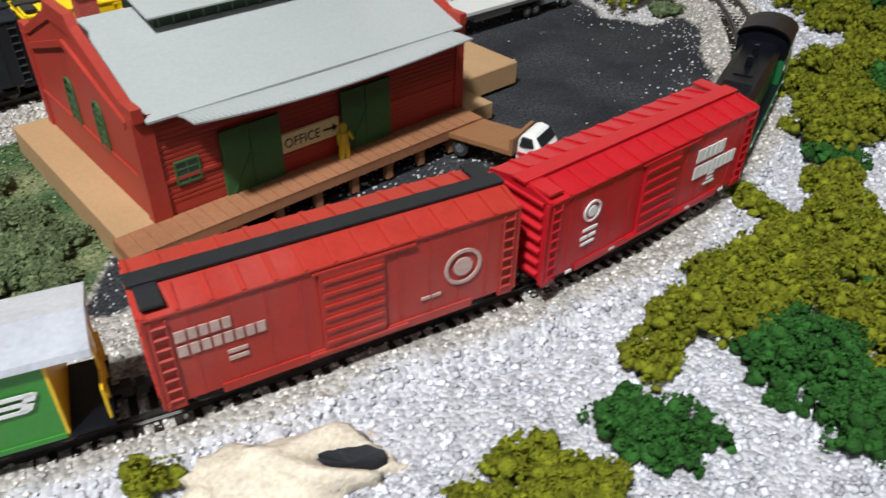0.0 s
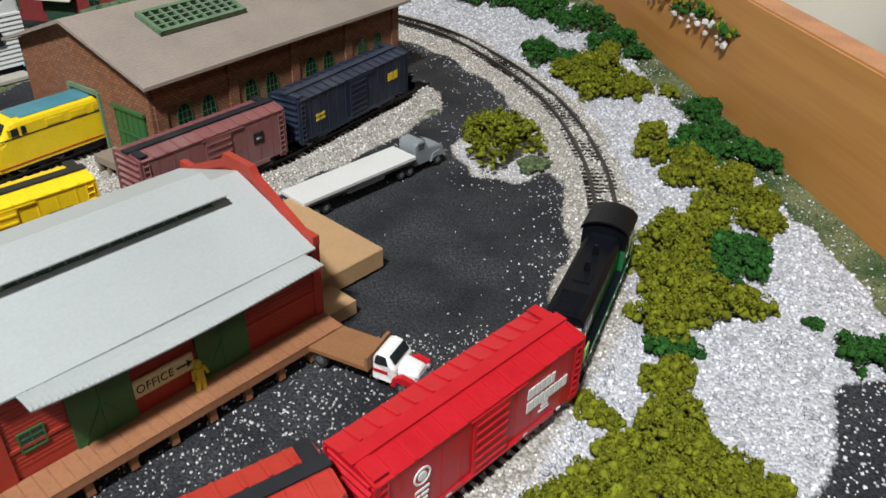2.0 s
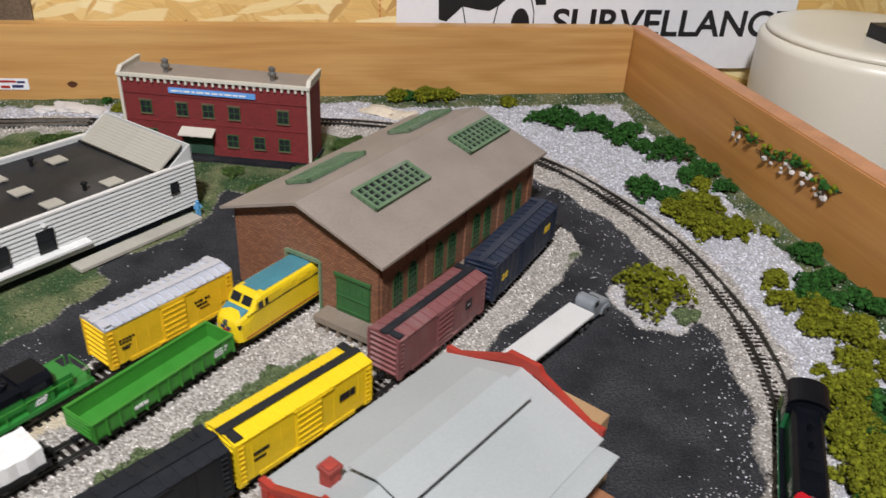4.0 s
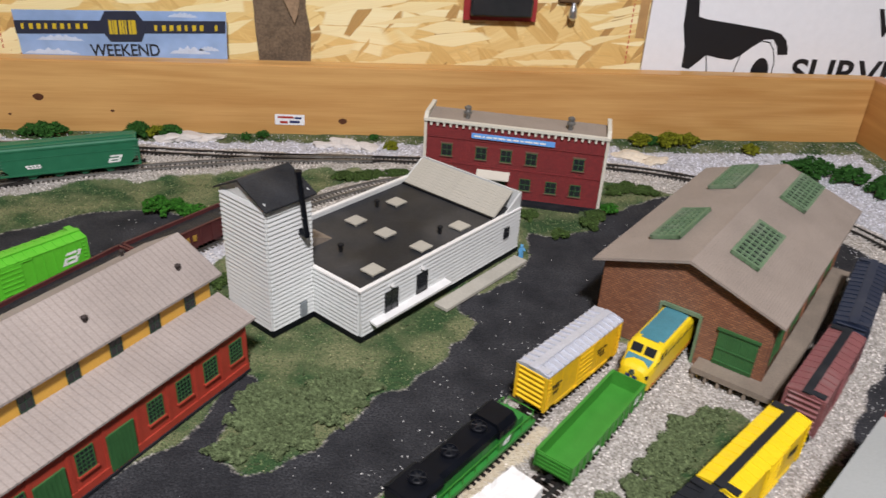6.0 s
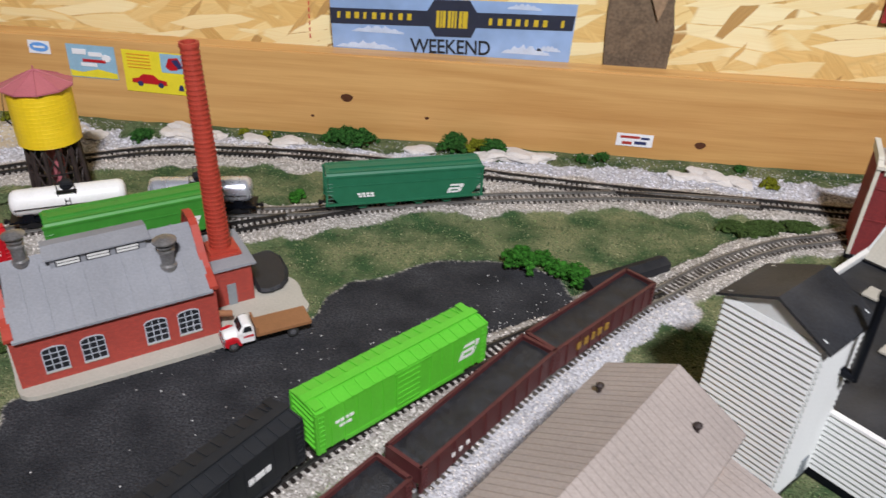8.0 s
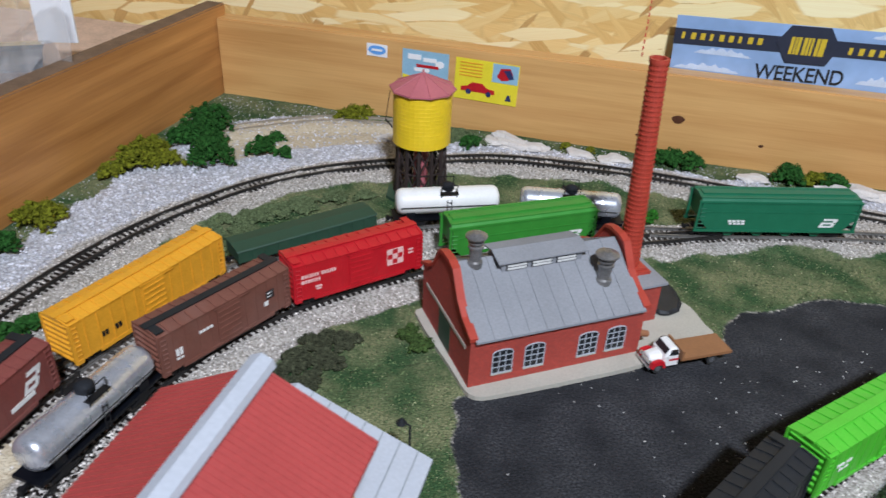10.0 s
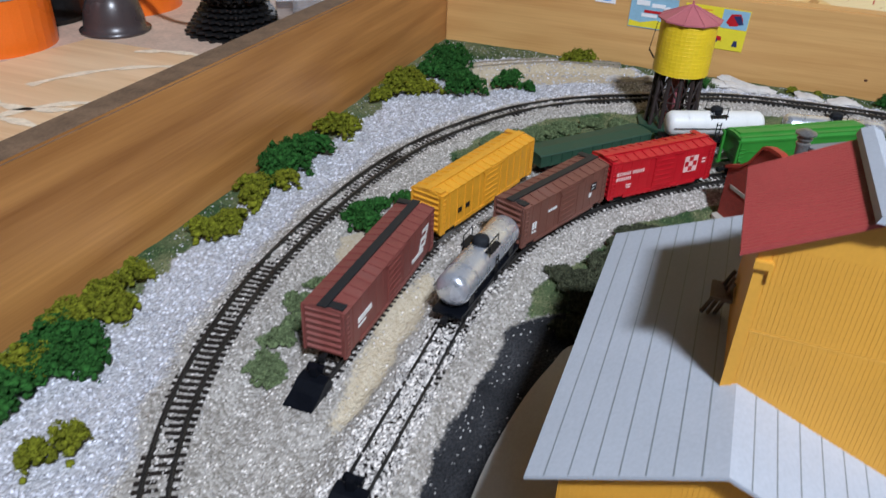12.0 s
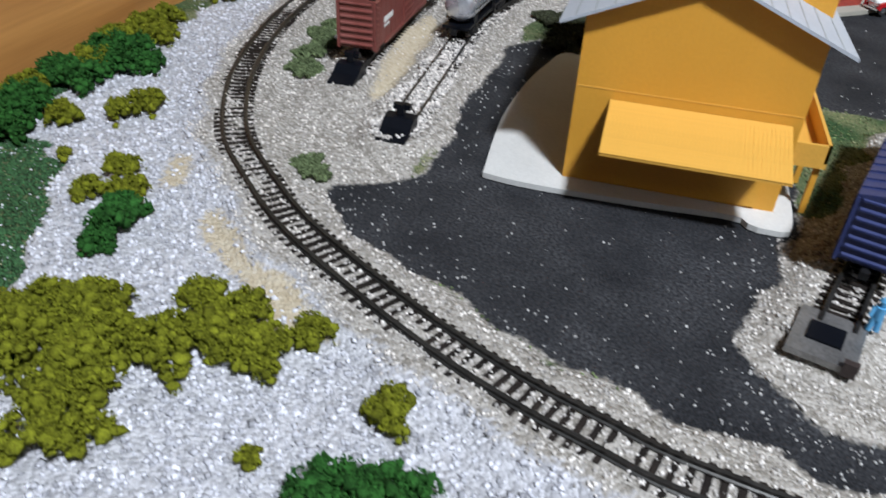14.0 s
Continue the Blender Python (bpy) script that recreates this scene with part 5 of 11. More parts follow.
    for k in (-1, 1):
        rod(bm, (0.0362, k * 0.0028, 0.0115), (0.0366, k * 0.0028, 0.0195), 0.0003, seg=6)
        for q in range(4):
            box(bm, 0.0356, 0.0359, k * 0.0060 - 0.0022 + q * 0.0002, k * 0.0060 + 0.0016, 0.0092 + q * 0.0022, 0.0102 + q * 0.0022)
    part("end_emblem", bm, "letter", t, "white end emblem and grab bars")


switcher(MAIN, 0.2915, 0.472)


# standing cars
box_car(LIME, -0.336, 0.704, 0.101, "lime", "lime green boxcar with white emblem, parked on siding", letters=[("logo", "letter", 0.032, 0.0090, 0.0078, [0.0105]), ("bars", "letter", -0.041, 0.0130, 0.0016, [0.0022, 0.0018, 0.0020, 0.0022]), ("bars", "letter", -0.039, 0.0100, 0.0014, [0.0018, 0.0018, 0.0018])], ribbed_sides=True, flip=True)
box_car(LIME, -0.405, 0.620, 0.100, "grey_blk", "charcoal boxcar with white emblems, parked behind lime car", letters=[("bars", "letter", -0.030, 0.0105, 0.0030, [0.0028, 0.0050, 0.0028]), ("bars", "letter", 0.020, 0.0105, 0.0030, [0.0028, 0.0050, 0.0028])], flip=True)
box_car(LIME, -0.473, 0.449, 0.100, "navy", "dark blue boxcar standing before a track bumper", flip=True)
box_car(T1, 0.0070, 0.6090, 0.076, "yellow", "yellow boxcar with silver roof beside the engine house", roof="silver_roof", letters=[("bars", "ink", -0.032, 0.0142, 0.0010, [0.0014, 0.0012, 0.0012, 0.0014, 0.0012]), ("bars", "ink", -0.032, 0.0124, 0.0010, [0.0012, 0.0014, 0.0012, 0.0012]), ("bars", "ink", -0.031, 0.0100, 0.0006, [0.005]), ("bars", "ink", -0.031, 0.0088, 0.0006, [0.004]), ("bars", "ink", 0.013, 0.0140, 0.0014, [0.0014, 0.0012, 0.0014, -0.0006, 0.0014, 0.0012]), ("bars", "ink", 0.014, 0.0116, 0.0012, [0.0012, 0.0014, 0.0012, 0.0014]), ("bars", "ink", 0.016, 0.0096, 0.0006, [0.006])])
box_car(T3, 0.0745, 0.5215, 0.076, "lemon", "yellow boxcar with black running board near freight house", walk="grey_blk", letters=[("bars", "ink", 0.018, 0.0120, 0.0040, [0.006, 0.003]), ("bars", "ink", -0.030, 0.0130, 0.0016, [0.008]), ("bars", "ink", -0.030, 0.0100, 0.0012, [0.006])])
box_car(T3, 0.147, 0.5855, 0.079, "maroon", "dusty maroon boxcar with dark running board", walk="dull", letters=[("bars", "ink", 0.020, 0.0115, 0.0055, [0.006]), ("bars", "letter", 0.0215, 0.0135, 0.0012, [0.003])])
box_car(T3, 0.212, 0.658, 0.096, "blue", "dark blue boxcar with yellow lettering beside the engine house", ribbed_sides=True, letters=[("bars", "letter_y", 0.028, 0.0120, 0.0046, [0.0030, 0.0024, 0.0030]), ("bars", "letter_y", -0.036, 0.0118, 0.0014, [0.002, 0.002, 0.002]), ("bars", "letter_y", -0.036, 0.0094, 0.0014, [0.002, 0.002, 0.002])])
box_car(T3, 0.0110, 0.4710, 0.080, "grey_blk", "black boxcar coupled to a yellow one", roof="dull")
box_car(INNER, -0.707, 0.570, 0.100, "tuscan", "brown boxcar with black running board near track end", walk="grey_blk", flip=True, letters=[("bars", "letter", 0.022, 0.0062, 0.0022, [0.014]), ("logo", "letter", 0.030, 0.0090, 0.0095, [0.0085]), ("bars", "letter", -0.038, 0.0112, 0.0026, [0.0018, 0.0018, 0.0018, 0.0018, 0.0018, 0.0018]), ("bars", "letter", -0.038, 0.0088, 0.0012, [0.0030, 0.0040])])
box_car(INNER, -0.690, 0.683, 0.100, "orange", "orange-yellow boxcar parked on a siding", flip=True, ribbed_sides=True, letters=[("bars", "ink", -0.034, 0.0075, 0.0030, [0.0016, 0.0016]), ("bars", "ink", -0.026, 0.0075, 0.0030, [0.0016, 0.0016])])
box_car(YARD, -0.6020, 0.7510, 0.080, "red_paint", "bright red boxcar with white chequered emblem", flip=True, letters=[("check", "letter_pale", 0.017, 0.0085, 0.0034, []), ("bars", "letter_pale", -0.036, 0.0152, 0.0021, [0.0016, 0.0010, 0.0007, 0.0010, 0.0010, 0.0010, 0.0010, -0.0006, 0.0014, 0.0010, 0.0010, 0.0007, 0.0010, 0.0010]), ("bars", "letter_pale", -0.036, 0.0118, 0.0021, [0.0016, 0.0010, 0.0014, 0.0010, 0.0010, 0.0010, 0.0010]), ("bars", "letter_pale", -0.028, 0.0078, 0.0010, [0.004]), ("bars", "letter_pale", -0.0275, 0.0062, 0.0010, [0.003]), ("bars", "letter_pale", 0.031, 0.0150, 0.0011, [0.003]), ("bars", "letter_pale", 0.031, 0.0128, 0.0011, [0.003])])
box_car(YARD, -0.6490, 0.6800, 0.080, "brown", "brown boxcar with black running board and white lettering", walk="grey_blk", flip=True, letters=[("bars", "letter", -0.018, 0.0140, 0.0014, [0.0016, 0.0016, 0.0016, 0.0016]), ("bars", "letter", -0.032, 0.0085, 0.0040, [0.0016, 0.0016]), ("bars", "ink", 0.024, 0.0120, 0.0048, [0.0052]), ("bars", "letter", 0.0245, 0.0150, 0.0009, [0.0040]), ("bars", "letter", 0.0245, 0.0130, 0.0009, [0.0032]), ("bars", "letter", 0.0225, 0.0085, 0.0026, [0.0026]), ("bars", "letter", -0.032, 0.0062, 0.0012, [0.0016, 0.0016])])


def open_hopper(line, x, y, L, letter, label, n_post=9):
    px, py, a = place(line, x, y, True)
    t = thing("hopper_car", px, py, RAIL_Z, a, label, "hopper car", "coal hoppers")
    w, z0, z1 = BODY_W / 2, 0.0055, 0.0195
    bm = B()
    for s in (-1, 1):
        box(bm, -L / 2, L / 2, min(s * (w - 0.0008), s * w), max(s * (w - 0.0008), s * w), z0, z1)
        box(bm, -L / 2, L / 2, min(s * (w - 0.001), s * (w + 0.0006)), max(s * (w - 0.001), s * (w + 0.0006)), z1, z1 + 0.0010)
        for i in range(n_post + 1):
            xx = -L / 2 + 0.0006 + i * (L - 0.0012) / n_post
            box(bm, xx - 0.0005, xx + 0.0005, min(s * w, s * (w + 0.0006)), max(s * w, s * (w + 0.0006)), z0, z1)
        box(bm, min(s * L / 2, s * (L / 2 - 0.0008)), max(s * L / 2, s * (L / 2 - 0.0008)), -w, w, z0 + 0.005, z1)
        box(bm, min(s * L / 2, s * (L / 2 - 0.0012)) - 0.0003, max(s * L / 2, s * (L / 2 - 0.0012)) + 0.0003, -w, w, z1, z1 + 0.0010)
        for q in (-1, 1):
            box(bm, s * (L / 2 - 0.001) - 0.0005, s * (L / 2 - 0.001) + 0.0005, q * w * 0.6 - 0.0005, q * w * 0.6 + 0.0005, z0, z0 + 0.006)
        prism(bm, [(s * (L / 2 - 0.001), z0 + 0.006), (s * (L / 2 - 0.016), z0), (s * (L / 2 - 0.018), z0), (s * (L / 2 - 0.002), z0 + 0.0068)], -w + 0.001, w - 0.001, "y")
    for c in (-0.25, 0, 0.25):
        prism(bm, [(c * L - 0.007, z0), (c * L - 0.0015, 0.0012), (c * L + 0.0015, 0.0012), (c * L + 0.007, z0)], -w + 0.003, w - 0.003, "y")
    part("body", bm, "hopper", t)
    bm = B()
    nx, ny = 26, 6
    vs = [[bm.verts.new((-L / 2 + 0.001 + (L - 0.002) * i / nx, -w + 0.0009 + (2 * w - 0.0018) * j / ny, z1 - 0.0018 + (0.0012 * math.sin(math.pi * j / ny) * (0.6 + 0.4 * math.sin(i * 1.1)) if 0 < i < nx else 0) + random.uniform(-0.0002, 0.0002))) for j in range(ny + 1)] for i in range(nx + 1)]
    for i in range(nx):
        for j in range(ny):
            bm.faces.new((vs[i][j], vs[i + 1][j], vs[i + 1][j + 1], vs[i][j + 1]))
    part("coal_load", bm, "coal", t, "heaped black coal")
    for s in (-1, 1):
        bm = B()
        bars(bm, -L * 0.3, z0 + 0.0055, [0.0032, 0.0032, 0.0026, 0.0032, 0.0032] if letter == "letter_y" else [0.002, 0.002, 0.002], 0.0044 if letter == "letter_y" else 0.002, s * (w + 0.0003), s * 0.0005, 0.003)
        part("lettering", bm, "letter_dull" if letter == "letter_y" else letter, t, "faded painted lettering")
        for e in (-1, 1):
            ladder(t, e * (L / 2 - 0.0025), s, z0 + 0.001, z1, "hopper", 0.0024)
    running_gear(t, L, 0.36)


open_hopper(COALT, -0.297, 0.692, 0.101, "letter", "dark brown open hopper heaped with coal")
open_hopper(COALT, -0.2385, 0.7695, 0.090, "letter_y", "dark brown coal hopper with yellow lettering")
open_hopper(COALT, -0.357, 0.604, 0.101, "letter", "dark brown open hopper heaped with coal")
open_hopper(COALT, -0.412, 0.520, 0.101, "letter", "dark brown open hopper heaped with coal")


def covered_hopper(line, x, y, L, color, label, z1=0.0285, logo_side=0.03):
    px, py, a = place(line, x, y, True)
    t = thing("covered_hopper", px, py, RAIL_Z, a, label, "hopper car", "covered hoppers")
    w, z0 = BODY_W / 2, 0.0065
    bm = B()
    prism(bm, [(-L / 2 + 0.010, z0), (-L / 2 + 0.0025, z0 + 0.009), (-L / 2 + 0.0025, z1), (L / 2 - 0.0025, z1), (L / 2 - 0.0025, z0 + 0.009), (L / 2 - 0.010, z0)], -w, w, "y")
    for s in (-1, 1):
        box(bm, -L / 2, L / 2, min(s * (w - 0.001), s * (w + 0.0006)), max(s * (w - 0.001), s * (w + 0.0006)), z0 - 0.0006, z0 + 0.0010)
        box(bm, -L / 2, L / 2, min(s * (w - 0.001), s * (w + 0.0006)), max(s * (w - 0.001), s * (w + 0.0006)), z1 - 0.0012, z1 + 0.0002)
        box(bm, -L / 2 + 0.0025, L / 2 - 0.0025, min(s * w, s * (w + 0.0003)), max(s * w, s * (w + 0.0003)), z1 - 0.0082, z1 - 0.0076)
        for q in (-1, 1):
            box(bm, s * (L / 2 - 0.0012) - 0.0008, s * (L / 2 - 0.0012) + 0.0008, q * (w - 0.0008) - 0.0008, q * (w - 0.0008) + 0.0008, z0 - 0.0006, z1)
            for k in range(6):
                zz = z0 + 0.0025 + k * 0.0028
                rod(bm, (s * (L / 2 - 0.0015), q * (w + 0.0004), zz), (s * (L / 2 - 0.0055), q * (w + 0.0004), zz), 0.0003, seg=4)
    for c in (-0.27, -0.09, 0.09, 0.27):
        prism(bm, [(c * L - 0.0075, z0), (c * L - 0.002, 0.0012), (c * L + 0.002, 0.0012), (c * L + 0.0075, z0)], -w + 0.003, w - 0.003, "y")
    part("body", bm, color, t)
    bm = B()
    prism(bm, [(-w - 0.0004, z1), (-w + 0.001, z1 + 0.0014), (0, z1 + 0.0026), (w - 0.001, z1 + 0.0014), (w + 0.0004, z1)], -L / 2 + 0.0015, L / 2 - 0.0015, "x")
    for yy in (-0.0034, 0.0034):
        box(bm, -L / 2 + 0.004, L / 2 - 0.004, yy - 0.0004, yy + 0.0004, z1 + 0.0012, z1 + 0.0032)
    box(bm, -L / 2 + 0.004, L / 2 - 0.004, -0.0030, 0.0030, z1 + 0.0012, z1 + 0.0030)
    for s in (-1, 1):
        box(bm, -L / 2 + 0.002, L / 2 - 0.002, min(s * 0.0068, s * 0.0086), max(s * 0.0068, s * 0.0086), z1 + 0.0016, z1 + 0.0021)
    part("roof", bm, color, t)
    for s in (-1, 1):
        bm = B()
        logo_bars(bm, -logo_side - 0.0095 if s > 0 else logo_side - 0.001, z0 + 0.0035, 0.0060, s, 0.0100)
        bars(bm, 0.024 if s > 0 else -0.034, z0 + 0.0068, [0.0024] * 4, 0.0014, s * (w + 0.0002), s * 0.0003)
        bars(bm, 0.025 if s > 0 else -0.033, z0 + 0.0050, [0.0022] * 4, 0.0013, s * (w + 0.0002), s * 0.0003)
        part("lettering", bm, "letter", t, "white painted emblem")
    running_gear(t, L, 0.37)


covered_hopper(INNER, -0.359, 0.904, 0.112, "green3", "sea green covered hopper with white emblem, on siding")
covered_hopper(YARD, -0.5180, 0.8210, 0.100, "green2", "grass green covered hopper behind the brick powerhouse", logo_side=0.028)


def tank_car(line, x, y, L, color, label):
    px, py, a = place(line, x, y, True)
    t = thing("tank_car", px, py, RAIL_Z, a, label, "tank car", "tank cars")
    r, zc = 0.0088, 0.0168
    bm = B()
    prof = [(-0.5, 0.0), (-0.497, 0.55), (-0.485, 0.8), (-0.46, 0.95), (-0.43, 1.0), (0.43, 1.0), (0.46, 0.95), (0.485, 0.8), (0.497, 0.55), (0.5, 0.0)]
    rings = []
    for u, q in prof:
        rings.append([bm.verts.new((u * L, max(q, 0.02) * r * math.cos(2 * math.pi * k / 24), zc + max(q, 0.02) * r * math.sin(2 * math.pi * k / 24))) for k in range(24)])
    for p_, q_ in zip(rings, rings[1:]):
        for k in range(24):
            bm.faces.new((p_[k], p_[(k + 1) % 24], q_[(k + 1) % 24], q_[k]))
    part("tank", bm, color, t, smooth=True)
    bm = B()
    for u in (-0.3, -0.12, 0.12, 0.3):
        for k in range(24):
            a0, a1 = 2 * math.pi * k / 24, 2 * math.pi * (k + 1) / 24
            q = r + 0.0003
            bm.faces.new([bm.verts.new((u * L + d, q * math.cos(b), zc + q * math.sin(b))) for d, b in ((-0.0004, a0), (0.0004, a0), (0.0004, a1), (-0.0004, a1))])
    part("tank_band", bm, color, t)
    bm = B()
    lathe(bm, [(0.0044, zc + r - 0.0015), (0.0042, zc + r + 0.0022), (0.0034, zc + r + 0.0034), (0.0018, zc + r + 0.0040), (0.0004, zc + r + 0.0042)], 18)
    part("dome", bm, "dull", t, "black dome", smooth=True)
    bm = B()
    for s in (-1, 1):
        for xx in (-0.0052, 0.0052):
            rod(bm, (xx, s * 0.0070, zc + 0.005), (xx, s * 0.0070, zc + r + 0.0048), 0.0003, seg=5)
        rod(bm, (-0.0052, s * 0.0070, zc + r + 0.0048), (0.0052, s * 0.0070, zc + r + 0.0048), 0.0003, seg=5)
        box(bm, -0.006, 0.006, min(s * 0.0048, s * 0.0084), max(s * 0.0048, s * 0.0084), zc + r - 0.0012, zc + r - 0.0006)
        for k in range(5):
            rod(bm, (-0.0014, s * (r + 0.0004), 0.007 + k * 0.003), (0.0014, s * (r + 0.0004), 0.007 + k * 0.003), 0.0003, seg=4)
        for q in (-1, 1):
            rod(bm, (q * 0.0014, s * (r + 0.0004), 0.006), (q * 0.0014, s * (r + 0.0004), zc + 0.004), 0.0003, seg=4)
        rod(bm, (-L / 2 + 0.003, s * (r + 0.0007), zc - 0.0005), (L / 2 - 0.003, s * (r + 0.0007), zc - 0.0005), 0.0003, seg=5)
    part("dome_platform", bm, "iron", t, "black dome platform and ladder")
    bm = B()
    box(bm, -L / 2 - 0.002, L / 2 + 0.002, -0.0075, 0.0075, 0.0056, 0.0072)
    for u in (-0.36, 0.36):
        box(bm, u * L - 0.003, u * L + 0.003, -0.0072, 0.0072, 0.007, 0.0115)
    part("frame", bm, "black", t, "black frame")
    running_gear(t, L + 0.004, 0.32)


tank_car(INNER, -0.5710, 0.8430, 0.070, "white", "white tank car with black dome platform")
tank_car(INNER, -0.4920, 0.8690, 0.068, "silver", "silver tank car with black dome platform")
tank_car(YARD, -0.668, 0.603, 0.070, "silver", "silver tank car at the end of the yard track")


def gondola(line, x, y, L):
    px, py, a = place(line, x, y)
    t = thing("gondola", px, py, RAIL_Z, a, "empty green gondola with ribbed sides", "gondola car", "freight cars")
    w, z0, z1 = BODY_W / 2, 0.0055, 0.0150
    bm = B()
    box(bm, -L / 2, L / 2, -w, w, z0, z0 + 0.0012)
    for s in (-1, 1):
        box(bm, -L / 2, L / 2, min(s * (w - 0.0007), s * w), max(s * (w - 0.0007), s * w), z0, z1)
        box(bm, -L / 2, L / 2, min(s * (w - 0.0010), s * (w + 0.0007)), max(s * (w - 0.0010), s * (w + 0.0007)), z1 - 0.0002, z1 + 0.0007)
        box(bm, min(s * L / 2, s * (L / 2 - 0.0008)), max(s * L / 2, s * (L / 2 - 0.0008)), -w, w, z0, z1 + 0.0006)
        for k in range(4):
            box(bm, min(s * L / 2, s * (L / 2 + 0.0006)), max(s * L / 2, s * (L / 2 + 0.0006)), -w + 0.001, w - 0.001, z0 + 0.0014 + k * 0.0023, z0 + 0.0026 + k * 0.0023)
        for k in range(13):
            xx = -L / 2 + 0.0006 + k * (L - 0.0012) / 12
            box(bm, xx - 0.0005, xx + 0.0005, min(s * w, s * (w + 0.0007)), max(s * w, s * (w + 0.0007)), z0 - 0.0006, z1)
    part("body", bm, "green2", t)
    for s in (-1, 1):
        bm = B()
        logo_bars(bm, -0.034 if s > 0 else 0.027, z0 + 0.003, 0.0036, s)
        bars(bm, 0.012 if s > 0 else -0.020, z0 + 0.0035, [0.002, 0.002, 0.002], 0.0016, s * (w + 0.0003), s * 0.0005)
        part("lettering", bm, "letter", t, "white painted emblem")
    running_gear(t, L)


gondola(T2, 0.009, 0.5615, 0.083)


def covered_gondola(line, x, y, L):
    px, py, a = place(line, x, y, True)
    t = thing("covered_gondola", px, py, RAIL_Z, a, "low dark green gondola with a smooth dark green cover", "gondola car", "freight cars")
    w, z0, z1 = BODY_W / 2, 0.0055, 0.0130
    bm = B()
    box(bm, -L / 2, L / 2, -w, w, z0, z1)
    for s in (-1, 1):
        for k in range(12):
            xx = -L / 2 + 0.0006 + k * (L - 0.0012) / 11
            box(bm, xx - 0.0005, xx + 0.0005, min(s * w, s * (w + 0.0006)), max(s * w, s * (w + 0.0006)), z0, z1)
    part("body", bm, "dkgreen", t)
    bm = B()
    prism(bm, [(-w - 0.0006, z1), (-w, z1 + 0.0008), (0, z1 + 0.0018), (w, z1 + 0.0008), (w + 0.0006, z1)], -L / 2 - 0.0005, L / 2 + 0.0005, "x")
    part("cover", bm, "dkgreen", t)
    running_gear(t, L)


covered_gondola(INNER, -0.648, 0.783, 0.094)


def pale_car(line, x, y, L):
    px, py, a = place(line, x, y)
    t = thing("flat_car", px, py, RAIL_Z, a, "flat car with a rough white block load", "flat car", "freight cars")
    w = BODY_W / 2
    bm = B()
    box(bm, -L / 2, L / 2, -w, w, 0.0055, 0.0078)
    part("deck", bm, "iron", t)
    bm = B()
    nx, ny = 20, 6
    top = [[bm.verts.new((-L / 2 + 0.002 + (L - 0.004) * i / nx + random.uniform(-0.0005, 0.0005), -w + 0.0005 + (2 * w - 0.001) * j / ny + random.uniform(-0.0004, 0.0004), 0.0160 + random.uniform(-0.0005, 0.0005))) for j in range(ny + 1)] for i in range(nx + 1)]
    for i in range(nx):
        for j in range(ny):
            bm.faces.new((top[i][j], top[i + 1][j], top[i + 1][j + 1], top[i][j + 1]))
    edge = [e for e in bm.edges if e.is_boundary]
    r = bmesh.ops.extrude_edge_only(bm, edges=edge)
    for v in r["geom"]:
        if isinstance(v, bmesh.types.BMVert):
            v.co.z = 0.0078
    part("load", bm, "white", t, "rough white block")
    running_gear(t, L)


pale_car(T2, -0.064, 0.4975, 0.078)


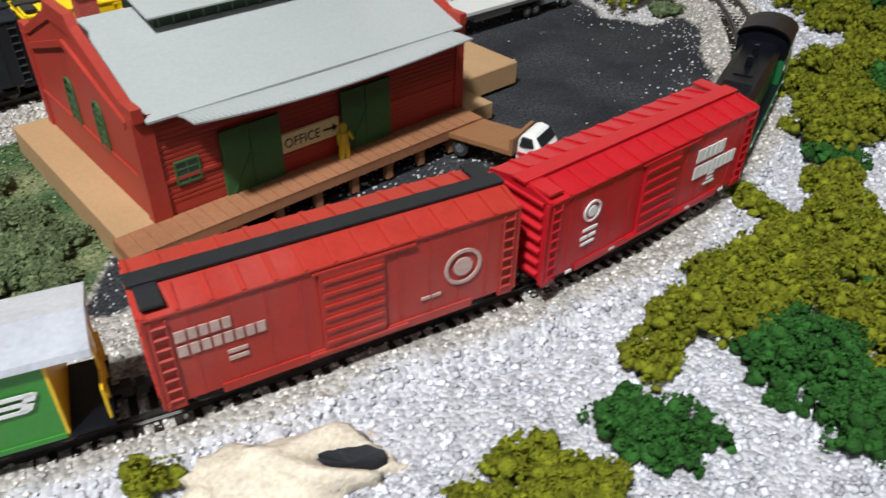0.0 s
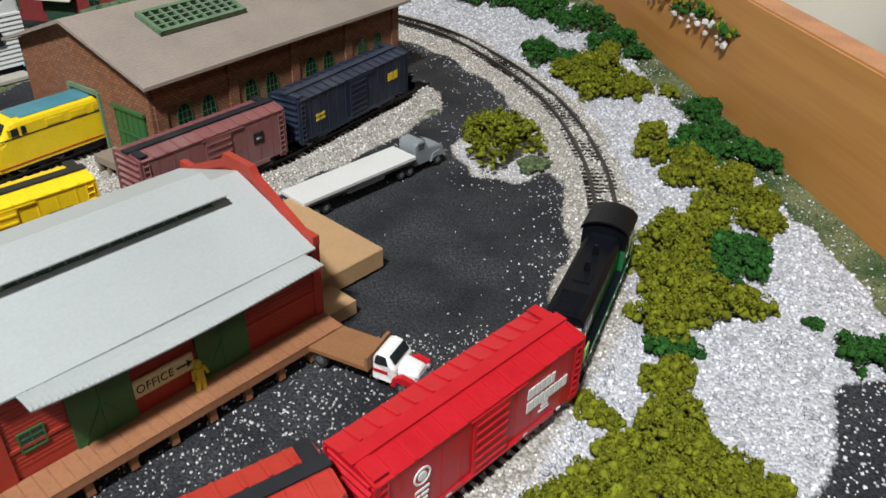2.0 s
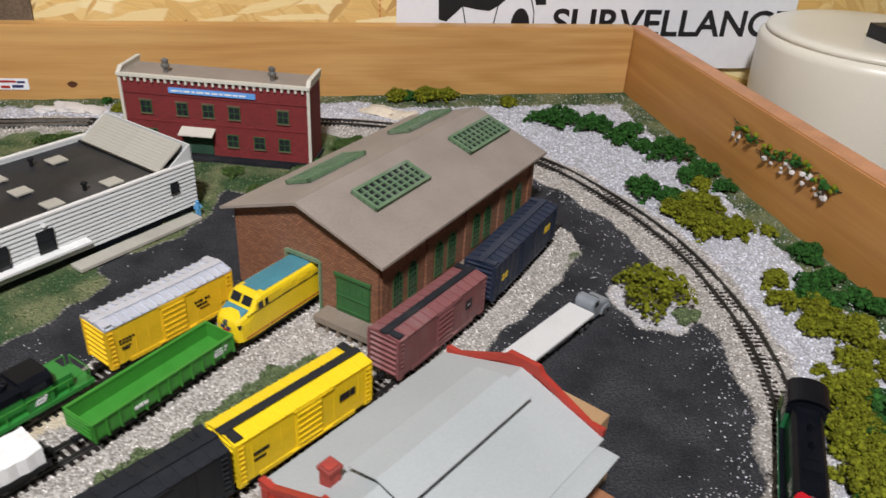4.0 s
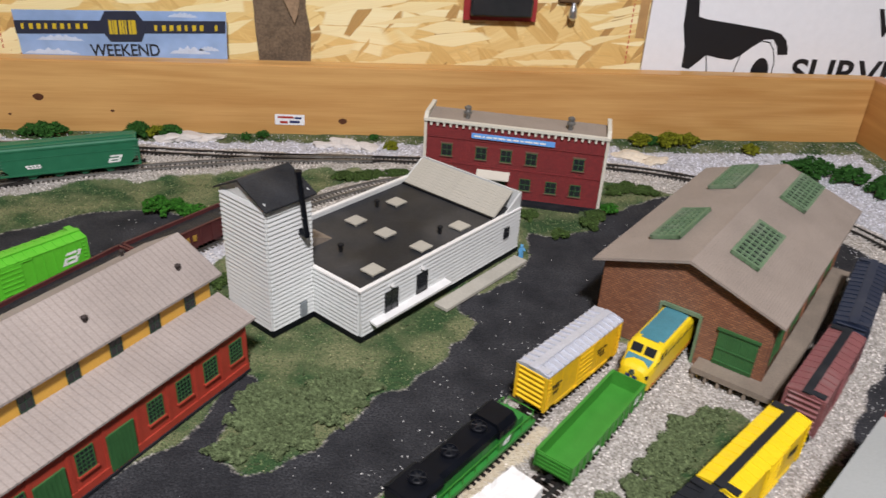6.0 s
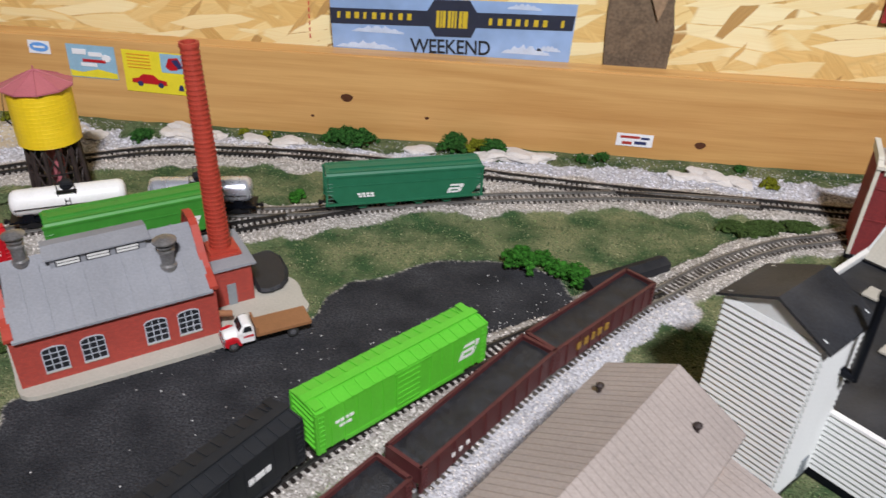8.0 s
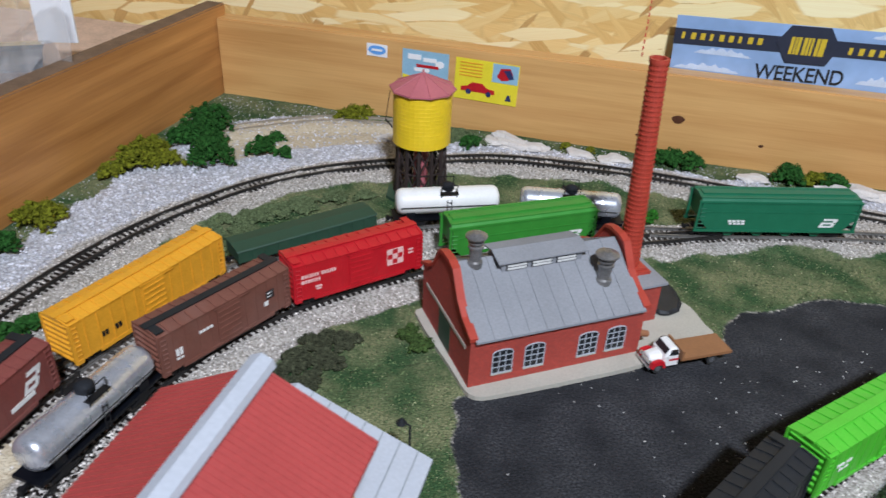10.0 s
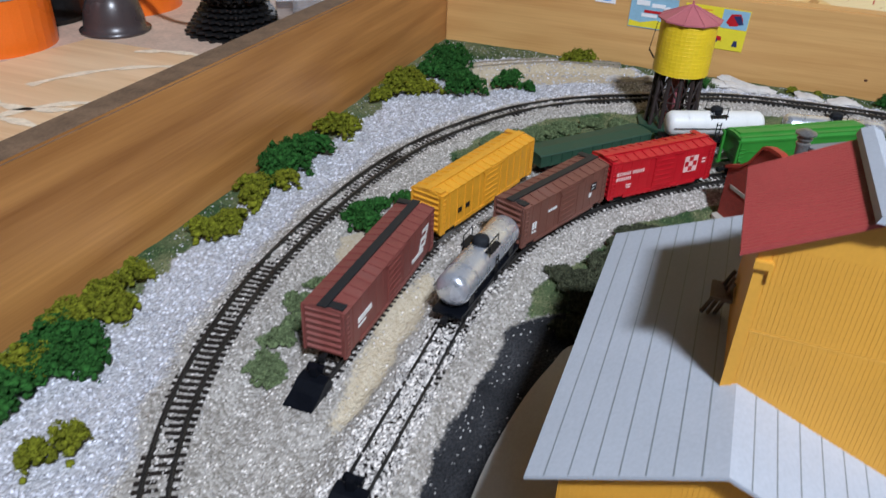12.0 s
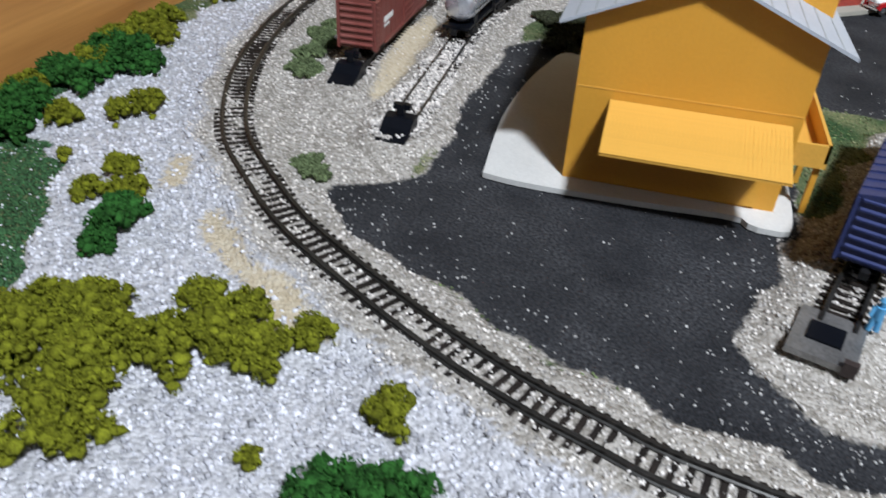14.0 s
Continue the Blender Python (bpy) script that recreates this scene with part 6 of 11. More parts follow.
def road_diesel(line, x, y):
    """A six-axle road switcher with a long hood, roof fans, walkways and railings."""
    px, py, a = place(line, x, y)
    t = thing("road_diesel", px, py, RAIL_Z, a, "green and black road diesel locomotive with roof fans", "locomotive", "locomotives")
    L = 0.104
    hw = 0.0072
    bm = B()
    box(bm, -L / 2, L / 2, -0.0097, 0.0097, 0.0058, 0.0080)
    part("walkway", bm, "green4", t)
    bm = B()
    box(bm, -0.0450, 0.0195, -hw, hw, 0.008, 0.0180)
    part("hood", bm, "green4", t, "green long hood")
    bm = B()
    box(bm, 0.0325, 0.0430, -hw, hw, 0.008, 0.0160)
    part("short_hood", bm, "green4", t, "green short hood")
    for k in range(9):
        for s in (-1, 1):
            slab_part("hood_door_seam", "green4", t, -0.042 + k * 0.007, -0.0415 + k * 0.007, min(s * hw, s * (hw + 0.00025)), max(s * hw, s * (hw + 0.00025)), 0.0085, 0.0175)
    bm = B()
    prism(bm, [(-hw - 0.0004, 0.0168), (-hw - 0.0004, 0.0205), (-hw + 0.0016, 0.0226), (hw - 0.0016, 0.0226), (hw + 0.0004, 0.0205), (hw + 0.0004, 0.0168)], -0.0455, 0.0197, "x")
    part("hood_top", bm, "black", t, "black upper hood and roof")
    bm = B()
    prism(bm, [(-0.0092, 0.0185), (-0.0092, 0.0215), (-0.0070, 0.0228), (0.0070, 0.0228), (0.0092, 0.0215), (0.0092, 0.0185)], -0.0440, -0.0240, "x")
    part("radiator_housing", bm, "black", t, "flared black radiator housing")
    for xx in (-0.0320, -0.0095, 0.0130):
        bm = B()
        lathe(bm, [(0.0044, 0.0222), (0.0044, 0.0243), (0.0037, 0.0247), (0.0035, 0.0241), (0.0006, 0.0240)], 20, xx, 0)
        fan = part("roof_fan", bm, "black", t)
        bm = B()
        lathe(bm, [(0.0012, 0.0240), (0.0012, 0.0249), (0.0004, 0.0250)], 10, xx, 0)
        part("fan_hub", bm, "dull", fan)
        for k in range(6):
            bm = B()
            rod(bm, (xx, 0, 0.0246), (xx + 0.0038 * math.cos(k * 1.047), 0.0038 * math.sin(k * 1.047), 0.0246), 0.0003, seg=4)
            part("fan_blade", bm, "dull", fan)
    bm = B()
    box(bm, 0.0197, 0.0325, -0.0090, 0.0090, 0.008, 0.0165)
    part("cab", bm, "green4", t)
    bm = B()
    prism(bm, [(-0.0090, 0.0165), (-0.0094, 0.0212), (-0.0066, 0.0244), (0.0066, 0.0244), (0.0094, 0.0212), (0.0090, 0.0165)], 0.0190, 0.0332, "x")
    part("cab_roof", bm, "black", t, "black cab roof")
    for s in (-1, 1):
        bm = B()
        box(bm, 0.0225, 0.0300, min(s * 0.0092, s * 0.0095), max(s * 0.0092, s * 0.0095), 0.0172, 0.0206)
        part("window", bm, "glass", t)
        bm = B()
        logo_bars(bm, 0.0228, 0.0100, 0.0042, s, 0.0052)
        for q in bm.verts:
            q.co.y = s * (0.0091 + (0.0002 if abs(q.co.y) > BODY_W / 2 + 0.0004 else 0))
        part("emblem", bm, "letter", t, "white painted emblem")
        bm = B()
        bars(bm, -0.039, 0.0108, [0.0024, 0.0024, 0.0024, 0.0024], 0.0042, s * (hw + 0.0003), s * 0.0004, 0.0005)
        part("numerals", bm, "letter", t, "white painted numeral blocks")
        for k in range(11):
            xx = -0.049 + k * 0.0098
            bm = B()
            rod(bm, (xx, s * 0.0093, 0.008), (xx, s * 0.0093, 0.0145), 0.00025, seg=5)
            part("stanchion", bm, "green2", t)
        bm = B()
        rod(bm, (-0.049, s * 0.0093, 0.0145), (0.049, s * 0.0093, 0.0145), 0.0003, seg=5)
        part("handrail", bm, "green2", t, "thin green handrail")
        bogie(t, s * 0.032, 0.0095, 3)
        coupler(t, s * (L / 2 - 0.001))
        bm = B()
        e = s * (L / 2 - 0.001)
        for yy in (-0.008, 0.008):
            rod(bm, (e, yy, 0.008), (e, yy, 0.0145), 0.0003, seg=5)
        rod(bm, (e, -0.008, 0.0145), (e, 0.008, 0.0145), 0.0003, seg=5)
        part("railing", bm, "green2", t)
    bm = B()
    box(bm, -0.014, 0.014, -0.0075, 0.0075, 0.0012, 0.0060)
    part("fuel_tank", bm, "black", t)


road_diesel(T1, -0.0640, 0.5375)


def cab_unit(line, x, y):
    """A streamlined passenger diesel with a sloping rounded nose."""
    px, py, a = place(line, x, y, True)
    t = thing("streamlined_diesel", px, py, RAIL_Z, a, "yellow and teal streamlined diesel entering the engine house", "locomotive", "locomotives")
    L, w = 0.126, 0.0098
    sect = []
    for u, ww, top, cut in ((0.5, 0.55, 0.0150, 0.004), (0.492, 0.78, 0.0176, 0.005), (0.475, 0.92, 0.0196, 0.005), (0.44, 0.99, 0.0206, 0.005), (0.415, 1.0, 0.0212, 0.004), (0.385, 1.0, 0.0268, 0.003), (0.36, 1.0, 0.0278, 0.003), (-0.5, 1.0, 0.0278, 0.003)):
        y = ww * w
        sect.append((u * L, [(-y, 0.0048), (-y, top - cut), (-y * 0.93, top - cut * 0.45), (-y * 0.72, top - cut * 0.1), (-y * 0.3, top), (y * 0.3, top), (y * 0.72, top - cut * 0.1), (y * 0.93, top - cut * 0.45), (y, top - cut), (y, 0.0048)]))
    bm = B()
    rings = [[bm.verts.new((xx, u, v)) for u, v in s] for xx, s in sect]
    for p_, q_ in zip(rings, rings[1:]):
        for k in range(10):
            bm.faces.new((p_[k], p_[(k + 1) % 10], q_[(k + 1) % 10], q_[k]))
    bm.faces.new(rings[0])
    bm.faces.new(list(reversed(rings[-1])))
    part("body", bm, "lemon", t)
    bm = B()
    prism(bm, [(-0.0076, 0.0276), (-0.0030, 0.0282), (0.0030, 0.0282), (0.0076, 0.0276)], -L / 2, L * 0.33, "x")
    prism(bm, [(-0.0052, 0.0280), (0, 0.0284), (0.0052, 0.0280)], L * 0.33, L * 0.352, "x")
    part("roof_panel", bm, "teal", t, "teal roof panel")
    bm = B()
    prism(bm, [(0.425 * L, -0.0078), (0.425 * L, 0.0078), (0.465 * L, 0.0072), (0.487 * L, 0.0036), (0.487 * L, -0.0036), (0.465 * L, -0.0072)], 0.0, 0.0004, "z")
    for q in bm.verts:
        q.co.z += 0.0211 - max(0, (q.co.x / L - 0.425)) * 0.055
    part("nose_top", bm, "teal", t, "teal nose panel")
    for s in (-1, 1):
        bm = B()
        prism(bm, [(0.389 * L, 0.0265 - 0.0004), (0.4105 * L, 0.0222), (0.4125 * L, 0.0222), (0.391 * L, 0.0265)], min(s * 0.0008, s * 0.0072), max(s * 0.0008, s * 0.0072), "y")
        part("windscreen", bm, "glass", t)
        bm = B()
        box(bm, 0.355 * L, 0.383 * L, min(s * w, s * (w + 0.0002)), max(s * w, s * (w + 0.0002)), 0.0205, 0.0242)
        box(bm, 0.325 * L, 0.342 * L, min(s * w, s * (w + 0.0002)), max(s * w, s * (w + 0.0002)), 0.0205, 0.0242)
        part("window", bm, "glass", t)
        bm = B()
        box(bm, -L / 2, 0.45 * L, min(s * w, s * (w + 0.0002)), max(s * w, s * (w + 0.0002)), 0.0195, 0.0200)
        box(bm, 0.47 * L, 0.489 * L, min(s * 0.0058, s * 0.0089), max(s * 0.0058, s * 0.0089), 0.0135, 0.0155)
        part("trim_stripe", bm, "grey_blk", t)
        bogie(t, s * 0.036, 0.0095, 3)
    bm = B()
    rod(bm, (0.496 * L, 0, 0.0158), (0.503 * L, 0, 0.0158), 0.0018, seg=12)
    part("headlight", bm, "chrome", t)
    bm = B()
    box(bm, 0.499 * L, 0.502 * L, -0.002, 0.002, 0.0085, 0.0118)
    part("nose_emblem", bm, "red_paint", t, "small red emblem")
    for s in (-1, 1):
        bm = B()
        prism(bm, [(0.4990 * L, 0.0120), (0.5030 * L, 0.0120), (0.5022 * L, 0.0138), (0.4985 * L, 0.0138)], min(s * 0.0006, s * 0.0034), max(s * 0.0006, s * 0.0034), "y")
        part("nose_wing", bm, "navy", t, "dark blue nose wing")
        slab_part("sill_stripe", "red_dull", t, -L / 2, 0.46 * L, min(s * w, s * (w + 0.0002)), max(s * w, s * (w + 0.0002)), 0.0062, 0.0069, "thin red sill stripe")
        for k in range(6):
            slab_part("side_grille", "lemon", t, -0.040 + k * 0.0125, -0.0315 + k * 0.0125, min(s * w, s * (w + 0.0003)), max(s * w, s * (w + 0.0003)), 0.0208, 0.0238)
        for xx in (0.345, 0.3905):
            slab_part("window_post", "lemon", t, xx * L, xx * L + 0.0008, min(s * w, s * (w + 0.0004)), max(s * w, s * (w + 0.0004)), 0.0200, 0.0246)
    coupler(t, L / 2 - 0.001)
    bm = B()
    box(bm, -0.02, 0.02, -0.0075, 0.0075, 0.0012, 0.0054)
    part("fuel_tank", bm, "grey_blk", t)


cab_unit(T2, 0.0835, 0.6415)


def bumper(x, y, a, label):
    t = thing("track_bumper", x, y, 0.0034, a, label, "track bumper", "track bumpers")
    bm = B()
    prism(bm, [(-0.010, 0), (-0.010, 0.0012), (-0.003, 0.0030), (0.002, 0.0060), (0.0075, 0.0064), (0.0085, 0)], -0.0066, 0.0066, "y")
    part("ramp", bm, "black", t, bevel=0.0004)
    bm = B()
    box(bm, 0.004, 0.0072, -0.0015, 0.0015, 0.0062, 0.0112)
    part("post", bm, "black", t)
    bm = B()
    box(bm, 0.0060, 0.0085, -0.0038, 0.0038, 0.0080, 0.0104)
    part("buffer_beam", bm, "black", t)


bumper(-0.705, 0.502, 90, "black plastic bumper at the end of a siding")
bumper(-0.664, 0.455, 90, "black plastic bumper at the end of a siding")
bumper(0.258, 0.714, 229, "black bumper at the siding end")


# ---- buildings ----
def gable_roof(bm, x0, x1, ys, zs, thick=0.0012):
    """A ridged sheet: ys and zs give eave, ridge, eave across; it has thickness."""
    pts = [(ys[0], zs[0]), (ys[1], zs[1]), (ys[2], zs[2]), (ys[2], zs[2] - thick), (ys[1], zs[1] - thick * 1.2), (ys[0], zs[0] - thick)]
    prism(bm, pts, x0, x1, "x")


def pane_window(t, face, u, z, w, h, at, frame="green_door", arched=False, bars_u=2, bars_v=3, depth=0.0006, label="", rise=0.28, bar=0.00018):
    """A window on a wall of a building: frame, dark pane and glazing bars. face: 'x-', 'x+', 'y-', 'y+'; at: the wall's place."""
    s = -1 if face[1] == "-" else 1

    def slab(bm, u0, u1, z0, z1, d0, d1):
        a, b = sorted((at + s * d0, at + s * d1))
        if face[0] == "y":
            box(bm, u0, u1, a, b, z0, z1)
        else:
            box(bm, a, b, u0, u1, z0, z1)

    def outline(grow):
        if arched:
            return [(u - w / 2 - grow, z - grow), (u - w / 2 - grow, z + h * (1 - rise))] + [(u - (w / 2 + grow) * math.cos(math.pi * k / 8), z + h * (1 - rise) + (h * rise + grow) * math.sin(math.pi * k / 8)) for k in range(1, 8)] + [(u + w / 2 + grow, z + h * (1 - rise)), (u + w / 2 + grow, z - grow)]
        return [(u - w / 2 - grow, z - grow), (u - w / 2 - grow, z + h + grow), (u + w / 2 + grow, z + h + grow), (u + w / 2 + grow, z - grow)]

    bm = B()
    a, b = sorted((at + s * 0.00005, at + s * depth * 0.5))
    prism(bm, outline(0), a, b, face[0])
    wob = part("window", bm, "glass", t, label)
    bm = B()
    o = outline(0.0005)
    i_ = outline(0)
    a, b = sorted((at + s * 0.0001, at + s * depth))
    n = len(o)
    for k in range(n):
        prism(bm, [o[k], o[(k + 1) % n], i_[(k + 1) % n], i_[k]], a, b, face[0])
    for k in range(1, bars_u):
        uu = u - w / 2 + w * k / bars_u
        slab(bm, uu - bar, uu + bar, z, z + h * (0.95 if arched else 1), depth * 0.4, depth * 0.8)
    for k in range(1, bars_v):
        zz = z + h * k / bars_v
        slab(bm, u - w / 2, u + w / 2, zz - bar, zz + bar, depth * 0.4, depth * 0.8)
    part("frame", bm, frame, wob)
    return wob


def vent_pipe(t, x, y, z, h, r=0.0014, cap=True, material="iron"):
    bm = B()
    lathe(bm, [(r, z), (r, z + h), (r * 1.7, z + h), (r * 1.7, z + h * 1.25), (r * 0.4, z + h * 1.45)] if cap else [(r, z), (r, z + h)], 12, x, y)
    part("roof_vent", bm, material, t)


def freight_house():
    t = thing("freight_house", 0.1135, 0.4018, 0, 39.8, "red freight house with pale card roof, green doors and wooden docks", "freight house")
    L, D, zb, ze, zr = 0.112, 0.079, 0.009, 0.0388, 0.0530
    for y0 in (0, D - 0.0015):
        slab_part("side_wall", "red_wall", t, 0, L, y0, y0 + 0.0015, zb, ze, "red side wall")
    for k in range(18):
        slab_part("plank", "red_wall", t, 0.002, L - 0.002, -0.00015, 0, zb + 0.004 + k * 0.0015, zb + 0.0048 + k * 0.0015)
    slab_part("belt_course", "red_wall", t, 0, L, -0.0006, 0.0, zb + 0.0105, zb + 0.0115)
    for x0 in (0, L - 0.002):
        bm = B()
        prism(bm, [(0, zb), (0, ze + 0.002), (D * 0.28, zr - 0.003), (D * 0.40, zr + 0.0035), (D * 0.60, zr + 0.0035), (D * 0.72, zr - 0.003), (D, ze + 0.002), (D, zb)], x0, x0 + 0.002, "x")
        part("end_wall", bm, "red_wall", t, "red end wall with parapet")
        bm = B()
        pts = [(-0.002, ze + 0.0005), (-0.002, ze + 0.0042), (D * 0.06, ze + 0.0042), (D * 0.37, zr + 0.0015), (D * 0.40, zr + 0.0048), (D * 0.60, zr + 0.0048), (D * 0.63, zr + 0.0015), (D * 0.94, ze + 0.0042), (D + 0.002, ze + 0.0042), (D + 0.002, ze + 0.0005),
               (D * 0.93, ze + 0.0022), (D * 0.60, zr - 0.0005), (D * 0.40, zr - 0.0005), (D * 0.07, ze + 0.0022)]
        prism(bm, pts, x0 - 0.0006, x0 + 0.0022, "x")
        part("coping", bm, "red_wall", t, "raised red coping")
        for y0 in (-0.0008, D - 0.003):
            bm = B()
            box(bm, x0 - 0.0008, x0 + 0.0045 if x0 == 0 else x0 + 0.0028, y0, y0 + 0.0038, zb, ze + 0.0015)
            part("corner_pilaster", bm, "red_wall", t)
    bm = B()
    box(bm, -0.0006, 0, 0.003, D - 0.003, zb + 0.012, zb + 0.0128)
    prism(bm, [(0.004, ze - 0.003), (0.004, ze - 0.001), (D / 2, zr - 0.004), (D - 0.004, ze - 0.001), (D - 0.004, ze - 0.003), (D / 2, zr - 0.006)], -0.0010, 0, "x")
    part("gable_band", bm, "red_wall", t)
    for u in (0.0255, 0.0465):
        pane_window(t, "x-", u, zb + 0.0122, 0.0056, 0.0142, 0.0, "green_door", True, 2, 5)
    pane_window(t, "y-", 0.0112, zb + 0.0094, 0.0062, 0.0060, -0.0001, "green_door")
    for u in (0.0306, 0.0710):
        bm = B()
        box(bm, u - 0.0094, u + 0.0094, -0.0012, 0.0, zb + 0.0002, zb + 0.0205)
        for k in (-1, 1):
            prism(bm, [(u + k * 0.0075, zb + 0.001), (u + k * 0.0068, zb + 0.001), (u + k * 0.0002, zb + 0.012), (u + k * 0.0009, zb + 0.012)], -0.0015, -0.0012, "y")
        box(bm, u - 0.0004, u + 0.0004, -0.0016, -0.0012, zb + 0.0005, zb + 0.0200)
        part("door", bm, "green_door", t, "green freight door")
    bm = B()
    gable_roof(bm, 0.0024, L - 0.0024, (-0.0030, D / 2, D + 0.0030), (ze + 0.0006, zr + 0.0006, ze + 0.0006), 0.0006)
    part("roof", bm, "roof_pale", t, "pale card roof")
    bm = B()
    box(bm, 0.0215, L - 0.0200, D / 2 - 0.0105, D / 2 + 0.0105, zr - 0.006, zr + 0.0016)
    strip = part("clerestory", bm, "dkgreen", t, "dark green clerestory strip")
    for k in range(16):
        slab_part("glazing_bar", "sky_frame", strip, 0.0225 + k * 0.0046, 0.0231 + k * 0.0046, D / 2 - 0.0109, D / 2 - 0.0105, zr - 0.004, zr + 0.0010)
    bm = B()
    gable_roof(bm, 0.0185, L - 0.0165, (D / 2 - 0.0142, D / 2, D / 2 + 0.0142), (zr + 0.0014, zr + 0.0048, zr + 0.0014), 0.0005)
    part("clerestory_roof", bm, "roof_pale", t, "pale card roof over the clerestory")
    bm = B()
    xs, drop = [0.0105 + k * (L - 0.0175) / 16 for k in range(17)], []
    for k, xx in enumerate(xs):
        u = k / 16
        lip = 0.0388 - 0.0012 * math.sin(math.pi * u * 1.15) + 0.0016 * (1 - u) ** 4
        inner = ze - 0.0002
        drop.append([bm.verts.new((xx, yy, zz)) for yy, zz in ((-0.0008, inner), (-0.0068, 0.5 * (inner + lip) + 0.0004), (-0.0126, lip), (-0.0126, lip - 0.0005), (-0.0068, 0.5 * (inner + lip) - 0.0001), (-0.0008, inner - 0.0005))])
    for p_, q_ in zip(drop, drop[1:]):
        for k in range(6):
            bm.faces.new((p_[k], p_[(k + 1) % 6], q_[(k + 1) % 6], q_[k]))
    bm.faces.new(drop[0])
    bm.faces.new(list(reversed(drop[-1])))
    canopy = part("canopy", bm, "roof_pale", t, "thin warped card canopy")
    rib = car_piece("canopy_rib", "roof_pale", 0, lambda q: box(q, -0.00016, 0.00016, -0.0123, -0.0010, -0.0002, 0.0001))
    for k in range(60):
        u = (k + 0.5) / 60
        lip = 0.0388 - 0.0012 * math.sin(math.pi * u * 1.15) + 0.0016 * (1 - u) ** 4
        piece("canopy_rib", rib, canopy, pose(0.0105 + u * (L - 0.0175), 0, ze, math.degrees(math.atan2(ze - 0.0002 - lip, 0.0118)), 0, 0))
    bm = B()
    box(bm, 0, L, 0, D, 0.0, zb)
    part("foundation", bm, "red_wall", t)
    bm = B()
    box(bm, -0.0125, L + 0.0005, -0.0115, -0.0002, 0.0060, 0.0092)
    dock = part("front_dock", bm, "dock_brown", t, "brown plank dock")
    for k in range(30):
        slab_part("plank", "dock_brown", dock, -0.0124 + k * 0.00405, -0.0087 + k * 0.00405, -0.0116, -0.0005, 0.0092, 0.0095)
    for k in range(9):
        bm = B()
        box(bm, -0.010 + k * 0.0135, -0.0075 + k * 0.0135, -0.0105, -0.0085, 0.0, 0.0060)
        part("dock_post", bm, "dock_brown", t)
    bm = B()
    box(bm, -0.0115, -0.0002, 0.0, D + 0.004, 0.0, 0.0092)
    for k in range(4):
        box(bm, -0.0115, -0.004, -0.0035 - k * 0.0022 + 0.0022, -0.0012 - k * 0.0022 + 0.0022, 0.0, 0.0092 - 0.002 * (k + 1))
    part("end_dock", bm, "dock_tan", t, "tan end dock with steps")
    bm = B()
    box(bm, L + 0.0012, L + 0.0460, 0.0150, 0.0770, 0.0, 0.0094)
    part("side_dock", bm, "dock_tan", t, "tan side dock", bevel=0.0005)
    bm = B()
    box(bm, L + 0.0012, L + 0.0165, -0.0006, 0.0145, 0.0, 0.0060)
    part("low_dock", bm, "dock_tan", t)
    # office board
    bm = B()
    box(bm, 0.0400, 0.0600, -0.0016, -0.0004, zb + 0.0076, zb + 0.0134)
    s = part("office_sign", bm, "sign_cream", t, "cream office sign with an arrow")
    words("lettering", "OFFICE", 0.0043, "ink", s, pose(0.0468, -0.0017, zb + 0.0104, 90, 0, 0), 1.05, width=0.0122)
    bm = B()
    box(bm, 0.0540, 0.0584, -0.0018, -0.0016, zb + 0.0103, zb + 0.0109)
    prism(bm, [(0.0576, zb + 0.0092), (0.0594, zb + 0.0106), (0.0576, zb + 0.0120)], -0.0018, -0.0016, "y")
    part("arrow", bm, "ink", s)
    bm = B()
    box(bm, 0.0106, 0.0162, 0.0545, 0.0600, zr - 0.010, zr + 0.0012)
    box(bm, 0.0100, 0.0168, 0.0539, 0.0606, zr + 0.0012, zr + 0.0030)
    box(bm, 0.0110, 0.0158, 0.0549, 0.0596, zr + 0.0030, zr + 0.0036)
    part("brick_chimney", bm, "brick_red", t, "small red brick chimney")
    return t


freight_house()


